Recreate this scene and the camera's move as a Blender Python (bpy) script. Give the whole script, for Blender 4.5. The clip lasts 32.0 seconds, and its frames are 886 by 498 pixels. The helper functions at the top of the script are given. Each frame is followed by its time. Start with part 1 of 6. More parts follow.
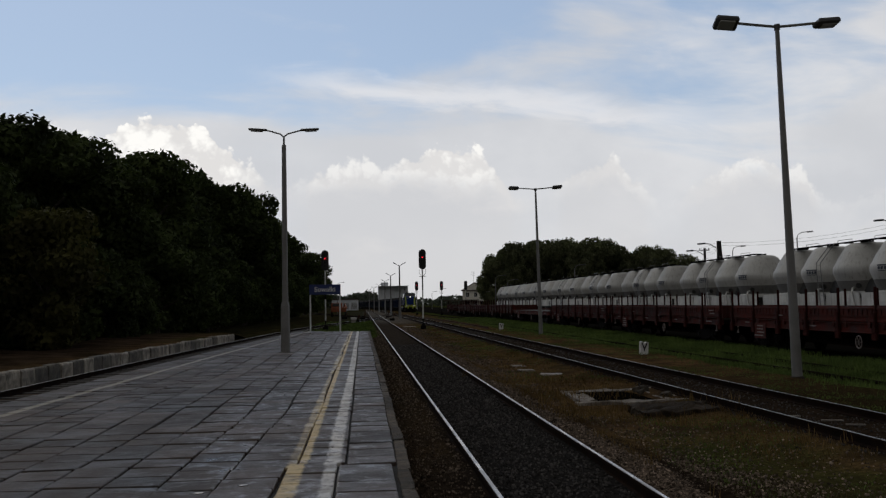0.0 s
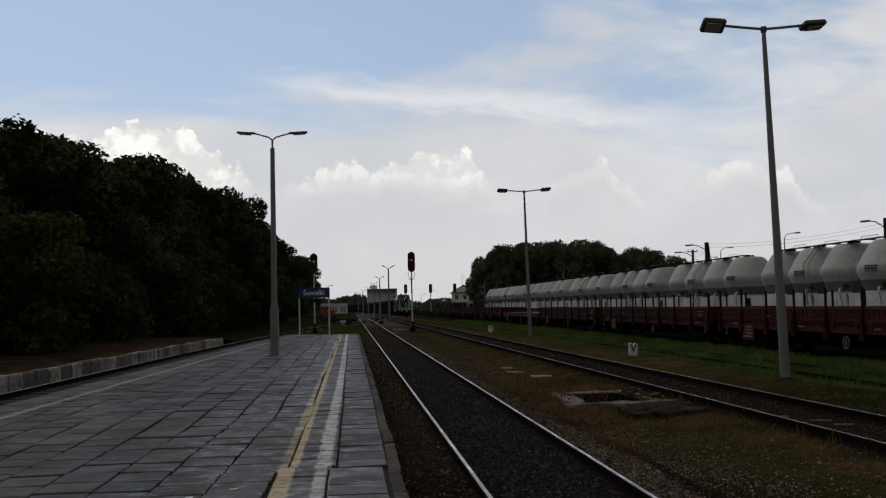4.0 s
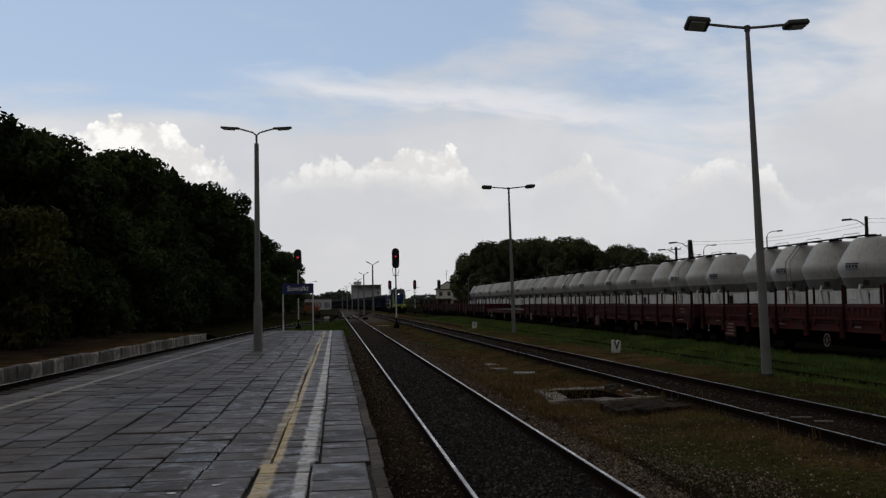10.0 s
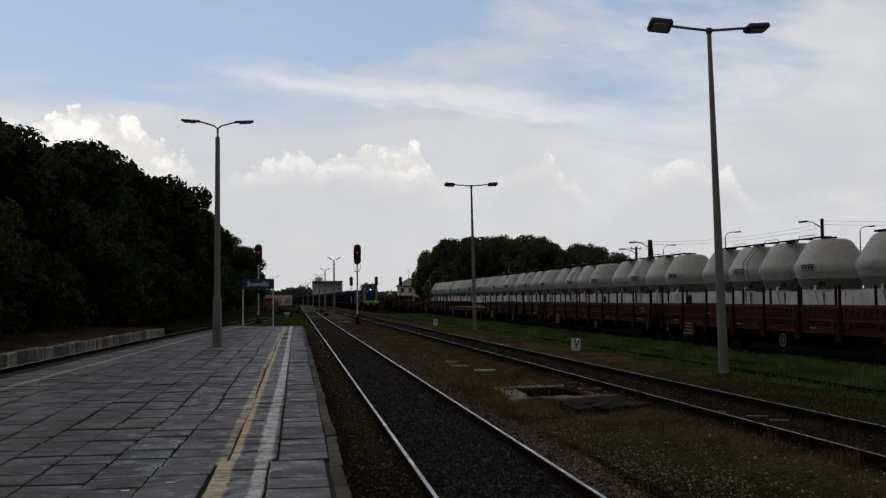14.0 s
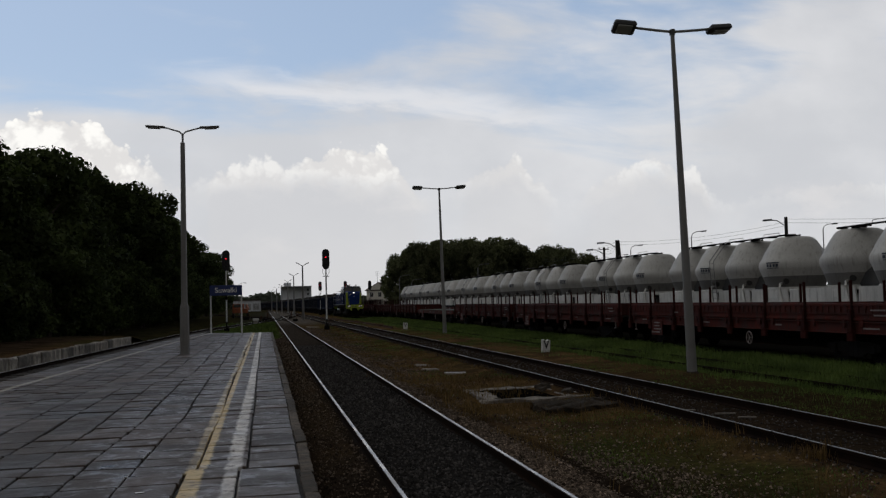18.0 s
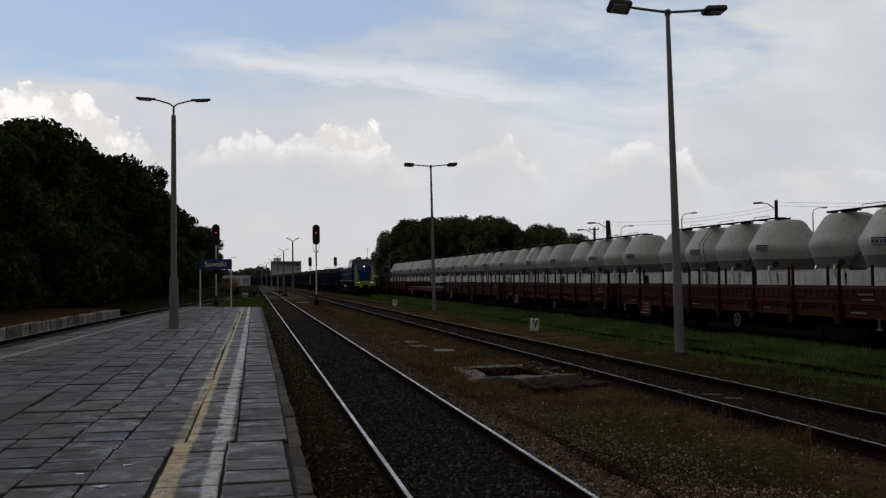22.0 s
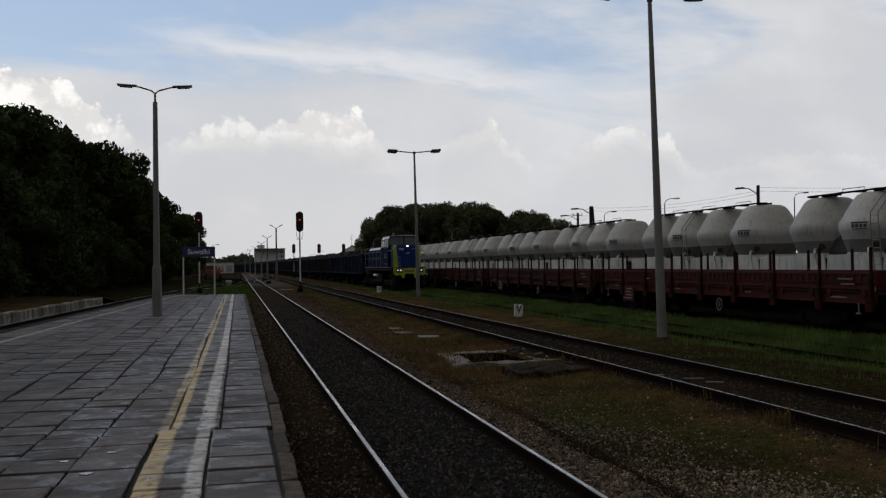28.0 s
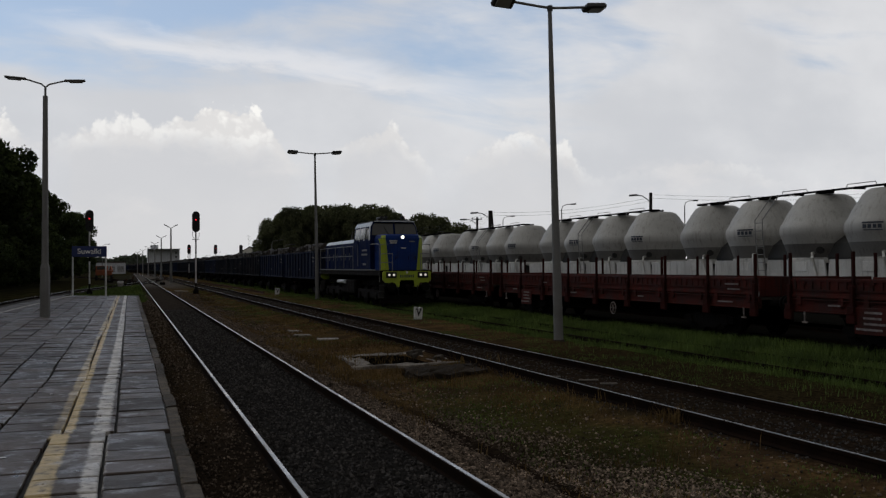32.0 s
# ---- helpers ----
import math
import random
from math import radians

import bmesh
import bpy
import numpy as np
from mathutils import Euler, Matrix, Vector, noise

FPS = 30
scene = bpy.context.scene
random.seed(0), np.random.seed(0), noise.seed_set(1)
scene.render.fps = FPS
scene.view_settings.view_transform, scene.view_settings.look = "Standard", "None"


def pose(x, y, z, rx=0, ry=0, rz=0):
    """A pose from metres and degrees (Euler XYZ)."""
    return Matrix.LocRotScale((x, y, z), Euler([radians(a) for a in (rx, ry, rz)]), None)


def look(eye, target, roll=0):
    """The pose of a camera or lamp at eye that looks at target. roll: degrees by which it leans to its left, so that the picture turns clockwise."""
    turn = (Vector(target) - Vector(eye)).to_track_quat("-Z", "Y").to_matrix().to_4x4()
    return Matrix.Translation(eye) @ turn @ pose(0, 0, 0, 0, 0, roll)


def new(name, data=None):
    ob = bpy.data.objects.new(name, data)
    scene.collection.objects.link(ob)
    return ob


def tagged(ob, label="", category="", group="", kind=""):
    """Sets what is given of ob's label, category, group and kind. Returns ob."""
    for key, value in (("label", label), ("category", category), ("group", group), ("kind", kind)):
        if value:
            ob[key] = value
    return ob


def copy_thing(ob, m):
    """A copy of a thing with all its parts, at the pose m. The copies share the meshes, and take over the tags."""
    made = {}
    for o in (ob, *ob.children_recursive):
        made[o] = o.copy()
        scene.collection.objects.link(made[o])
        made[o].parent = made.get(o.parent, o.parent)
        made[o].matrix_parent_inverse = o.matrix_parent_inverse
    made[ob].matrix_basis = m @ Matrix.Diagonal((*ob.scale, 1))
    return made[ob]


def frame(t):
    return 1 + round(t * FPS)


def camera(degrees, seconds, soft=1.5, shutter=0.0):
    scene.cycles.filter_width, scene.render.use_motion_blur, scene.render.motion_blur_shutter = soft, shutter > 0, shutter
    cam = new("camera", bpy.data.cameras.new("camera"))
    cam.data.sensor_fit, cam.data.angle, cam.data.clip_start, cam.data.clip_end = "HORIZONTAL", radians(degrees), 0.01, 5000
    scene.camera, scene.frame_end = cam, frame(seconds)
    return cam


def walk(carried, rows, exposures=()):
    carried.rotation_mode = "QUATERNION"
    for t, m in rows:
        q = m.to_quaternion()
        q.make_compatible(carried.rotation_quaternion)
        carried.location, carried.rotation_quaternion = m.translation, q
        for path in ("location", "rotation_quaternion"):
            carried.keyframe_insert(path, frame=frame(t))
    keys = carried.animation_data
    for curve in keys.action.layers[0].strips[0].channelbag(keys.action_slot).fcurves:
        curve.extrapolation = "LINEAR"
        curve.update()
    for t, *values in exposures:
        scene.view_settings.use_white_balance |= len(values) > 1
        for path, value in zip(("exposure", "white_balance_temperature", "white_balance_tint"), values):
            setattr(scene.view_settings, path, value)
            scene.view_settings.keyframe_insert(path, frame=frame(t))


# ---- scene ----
cam = camera(50.09, 32.0, soft=1.3)
EYE = (0.0, 0.0, 1.835)


def aim(yaw, pitch, roll, dx, dy):
    """The camera's pose about its one standing place, with the small sway of the hand that holds it."""
    return pose(EYE[0] + dx, EYE[1] + dy, EYE[2], 90 + pitch, 0, yaw) @ pose(0, 0, 0, 0, 0, roll)


PATH = [
    (0.0, -4.931, 3.266, -1.009, 0.000, -0.001), (0.5, -5.285, 3.636, -1.510, -0.001, -0.015), (1.0, -5.130, 3.645, -1.371, -0.003, -0.017),
    (1.5, -5.327, 4.292, -1.740, -0.004, -0.026), (2.0, -5.299, 3.655, -1.385, -0.007, -0.024), (2.5, -5.648, 3.716, -1.315, -0.008, -0.022),
    (4.5, -5.599, 3.355, -1.298, -0.011, -0.009), (5.0, -5.607, 3.396, -1.345, -0.010, -0.006), (5.5, -5.779, 3.044, -1.845, -0.009, -0.007),
    (6.0, -5.920, 3.305, -1.218, -0.006, -0.005), (6.5, -6.696, 3.430, -1.615, -0.005, -0.007), (7.0, -7.874, 3.128, -2.151, -0.003, -0.004),
    (7.5, -7.732, 3.130, -2.132, -0.000, -0.009), (8.0, -8.025, 3.165, -2.091, 0.000, -0.011), (8.5, -7.942, 3.172, -2.013, -0.001, -0.016),
    (9.0, -7.190, 3.369, -1.720, -0.003, -0.018), (9.5, -6.546, 3.579, -1.345, -0.004, -0.023), (10.0, -6.547, 3.174, -1.094, -0.006, -0.022),
    (10.5, -6.852, 3.248, -1.272, -0.003, -0.023), (11.0, -6.918, 2.980, -0.950, -0.000, -0.029), (11.5, -7.595, 2.494, -1.100, 0.003, -0.027),
    (12.0, -8.350, 2.211, -0.797, 0.002, -0.023), (12.5, -8.755, 2.572, -0.751, 0.003, -0.008), (13.0, -8.622, 2.797, -0.617, 0.001, -0.001),
    (13.5, -8.784, 2.978, -0.470, 0.001, 0.019), (15.5, -9.079, 2.289, -0.883, 0.002, 0.017), (16.0, -8.997, 1.706, -0.864, 0.002, 0.010),
    (16.5, -9.902, 2.144, -0.619, 0.004, 0.016), (17.0, -10.114, 2.551, -0.997, 0.007, 0.017), (17.5, -10.638, 2.616, -0.721, 0.009, 0.027),
    (18.0, -10.731, 3.121, -1.474, 0.010, 0.032), (18.5, -10.467, 2.537, -1.621, 0.011, 0.035), (19.0, -10.274, 2.521, -1.576, 0.011, 0.032),
    (19.5, -10.006, 2.604, -1.420, 0.009, 0.028), (20.0, -10.214, 2.457, -1.363, 0.008, 0.043), (20.5, -9.159, 2.072, -1.621, 0.008, 0.047),
    (21.0, -9.551, 1.671, -1.301, 0.008, 0.057), (21.5, -10.735, 1.597, -0.956, 0.006, 0.050), (22.0, -11.284, 1.754, -0.569, 0.005, 0.047),
    (22.5, -11.041, 2.073, -0.798, 0.001, 0.030), (23.0, -11.369, 1.787, -0.247, -0.002, 0.022), (23.5, -11.290, 1.770, -0.466, -0.006, 0.017),
    (24.0, -11.363, 1.682, -1.017, -0.007, 0.015), (24.5, -10.723, 1.482, -0.850, -0.009, 0.012), (26.5, -10.837, 0.867, -1.059, -0.006, 0.000),
    (27.0, -11.233, 1.134, -0.858, -0.002, -0.002), (27.5, -11.722, 0.923, -0.825, 0.001, -0.005), (28.0, -12.240, 0.919, -0.848, 0.007, -0.001),
    (28.5, -12.934, 0.665, -0.947, 0.010, -0.001), (29.0, -13.904, 0.799, -0.734, 0.010, 0.005), (29.5, -14.387, 1.094, -0.496, 0.007, 0.001),
    (30.0, -14.565, 1.313, -0.339, 0.000, -0.000), (30.5, -15.253, 1.126, -0.270, -0.011, -0.016), (31.0, -16.165, 1.022, -0.198, -0.024, -0.033),
    (31.5, -17.398, 0.931, -0.514, -0.032, -0.043), (32.0, -18.307, 1.024, -0.334, -0.049, -0.069),
]
walk(cam, [(t, aim(yaw, pitch, roll, dx, dy)) for t, yaw, pitch, roll, dx, dy in PATH])

# ---------------------------------------------------------------- light
SUN_EL, SUN_AZ = 48.0, -28.0          # degrees; azimuth from +y towards +x
sun = new("sun", bpy.data.lights.new("sun", "SUN"))
sun.data.energy, sun.data.angle, sun.data.color = 0.4, radians(25), (1.0, 0.96, 0.9)
_e, _a = radians(SUN_EL), radians(SUN_AZ)
sun.matrix_world = look((0, 0, 60), (-60 * math.sin(_a) * math.cos(_e), -60 * math.cos(_a) * math.cos(_e), 60 - 60 * math.sin(_e)))


class Nodes:
    """Short hand for building shader node trees."""

    def __init__(self, tree):
        self.tree = tree
        tree.nodes.clear()

    def add(self, kind, **settings):
        n = self.tree.nodes.new(kind)
        for key, value in settings.items():
            if key == "operation":
                n.operation = value
            elif key == "blend_type":
                n.blend_type = value
            elif key == "data_type":
                n.data_type = value
            elif key == "sky_type":
                n.sky_type = value
            elif key == "noise_dimensions":
                n.noise_dimensions = value
            elif key == "feature":
                n.feature = value
        return n

    def put(self, socket, value):
        if isinstance(value, bpy.types.NodeSocket):
            self.tree.links.new(value, socket)
        elif value is not None:
            socket.default_value = value

    def m(self, op, a, b=0.0, c=None, clamp=False):
        n = self.add("ShaderNodeMath", operation=op)
        n.use_clamp = clamp
        self.put(n.inputs[0], a), self.put(n.inputs[1], b)
        if c is not None:
            self.put(n.inputs[2], c)
        return n.outputs[0]

    def v(self, op, a, b=(0, 0, 0)):
        n = self.add("ShaderNodeVectorMath", operation=op)
        self.put(n.inputs[0], a)
        if op == "SCALE":
            self.put(n.inputs["Scale"], b)
        else:
            self.put(n.inputs[1], b)
        return n.outputs[0]

    def noise(self, vec, scale, detail=4.0, rough=0.55, distort=0.0):
        n = self.add("ShaderNodeTexNoise")
        self.put(n.inputs["Vector"], vec), self.put(n.inputs["Scale"], scale)
        n.inputs["Detail"].default_value, n.inputs["Roughness"].default_value = detail, rough
        n.inputs["Distortion"].default_value = distort
        return n.outputs["Fac"]

    def ramp(self, value, low, high, to0=0.0, to1=1.0):
        n = self.add("ShaderNodeMapRange")
        n.interpolation_type, n.clamp = "SMOOTHSTEP", True
        for i, x in enumerate((value, low, high, to0, to1)):
            self.put(n.inputs[i], x)
        return n.outputs[0]

    def mix(self, fac, a, b, blend="MIX"):
        n = self.add("ShaderNodeMix", data_type="RGBA", blend_type=blend)
        self.put(n.inputs[0], fac)
        for i, x in ((6, a), (7, b)):
            self.put(n.inputs[i], (*x, 1) if isinstance(x, tuple) else x)
        return n.outputs[2]

    def split(self, vec):
        n = self.add("ShaderNodeSeparateXYZ")
        self.put(n.inputs[0], vec)
        return n.outputs

    def join(self, x, y, z):
        n = self.add("ShaderNodeCombineXYZ")
        for s, value in zip(n.inputs, (x, y, z)):
            self.put(s, value)
        return n.outputs[0]


# the cloud bank: sideways place, height of the tops, brightness of the rim (as slopes from the eye)
CLOUD_BANK = [(-0.6, 0.19, 0.3), (-0.32, 0.185, 0.3), (-0.265, 0.172, 0.55), (-0.25, 0.18, 1.0), (-0.215, 0.192, 1.0), (-0.17, 0.183, 1.0), (-0.137, 0.160, 1.0), (-0.118, 0.142, 0.75),
              (-0.09, 0.125, 0.2), (-0.06, 0.125, 0.2), (-0.045, 0.134, 0.55), (0.0, 0.140, 0.6), (0.03, 0.136, 0.55), (0.05, 0.151, 0.78), (0.088, 0.162, 0.88), (0.122, 0.155, 0.88), (0.148, 0.135, 0.65),
              (0.165, 0.11, 0.25), (0.195, 0.11, 0.05), (0.228, 0.137, 0.35), (0.272, 0.152, 0.58), (0.292, 0.128, 0.4), (0.33, 0.10, 0.05), (0.375, 0.13, 0.3), (0.437, 0.149, 0.58), (0.482, 0.132, 0.5), (0.51, 0.10, 0.15), (0.58, 0.11, 0.1), (0.66, 0.13, 0.25), (0.8, 0.1, 0.1)]


def make_sky():
    """Blue sky between storm clouds: white cumulus heads low over the horizon, a thin veil above, grey overcast overhead."""
    world = bpy.data.worlds.new("sky")
    scene.world = world
    world.use_nodes = True
    n = Nodes(world.node_tree)
    d = n.add("ShaderNodeTexCoord").outputs["Generated"]
    x, y, z = n.split(d)
    sky = n.add("ShaderNodeTexSky", sky_type="NISHITA")
    sky.sun_disc, sky.sun_elevation, sky.sun_rotation = False, radians(SUN_EL), radians(SUN_AZ)
    sky.air_density, sky.dust_density, sky.ozone_density = 1.0, 0.6, 1.5
    n.put(sky.inputs[0], n.join(x, y, n.m("MAXIMUM", z, 0.16))) if sky.inputs else None
    blue = n.v("SCALE", sky.outputs[0], 0.088)
    blue = n.mix(0.5, blue, (0.45, 0.56, 0.73))
    ahead = n.m("MAXIMUM", y, 0.25)
    u, v = n.m("DIVIDE", x, ahead), n.m("DIVIDE", z, ahead)
    # a veil of high cloud, streaked along one slant
    flat = n.join(n.m("ADD", u, n.m("MULTIPLY", v, 0.6)), n.m("MULTIPLY", v, 3.6), 0.37)
    veil = n.noise(flat, 2.6, 6, 0.52, 0.4)
    fine = n.noise(flat, 9.0, 5, 0.6, 0.6)
    veil = n.m("ADD", veil, n.m("MULTIPLY", n.m("SUBTRACT", fine, 0.5), 0.22))
    lean = n.m("ADD", n.m("MULTIPLY", u, 0.34), n.m("MULTIPLY", n.m("SUBTRACT", 0.25, v), 1.5))
    veil = n.ramp(n.m("ADD", veil, lean), 0.42, 0.72)
    # the long white streak
    line = n.m("SUBTRACT", v, n.m("SUBTRACT", 0.232, n.m("MULTIPLY", u, 0.1)))
    line = n.m("ADD", line, n.m("MULTIPLY", n.m("SUBTRACT", fine, 0.5), 0.05))
    streak = n.m("MULTIPLY", n.ramp(n.m("ABSOLUTE", line), 0.02, 0.0), n.m("MULTIPLY", n.ramp(u, -0.14, 0.02), n.ramp(u, 0.5, 0.2)))
    body = n.noise(n.join(u, n.m("MULTIPLY", v, 1.5), 2.1), 5.0, 5, 0.5)
    grey = n.mix(n.ramp(body, 0.35, 0.7), (0.635, 0.635, 0.65), (0.765, 0.757, 0.76))
    col = n.mix(n.m("MULTIPLY", veil, 0.88), blue, grey)
    col = n.mix(n.m("MULTIPLY", streak, 0.7), col, (0.80, 0.80, 0.82))
    # a bank of cumulus heads along the horizon: tops at a height that changes along the bank, lit on their billowing rims
    puff = n.m("SUBTRACT", n.noise(n.join(u, v, 0.9), 17.0, 9, 0.62, 0.2), 0.5)
    warp = n.join(n.m("MULTIPLY", puff, 0.03), n.m("MULTIPLY", puff, -0.025), 0.0)
    billows = 0.0
    for scale, weight in ((24.0, 0.5), (52.0, 0.34), (110.0, 0.25), (230.0, 0.15)):
        vor = n.add("ShaderNodeTexVoronoi", feature="SMOOTH_F1")
        n.put(vor.inputs["Vector"], n.v("ADD", n.join(u, v, 0.2), warp))
        vor.inputs["Scale"].default_value, vor.inputs["Smoothness"].default_value = scale, 0.25
        billows = n.m("ADD", billows, n.m("MULTIPLY", n.m("SUBTRACT", 0.45, vor.outputs["Distance"]), weight))
    bank = n.add("ShaderNodeValToRGB")
    bank.color_ramp.interpolation = "EASE"
    stops = bank.color_ramp.elements
    for k, (cu, top, shine) in enumerate(CLOUD_BANK):
        e = stops[0] if k == 0 else stops[-1] if k == len(CLOUD_BANK) - 1 else stops.new((cu + 0.6) / 1.4)
        e.color = (top / 0.25, shine, 0.0, 1.0)
    n.put(bank.inputs[0], n.m("DIVIDE", n.m("ADD", n.m("ADD", u, n.m("MULTIPLY", puff, 0.02)), 0.6), 1.4))
    top, shine, _ = n.split(bank.outputs[0])
    depth = n.m("SUBTRACT", n.m("ADD", n.m("MULTIPLY_ADD", top, 0.25, 0.006), n.m("ADD", n.m("MULTIPLY", billows, 0.034), n.m("MULTIPLY", puff, 0.03))), v)
    edge = n.ramp(depth, -0.004, n.m("ADD", 0.0, n.m("MULTIPLY", n.m("SUBTRACT", 1.0, shine), 0.009)))
    reach = n.m("ADD", 0.026, n.m("MULTIPLY", n.m("POWER", shine, 8.0), 0.08))
    core = n.m("MULTIPLY", edge, n.ramp(n.m("DIVIDE", depth, reach), 1.15, 0.35))
    relief = n.m("ADD", n.m("MULTIPLY", billows, 2.6), n.m("ADD", n.m("MULTIPLY", puff, 2.2), n.m("MULTIPLY", n.m("DIVIDE", depth, reach), -0.35)))
    lit = n.mix(n.ramp(relief, -0.55, 0.3), (0.76, 0.745, 0.735), (1.0, 0.985, 0.95))
    col = n.mix(n.m("MULTIPLY", n.m("MULTIPLY", edge, 0.45), n.ramp(shine, 0.1, 0.4)), col, (0.655, 0.65, 0.66))
    col = n.mix(n.m("MULTIPLY", core, shine), col, lit)
    # smaller pale shreds below the heads
    shred = n.noise(n.join(u, n.m("MULTIPLY", v, 2.0), 5.3), 8.0, 6, 0.6)
    shred = n.m("MULTIPLY", n.ramp(shred, 0.52, 0.72), n.m("MULTIPLY", n.ramp(v, 0.15, 0.10), n.ramp(v, 0.02, 0.06)))
    col = n.mix(n.m("MULTIPLY", shred, 0.4), col, (0.80, 0.775, 0.765))
    # haze towards the horizon, and the dark cloud overhead
    col = n.mix(n.m("MULTIPLY", n.ramp(v, 0.1, 0.0), 0.75), col, (0.64, 0.64, 0.65))
    over = n.mix(n.ramp(n.noise(d, 2.2, 4, 0.5), 0.35, 0.65), (0.105, 0.105, 0.11), (0.165, 0.165, 0.17))
    back = n.mix(n.ramp(n.noise(d, 1.6, 4, 0.5), 0.35, 0.65), (0.215, 0.21, 0.203), (0.295, 0.29, 0.28))
    west = n.mix(n.ramp(n.noise(d, 2.0, 4, 0.5), 0.35, 0.65), (0.32, 0.315, 0.31), (0.43, 0.425, 0.415))
    back = n.mix(n.ramp(x, -0.2, -0.75), back, west)
    back = n.mix(n.ramp(z, 0.4, 0.05), back, (0.11, 0.108, 0.104))
    over = n.mix(n.m("MULTIPLY", n.ramp(x, -0.1, -0.7), 0.6), over, west)
    col = n.mix(n.ramp(y, 0.55, 0.1), col, back)
    col = n.mix(n.ramp(z, 0.36, 0.62), col, over)
    bg = n.add("ShaderNodeBackground")
    n.put(bg.inputs[0], col)
    bg.inputs[1].default_value = 1.0
    out = n.add("ShaderNodeOutputWorld")
    n.put(out.inputs[0], bg.outputs[0])


make_sky()
scene.view_settings.exposure = 0.0

# ---------------------------------------------------------------- materials


def surface(name, colour, dark=None, rough=0.7, metal=0.0, scale=3.0, fine=40.0, bump=0.2, each=0.0, stain=None, streaks=False, spread=0.12, rough_var=0.15, spec=0.5):
    """A worn surface: broad patches from colour to dark, fine grain, an optional stain colour, bump, and a small change of tone from piece to piece."""
    mat = bpy.data.materials.new(name)
    mat.use_nodes = True
    n = Nodes(mat.node_tree)
    geo = n.add("ShaderNodeNewGeometry")
    tex = n.add("ShaderNodeTexCoord")
    pos = tex.outputs["Object"]
    if each:
        info = n.add("ShaderNodeObjectInfo")
        pos = n.v("ADD", pos, n.v("SCALE", info.outputs["Location"], 0.37))
    dark = dark or tuple(c * 0.62 for c in colour)
    wide = n.noise(pos, scale, 5, 0.6)
    grain = n.noise(pos, fine, 3, 0.6)
    col = n.mix(n.ramp(wide, 0.5 - spread * 2, 0.5 + spread * 2), dark, colour)
    col = n.mix(n.ramp(grain, 0.25, 0.75, 0.0, 0.35), col, tuple(c * 0.55 for c in dark))
    if stain:
        if streaks:
            x, y, z = n.split(pos)
            pos2 = n.join(n.m("MULTIPLY", x, 5.0), n.m("MULTIPLY", y, 5.0), n.m("MULTIPLY", z, 0.5))
        else:
            pos2 = pos
        col = n.mix(n.ramp(n.noise(pos2, scale * 1.7, 5, 0.65), 0.5, 0.72, 0.0, 0.8), col, stain)
    if each:
        tone = n.ramp(info.outputs["Random"], 0.0, 1.0, 1.0 - each, 1.0 + each)
        isl = n.ramp(geo.outputs["Random Per Island"], 0.0, 1.0, 1.0 - each, 1.0 + each)
        col = n.v("SCALE", n.v("SCALE", col, tone), isl)
    b = n.add("ShaderNodeBsdfPrincipled")
    n.put(b.inputs["Base Color"], col)
    n.put(b.inputs["Roughness"], n.ramp(wide, 0.3, 0.7, max(0.05, rough - rough_var), min(1.0, rough + rough_var)))
    b.inputs["Metallic"].default_value = metal
    b.inputs["Specular IOR Level"].default_value = spec
    if bump:
        bm = n.add("ShaderNodeBump")
        bm.inputs["Strength"].default_value, bm.inputs["Distance"].default_value = bump, 0.02
        n.put(bm.inputs["Height"], n.m("ADD", grain, n.m("MULTIPLY", wide, 0.7)))
        n.put(b.inputs["Normal"], bm.outputs[0])
    out = n.add("ShaderNodeOutputMaterial")
    n.put(out.inputs[0], b.outputs[0])
    return mat


def glow(name, colour, strength):
    mat = bpy.data.materials.new(name)
    mat.use_nodes = True
    n = Nodes(mat.node_tree)
    e = n.add("ShaderNodeEmission")
    e.inputs[0].default_value, e.inputs[1].default_value = (*colour, 1), strength
    n.put(n.add("ShaderNodeOutputMaterial").inputs[0], e.outputs[0])
    return mat


def glass(name, tint, rough=0.05):
    mat = bpy.data.materials.new(name)
    mat.use_nodes = True
    b = mat.node_tree.nodes["Principled BSDF"]
    b.inputs["Base Color"].default_value, b.inputs["Roughness"].default_value = (*tint, 1), rough
    b.inputs["Specular IOR Level"].default_value = 0.7
    return mat


def leaf(name, colour, dark):
    mat = bpy.data.materials.new(name)
    mat.use_nodes = True
    n = Nodes(mat.node_tree)
    geo, info = n.add("ShaderNodeNewGeometry"), n.add("ShaderNodeObjectInfo")
    tex = n.add("ShaderNodeTexCoord")
    col = n.mix(n.ramp(n.noise(tex.outputs["Object"], 0.6, 3, 0.5), 0.35, 0.65), dark, colour)
    col = n.v("SCALE", col, n.ramp(geo.outputs["Random Per Island"], 0, 1, 0.7, 1.25))
    col = n.v("SCALE", col, n.ramp(info.outputs["Random"], 0, 1, 0.8, 1.2))
    b = n.add("ShaderNodeBsdfPrincipled")
    n.put(b.inputs["Base Color"], col)
    b.inputs["Roughness"].default_value, b.inputs["Specular IOR Level"].default_value = 0.8, 0.06
    tr = n.add("ShaderNodeBsdfTranslucent")
    n.put(tr.inputs[0], n.v("MULTIPLY", col, (1.1, 1.3, 0.5)))
    mx = n.add("ShaderNodeMixShader")
    mx.inputs[0].default_value = 0.15
    n.put(mx.inputs[1], b.outputs[0]), n.put(mx.inputs[2], tr.outputs[0])
    n.put(n.add("ShaderNodeOutputMaterial").inputs[0], mx.outputs[0])
    return mat


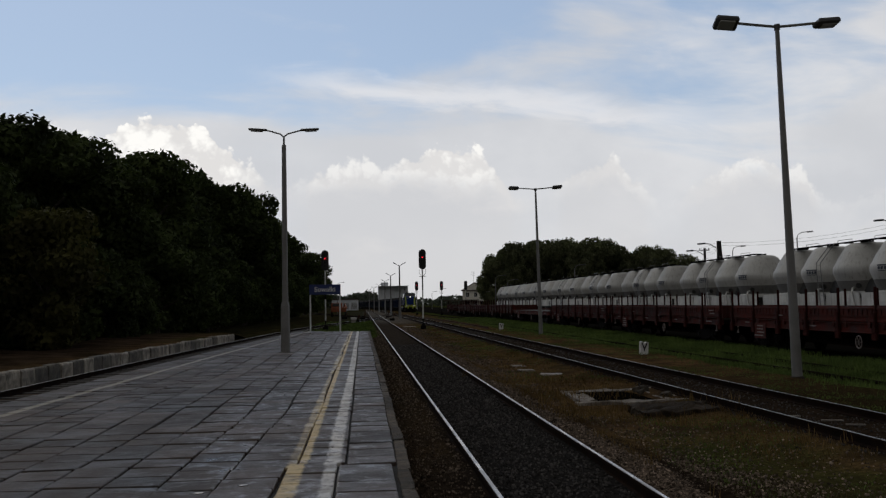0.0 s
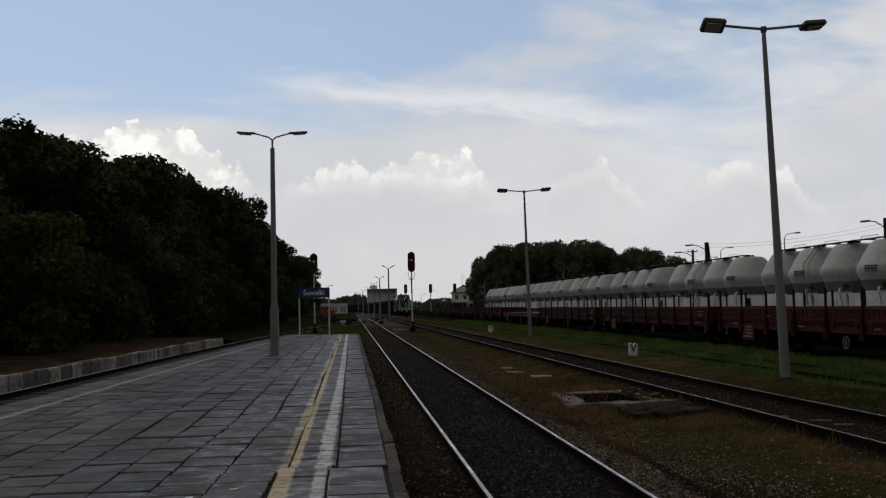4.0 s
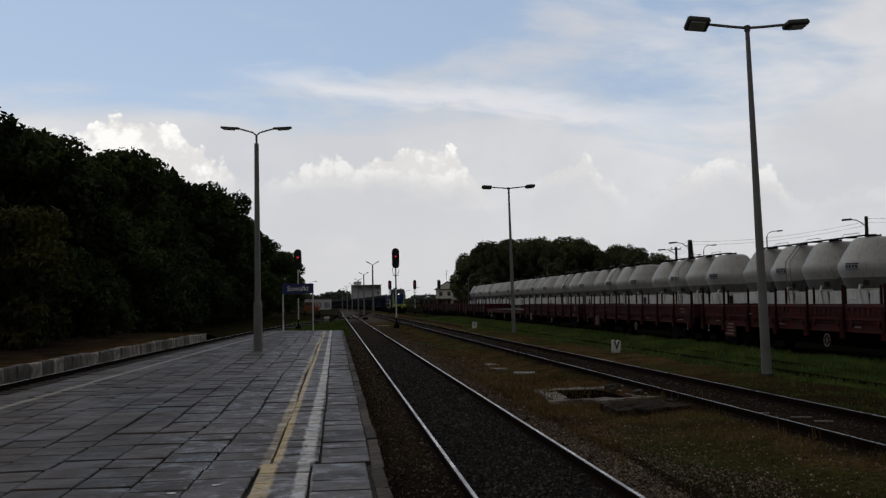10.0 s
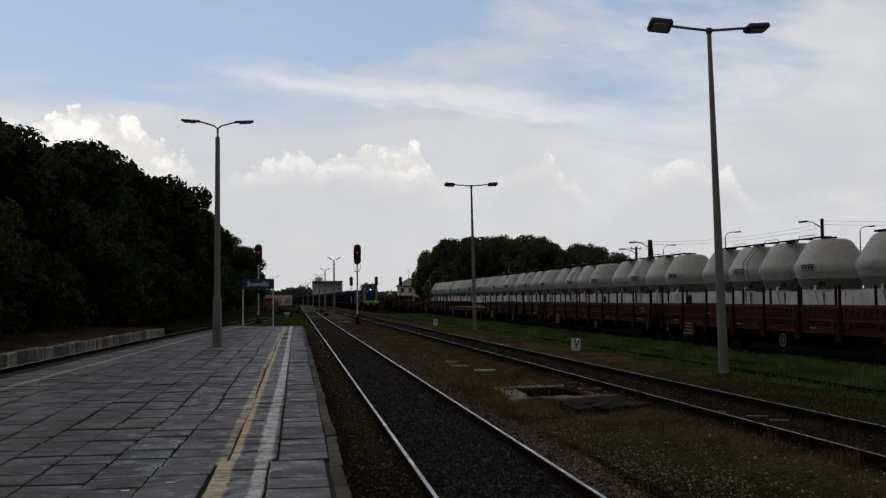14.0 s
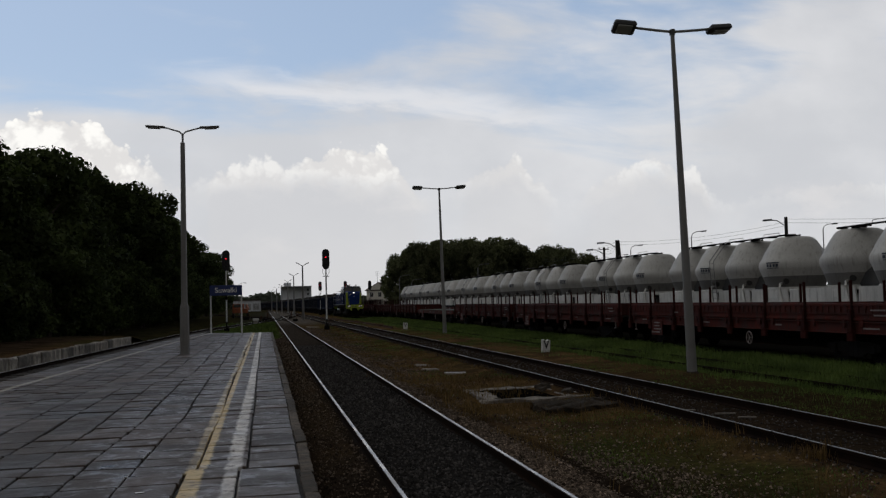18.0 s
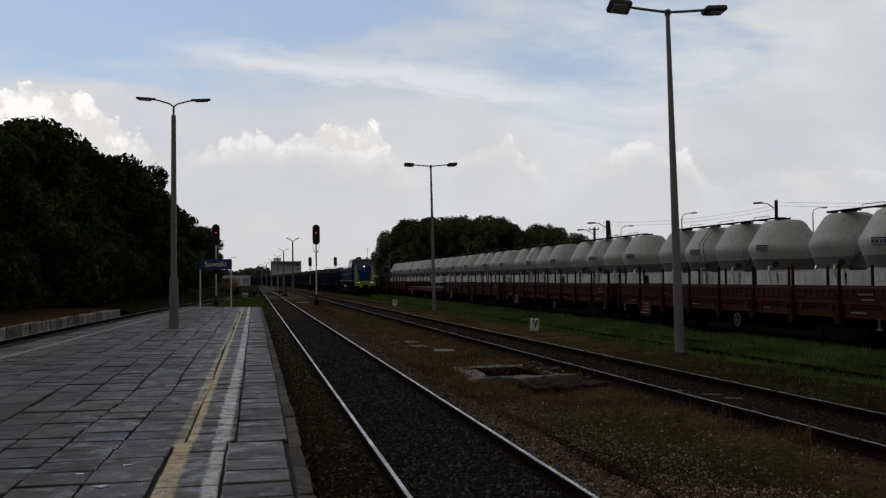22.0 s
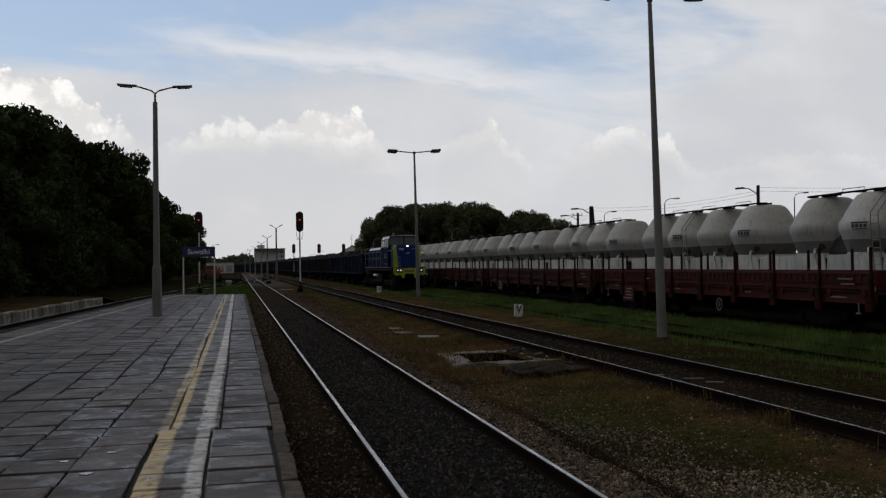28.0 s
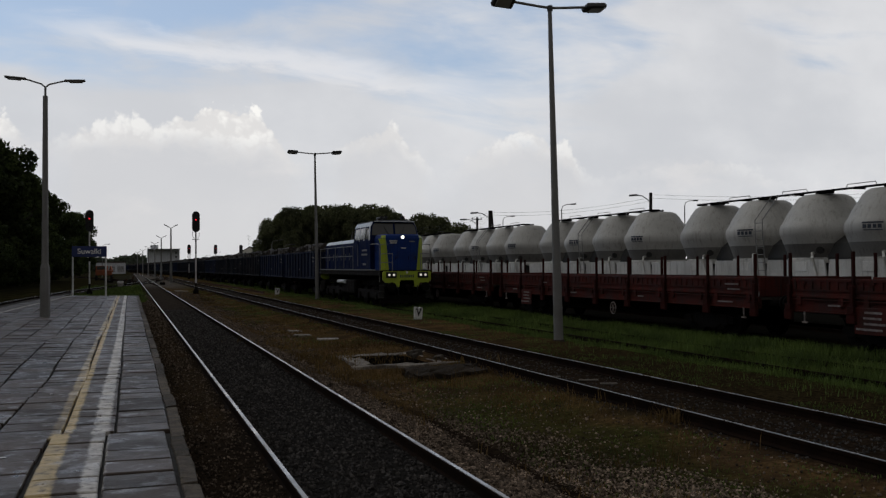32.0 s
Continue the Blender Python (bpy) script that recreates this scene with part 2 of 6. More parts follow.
def slab_material():
    """Wet grey paving concrete with worn yellow and white platform lines."""
    mat = bpy.data.materials.new("paving")
    mat.use_nodes = True
    n = Nodes(mat.node_tree)
    geo, info = n.add("ShaderNodeNewGeometry"), n.add("ShaderNodeObjectInfo")
    pos = geo.outputs["Position"]
    x, y, z = n.split(pos)
    wide, mid, grain = n.noise(pos, 0.8, 5, 0.6), n.noise(pos, 5.0, 5, 0.65), n.noise(pos, 60.0, 3, 0.6)
    col = n.mix(n.ramp(wide, 0.32, 0.68), (0.041, 0.030, 0.0245), (0.082, 0.061, 0.051))
    col = n.mix(n.ramp(mid, 0.45, 0.75, 0.0, 0.65), col, (0.026, 0.023, 0.021))
    col = n.mix(n.ramp(grain, 0.3, 0.8, 0.0, 0.3), col, (0.026, 0.025, 0.024))
    tone = n.m("MULTIPLY", n.ramp(info.outputs["Random"], 0, 1, 0.66, 1.36), n.ramp(geo.outputs["Random Per Island"], 0, 1, 0.75, 1.28))
    col = n.v("SCALE", col, tone)
    # the strip by the lines is paler in patches
    pale_strip = n.m("MULTIPLY", n.ramp(n.m("ABSOLUTE", n.m("ADD", n.m("ADD", x, 0.65), n.m("MULTIPLY", n.m("SUBTRACT", wide, 0.5), 1.2))), 0.75, 0.3), n.ramp(n.noise(pos, 3.0, 5, 0.7), 0.4, 0.7))
    col = n.mix(n.m("MULTIPLY", pale_strip, 0.55), col, (0.19, 0.168, 0.16))
    wear = n.m("ADD", n.m("MULTIPLY", n.m("SUBTRACT", mid, 0.5), 0.09), n.m("MULTIPLY", n.m("SUBTRACT", n.noise(pos, 18.0, 4, 0.7), 0.5), 0.04))
    chips = n.ramp(n.noise(pos, 7.0, 6, 0.75), 0.68, 0.5)

    def band(at, half):
        return n.m("MULTIPLY", n.ramp(n.m("ABSOLUTE", n.m("ADD", n.m("SUBTRACT", x, at), wear)), half + 0.022, half - 0.02), chips)

    bend = n.m("ADD", n.m("ADD", -5.72, n.m("MULTIPLY", y, 0.025)), n.m("MULTIPLY", n.m("MULTIPLY", y, y), 0.00037))
    n_left = n.m("MULTIPLY", n.ramp(n.m("ABSOLUTE", n.m("ADD", n.m("SUBTRACT", x, bend), wear)), 0.095, 0.055), n.m("MULTIPLY", n.ramp(chips, 0.0, 1.0, 0.45, 1.0), 0.75))
    faded = n.ramp(n.noise(pos, 1.7, 4, 0.6), 0.4, 0.62, 0.25, 0.8)
    col = n.mix(n.m("MULTIPLY", n.m("MULTIPLY", band(-0.69, 0.045), faded), n.ramp(y, 9.3, 9.5, 0.4, 1.0)), col, (0.60, 0.48, 0.29))
    strong = n.m("MAXIMUM", n.m("MULTIPLY", band(-0.60, 0.052), n.ramp(y, 9.3, 9.5)), n.m("MULTIPLY", band(-0.648, 0.082), n.ramp(y, 9.5, 9.3)))
    col = n.mix(n.m("MULTIPLY", strong, n.ramp(n.noise(pos, 2.3, 4, 0.6), 0.3, 0.55, 0.5, 0.92)), col, (0.66, 0.51, 0.27))
    col = n.mix(n.m("MULTIPLY", n_left, 0.8), col, (0.42, 0.39, 0.31))
    col = n.mix(n.m("MULTIPLY", band(n.ramp(y, 8.5, 22.0, -0.305, -0.25), 0.072), n.ramp(n.noise(pos, 2.8, 5, 0.7), 0.3, 0.6, 0.3, 0.9)), col, (0.74, 0.71, 0.67))
    b = n.add("ShaderNodeBsdfPrincipled")
    n.put(b.inputs["Base Color"], col)
    wet = n.ramp(n.noise(pos, 1.3, 5, 0.7), 0.38, 0.64)
    # damp film in the pale strip, thin puddles in its hollows
    film_w = n.m("MULTIPLY", n.ramp(n.m("ABSOLUTE", n.m("ADD", x, 0.9)), 1.6, 0.7), n.ramp(n.noise(pos, 3.4, 5, 0.65), 0.5, 0.62))
    n.put(b.inputs["Roughness"], n.m("SUBTRACT", n.m("ADD", n.m("MULTIPLY", wet, -0.2), 0.66), n.m("MULTIPLY", film_w, 0.22)))
    n.put(b.inputs["Specular IOR Level"], n.m("ADD", 0.2, n.m("MULTIPLY", film_w, 0.24)))
    bm = n.add("ShaderNodeBump")
    bm.inputs["Strength"].default_value, bm.inputs["Distance"].default_value = 0.5, 0.016
    n.put(bm.inputs["Height"], n.m("ADD", n.m("MULTIPLY", grain, 0.5), mid))
    n.put(b.inputs["Normal"], bm.outputs[0])
    n.put(n.add("ShaderNodeOutputMaterial").inputs[0], b.outputs[0])
    return mat


def ground_material():
    """Dark oily ballast by the tracks, brown gravel and dry grass between them, greener grass further over, and shade
    painted in under the wagons.
    """
    mat = bpy.data.materials.new("ground_cover")
    mat.use_nodes = True
    n = Nodes(mat.node_tree)
    pos = n.add("ShaderNodeNewGeometry").outputs["Position"]
    x, y, z = n.split(pos)
    wob = n.m("MULTIPLY", n.m("SUBTRACT", n.noise(pos, 0.55, 5, 0.65), 0.5), 2.6)
    xw = n.m("ADD", x, wob)
    patch, stones, grit = n.noise(pos, 0.9, 5, 0.65), n.noise(pos, 11.0, 4, 0.7), n.noise(pos, 45.0, 3, 0.65)
    soil = n.mix(n.ramp(patch, 0.35, 0.65), (0.060, 0.037, 0.020), (0.11, 0.068, 0.036))
    dry = n.mix(n.ramp(stones, 0.35, 0.7), (0.072, 0.044, 0.019), (0.22, 0.135, 0.058))
    green = n.mix(n.ramp(stones, 0.35, 0.7), (0.022, 0.027, 0.007), (0.074, 0.088, 0.021))
    gravel = n.mix(n.ramp(stones, 0.35, 0.7), (0.010, 0.007, 0.005), (0.034, 0.024, 0.017))
    black = n.mix(n.ramp(stones, 0.3, 0.75), (0.011, 0.0105, 0.010), (0.041, 0.039, 0.038))
    rust = n.mix(n.ramp(stones, 0.3, 0.75), (0.011, 0.008, 0.006), (0.042, 0.031, 0.024))
    col = n.mix(n.ramp(patch, 0.4, 0.62), soil, dry)
    moss = n.m("MULTIPLY", n.ramp(n.m("ABSOLUTE", n.m("SUBTRACT", xw, 5.0)), 1.3, 0.5), n.ramp(y, 15.5, 12.5))
    moss = n.m("MAXIMUM", moss, n.m("MULTIPLY", n.ramp(n.noise(pos, 0.4, 4, 0.6), 0.45, 0.6), n.ramp(y, 32.0, 45.0, 0.35, 0.9)))
    col = n.mix(n.m("MULTIPLY", moss, 0.7), col, green)
    col = n.mix(n.m("MULTIPLY", n.ramp(xw, 7.6, 8.8), n.ramp(y, 30.0, 16.0)), col, n.mix(n.ramp(stones, 0.35, 0.7), (0.016, 0.012, 0.006), (0.062, 0.046, 0.021)))
    col = n.mix(n.ramp(xw, 10.0, 12.2), col, green)
    near = n.m("MULTIPLY", n.ramp(n.m("ABSOLUTE", n.m("SUBTRACT", n.m("ADD", x, n.m("MULTIPLY", wob, 0.5)), 2.6)), n.ramp(y, 14.0, 8.0, 1.5, 4.0), 0.9), n.ramp(y, 70.0, 15.0))
    col = n.mix(near, col, gravel)
    col = n.mix(n.ramp(n.m("ABSOLUTE", n.m("SUBTRACT", n.m("ADD", x, n.m("MULTIPLY", wob, 0.12)), 2.04)), 1.0, 0.7), col, n.mix(n.ramp(y, 22.0, 60.0), black, n.mix(n.ramp(stones, 0.3, 0.75), (0.028, 0.023, 0.019), (0.085, 0.070, 0.058))))
    bed2 = n.m("ADD", 7.43, n.m("MULTIPLY", y, -0.0074))
    col = n.mix(n.m("MULTIPLY", n.ramp(n.m("ABSOLUTE", n.m("SUBTRACT", n.m("ADD", x, n.m("MULTIPLY", wob, 0.15)), bed2)), 1.15, 0.75), 0.9), col, n.mix(n.ramp(y, 35.0, 70.0), rust, n.mix(n.ramp(stones, 0.3, 0.75), (0.024, 0.019, 0.015), (0.078, 0.064, 0.053))))
    # shade under and behind the parked wagons, painted as near-black ground
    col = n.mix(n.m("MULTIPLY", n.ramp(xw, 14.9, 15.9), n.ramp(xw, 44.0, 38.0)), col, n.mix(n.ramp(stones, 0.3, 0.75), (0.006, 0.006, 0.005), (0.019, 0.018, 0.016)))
    fan = n.m("MULTIPLY", n.m("MULTIPLY", n.ramp(n.m("ABSOLUTE", n.m("SUBTRACT", xw, 1.2)), 6.0, 3.5), n.ramp(y, 88.0, 112.0)), n.ramp(y, 330.0, 240.0))
    col = n.mix(n.m("MULTIPLY", fan, 0.85), col, n.mix(n.ramp(stones, 0.3, 0.7), (0.075, 0.068, 0.06), (0.19, 0.175, 0.16)))
    side = n.m("MULTIPLY", n.ramp(x, 0.3, 0.5), n.ramp(x, 1.4, 1.2))
    col = n.mix(n.m("MULTIPLY", side, 0.75), col, n.mix(n.ramp(stones, 0.3, 0.7), (0.012, 0.009, 0.007), (0.036, 0.027, 0.02)))
    col = n.mix(n.ramp(xw, -8.0, -10.5), col, n.mix(n.ramp(patch, 0.35, 0.65), (0.034, 0.023, 0.014), (0.082, 0.055, 0.036)))
    col = n.mix(n.m("MULTIPLY", n.m("MULTIPLY", n.ramp(y, 50.0, 62.0), n.ramp(xw, 1.2, 0.0)), 0.85), col, n.mix(n.ramp(patch, 0.35, 0.65), (0.012, 0.013, 0.006), (0.028, 0.030, 0.012)))
    col = n.mix(n.ramp(grit, 0.3, 0.75, 0.0, 0.45), col, (0.015, 0.013, 0.011))
    b = n.add("ShaderNodeBsdfPrincipled")
    n.put(b.inputs["Base Color"], col)
    b.inputs["Roughness"].default_value, b.inputs["Specular IOR Level"].default_value = 1.0, 0.0
    bm = n.add("ShaderNodeBump")
    bm.inputs["Strength"].default_value, bm.inputs["Distance"].default_value = 0.9, 0.05
    n.put(bm.inputs["Height"], n.m("ADD", stones, n.m("MULTIPLY", grit, 0.5)))
    n.put(b.inputs["Normal"], bm.outputs[0])
    n.put(n.add("ShaderNodeOutputMaterial").inputs[0], b.outputs[0])
    return mat


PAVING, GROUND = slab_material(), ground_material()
CONCRETE = surface("concrete", (0.46, 0.43, 0.40), (0.20, 0.18, 0.165), 0.85, scale=2.5, fine=60, bump=0.3, stain=(0.07, 0.065, 0.06))
KERB = surface("kerb_concrete", (0.115, 0.095, 0.075), (0.026, 0.021, 0.016), 0.85, scale=5.0, fine=50, bump=0.7, each=0.3, stain=(0.022, 0.02, 0.013), spec=0.2)
PANEL = surface("wall_concrete", (0.38, 0.345, 0.29), (0.055, 0.047, 0.037), 0.9, scale=3.0, fine=40, bump=0.5, each=0.55, stain=(0.04, 0.034, 0.028), streaks=True)
RIM = surface("broken_rim", (0.38, 0.345, 0.305), (0.12, 0.10, 0.08), 0.9, scale=2.2, fine=40, bump=0.6, stain=(0.035, 0.028, 0.02), spec=0.2)
EARTHY = surface("earthy_concrete", (0.062, 0.048, 0.036), (0.02, 0.016, 0.011), 0.95, scale=3.0, fine=40, bump=0.8, stain=(0.014, 0.012, 0.008), spec=0.1)
RUSTY = surface("rust", (0.09, 0.04, 0.022), (0.04, 0.02, 0.014), 0.9, scale=4.0, fine=30, bump=0.3, spec=0.1)
PIT_BLACK = surface("pit_black", (0.006, 0.005, 0.004), None, 1.0, scale=4.0, bump=0.5, spec=0.0)
JOINT = surface("joint_dirt", (0.016, 0.014, 0.011), None, 0.95, scale=6.0)
POLE = surface("galvanised_pole", (0.27, 0.265, 0.26), (0.18, 0.177, 0.172), 0.6, 0.3, scale=2.0, fine=50, bump=0.08)
LAMP_CASE = surface("lamp_case", (0.09, 0.09, 0.092), None, 0.5, 0.2, scale=3.0, bump=0.05)
LAMP_GLASS = glass("lamp_bowl", (0.35, 0.35, 0.33), 0.2)
RAIL_TOP = surface("worn_rail_head", (0.50, 0.455, 0.41), (0.34, 0.31, 0.28), 0.33, 1.0, scale=2.0, bump=0.02)
RAIL_TOP_DULL = surface("dull_rail_head", (0.50, 0.48, 0.46), (0.24, 0.22, 0.21), 0.36, 1.0, scale=2.0, bump=0.03)
RAIL_RUST = surface("rusty_rail", (0.022, 0.013, 0.009), (0.009, 0.006, 0.005), 0.95, 0.0, spec=0.02, scale=4.0, fine=60, bump=0.2)
SLEEPER = surface("sleeper_wood", (0.05, 0.042, 0.035), None, 0.9, scale=3.0, fine=30, bump=0.4, each=0.2)
STONE = surface("ballast_stone", (0.50, 0.385, 0.295), (0.055, 0.04, 0.029), 0.95, spec=0.03, scale=12.0, fine=80, bump=0.2, each=0.6)
STONE_DARK = surface("oily_stone", (0.086, 0.078, 0.074), (0.019, 0.018, 0.017), 0.95, spec=0.04, scale=20.0, fine=80, bump=0.2, each=0.5)
GRASS = leaf("green_grass", (0.115, 0.16, 0.045), (0.052, 0.075, 0.024))
STRAW = leaf("dry_grass", (0.20, 0.125, 0.055), (0.085, 0.052, 0.024))
FOLIAGE = leaf("oak_foliage", (0.066, 0.084, 0.032), (0.024, 0.033, 0.013))
# lighter than the near trees: distance haze is put into this leaf colour
FOLIAGE_FAR = leaf("hazy_olive_foliage", (0.14, 0.148, 0.08), (0.068, 0.075, 0.042))
FOLIAGE_PALE = leaf("pale_foliage", (0.074, 0.071, 0.026), (0.034, 0.033, 0.014))
BARK = surface("bark", (0.07, 0.055, 0.042), None, 0.95, scale=4.0, fine=30, bump=0.6)
SIGN_BLUE = surface("sign_blue", (0.016, 0.035, 0.16), (0.014, 0.028, 0.12), 0.4, scale=1.5, bump=0.0)
WHITE = surface("white_paint", (0.84, 0.84, 0.83), (0.66, 0.66, 0.65), 0.55, scale=3.0, bump=0.05, stain=(0.3, 0.28, 0.25))
LETTER = surface("bright_lettering", (0.9, 0.9, 0.9), (0.86, 0.86, 0.86), 0.4, scale=3.0, bump=0.0)
BLACK = surface("black_paint", (0.012, 0.012, 0.013), (0.007, 0.007, 0.007), 0.6, scale=3.0, bump=0.05)
STEEL_DARK = surface("grimy_steel", (0.012, 0.010, 0.009), (0.006, 0.005, 0.005), 0.9, 0.0, spec=0.1, scale=3.0, fine=30, bump=0.2)
RED_GLOW = glow("signal_red", (1.0, 0.03, 0.05), 0.9)
HEADLIGHT = glow("headlight", (1.0, 0.96, 0.86), 2.0)
DIM_LIGHT = glow("side_light", (1.0, 0.94, 0.8), 0.6)
LENS_OFF = glass("dead_lens", (0.02, 0.02, 0.022))
WAGON_RED = surface("wagon_red", (0.092, 0.013, 0.009), (0.026, 0.007, 0.005), 0.8, spec=0.2, scale=1.2, fine=30, bump=0.15, each=0.15, stain=(0.018, 0.012, 0.010), streaks=True)
SILO_GREY = surface("silo_paint", (0.63, 0.62, 0.59), (0.45, 0.44, 0.41), 0.6, scale=0.9, fine=25, bump=0.04, each=0.1, stain=(0.30, 0.28, 0.25), streaks=True, rough_var=0.1, spread=0.2)
SILO_PANEL = surface("pale_panel", (0.76, 0.75, 0.72), (0.52, 0.51, 0.48), 0.6, scale=0.8, fine=25, bump=0.04, each=0.1, stain=(0.25, 0.24, 0.21), streaks=True)
# underside shade of the silo cones, put into a darker, streaked copy of SILO_GREY
HOPPER = surface("silo_shade_grey", (0.27, 0.26, 0.245), (0.15, 0.145, 0.135), 0.75, scale=0.9, fine=25, bump=0.06, each=0.12, stain=(0.10, 0.09, 0.08), streaks=True, spread=0.2)
DULL_STEEL = surface("dull_dark_steel", (0.05, 0.048, 0.045), (0.022, 0.021, 0.02), 0.8, scale=1.0, fine=25, bump=0.1, stain=(0.04, 0.037, 0.033), streaks=True)
LOGO_BLUE = surface("faded_logo", (0.05, 0.06, 0.09), None, 0.6, scale=4.0, bump=0.0)
LOCO_BLUE = surface("loco_blue", (0.012, 0.042, 0.21), (0.009, 0.03, 0.15), 0.55, spec=0.15, scale=1.5, bump=0.03, stain=(0.02, 0.025, 0.06))
LOCO_NAVY = surface("loco_navy", (0.008, 0.019, 0.085), (0.005, 0.011, 0.045), 0.7, spec=0.05, scale=1.5, bump=0.03)
LOCO_LIME = surface("loco_lime", (0.46, 0.56, 0.03), (0.34, 0.43, 0.028), 0.45, scale=1.5, bump=0.03, stain=(0.2, 0.24, 0.04))
LOCO_ROOF = surface("loco_roof", (0.74, 0.77, 0.82), (0.58, 0.61, 0.66), 0.4, scale=1.5, bump=0.03)
RAILING = surface("railing_paint", (0.27, 0.27, 0.27), None, 0.5, scale=3.0, bump=0.0)
CAB_GLASS = glass("cab_glass", (0.055, 0.054, 0.05), 0.08)
STAKE_RED = surface("stake_red", (0.05, 0.010, 0.008), (0.022, 0.007, 0.006), 0.85, scale=2.0, fine=30, bump=0.15, spec=0.1)
STENCIL = surface("worn_stencil", (0.30, 0.27, 0.26), (0.12, 0.08, 0.075), 0.8, scale=9.0, fine=60, bump=0.0)
WAGON_BLUE = surface("wagon_blue", (0.009, 0.018, 0.055), (0.006, 0.010, 0.024), 0.8, spec=0.15, scale=1.2, fine=30, bump=0.1, each=0.2, stain=(0.03, 0.022, 0.018), streaks=True)
WAGON_GREY = surface("wagon_soot", (0.013, 0.016, 0.026), None, 0.8, spec=0.15, scale=1.2, fine=30, bump=0.1, each=0.2, stain=(0.03, 0.022, 0.018), streaks=True)
LOAD = surface("timber_load", (0.06, 0.046, 0.036), (0.02, 0.017, 0.014), 0.9, scale=6.0, fine=40, bump=0.4, each=0.4)
PLASTER = surface("plaster", (0.84, 0.81, 0.73), (0.70, 0.67, 0.59), 0.9, scale=0.8, fine=15, bump=0.1)
# distance haze lightens these greys on the elevator and shed
FAR_GREY = surface("far_concrete", (0.74, 0.76, 0.80), (0.62, 0.64, 0.68), 0.9, scale=0.15, fine=2.0, bump=0.05, stain=(0.4, 0.41, 0.43), streaks=True)
ROOF_TILE = surface("dark_tiles", (0.11, 0.075, 0.06), None, 0.85, scale=2.0, fine=12, bump=0.3)
DARK_WINDOW = glass("dark_window", (0.02, 0.022, 0.026), 0.1)
ORANGE = surface("orange_paint", (0.42, 0.11, 0.035), (0.2, 0.06, 0.025), 0.6, scale=1.5, bump=0.05)
WOOD_POLE = surface("tarred_pole", (0.035, 0.03, 0.027), None, 0.9, scale=3.0, fine=30, bump=0.3)
# skyline greens made paler to carry the haze of distance
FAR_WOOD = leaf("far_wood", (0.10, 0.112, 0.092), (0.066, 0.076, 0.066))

# ---------------------------------------------------------------- builders


def box(bm, c, s, rx=0, ry=0, rz=0, bev=0.0):
    """A box of size s about c, turned by degrees, with bevelled edges where bev is given."""
    res = bmesh.ops.create_cube(bm, size=1.0, matrix=pose(*c, rx, ry, rz) @ Matrix.Diagonal((*s, 1)))
    if bev:
        edges = {e for v in res["verts"] for e in v.link_edges}
        bmesh.ops.bevel(bm, geom=list(edges), offset=bev, segments=1, affect="EDGES", profile=0.5)


def tube(bm, p, q, r0, r1=None, seg=8):
    """A tapered rod from p to q, closed at both ends."""
    p, q = Vector(p), Vector(q)
    r1 = r0 if r1 is None else r1
    turn = (q - p).to_track_quat("Z", "Y").to_matrix()
    rings = []
    for at, r in ((p, r0), (q, r1)):
        rings.append([bm.verts.new(at + turn @ Vector((r * math.cos(i * math.tau / seg), r * math.sin(i * math.tau / seg), 0))) for i in range(seg)])
    for i in range(seg):
        bm.faces.new((rings[0][i], rings[0][(i + 1) % seg], rings[1][(i + 1) % seg], rings[1][i]))
    bm.faces.new(rings[0][::-1]), bm.faces.new(rings[1])


def bent(bm, points, r, seg=6):
    """A rod of one piece along bent points."""
    pts = [Vector(p) for p in points]
    rings = []
    for i, p in enumerate(pts):
        way = (pts[min(i + 1, len(pts) - 1)] - pts[max(i - 1, 0)]).normalized()
        side = way.cross(Vector((0.31, 0.22, 0.92)) if abs(way.z) < 0.9 else Vector((0.92, 0.3, 0.1))).normalized()
        if rings and side.dot(last) < 0:
            side = -side
        last = side
        up = side.cross(way)
        rings.append([bm.verts.new(p + side * r * math.cos(k * math.tau / seg) + up * r * math.sin(k * math.tau / seg)) for k in range(seg)])
    for a, b in zip(rings, rings[1:]):
        for k in range(seg):
            bm.faces.new((a[k], a[(k + 1) % seg], b[(k + 1) % seg], b[k]))
    bm.faces.new(rings[0][::-1]), bm.faces.new(rings[-1])


def lathe(bm, profile, seg=24, at=(0, 0, 0)):
    """A body turned about a vertical axis; profile rows are radius and height."""
    rings = []
    for r, z in profile:
        rings.append([bm.verts.new((at[0] + r * math.cos(i * math.tau / seg), at[1] + r * math.sin(i * math.tau / seg), at[2] + z)) for i in range(seg)])
    for a, b in zip(rings, rings[1:]):
        for i in range(seg):
            bm.faces.new((a[i], a[(i + 1) % seg], b[(i + 1) % seg], b[i]))
    bm.faces.new(rings[0][::-1]), bm.faces.new(rings[-1])


def extrude(bm, outline, frame_m, depth):
    """A flat outline (x, y) set by a pose and given depth along its own z."""
    a = [bm.verts.new(frame_m @ Vector((x, y, 0))) for x, y in outline]
    b = [bm.verts.new(frame_m @ Vector((x, y, depth))) for x, y in outline]
    k = len(outline)
    for i in range(k):
        bm.faces.new((a[i], a[(i + 1) % k], b[(i + 1) % k], b[i]))
    bm.faces.new(a[::-1]), bm.faces.new(b)


def sweep(bm, outline, points):
    """An outline (across, up) carried along points on the ground plan."""
    rings = []
    for i, p in enumerate(points):
        a, b = Vector(points[max(0, i - 1)]), Vector(points[min(len(points) - 1, i + 1)])
        along = (b - a).normalized()
        side = Vector((along.y, -along.x, 0)).normalized()
        rings.append([bm.verts.new(Vector(p) + side * x + Vector((0, 0, z))) for x, z in outline])
    k = len(outline)
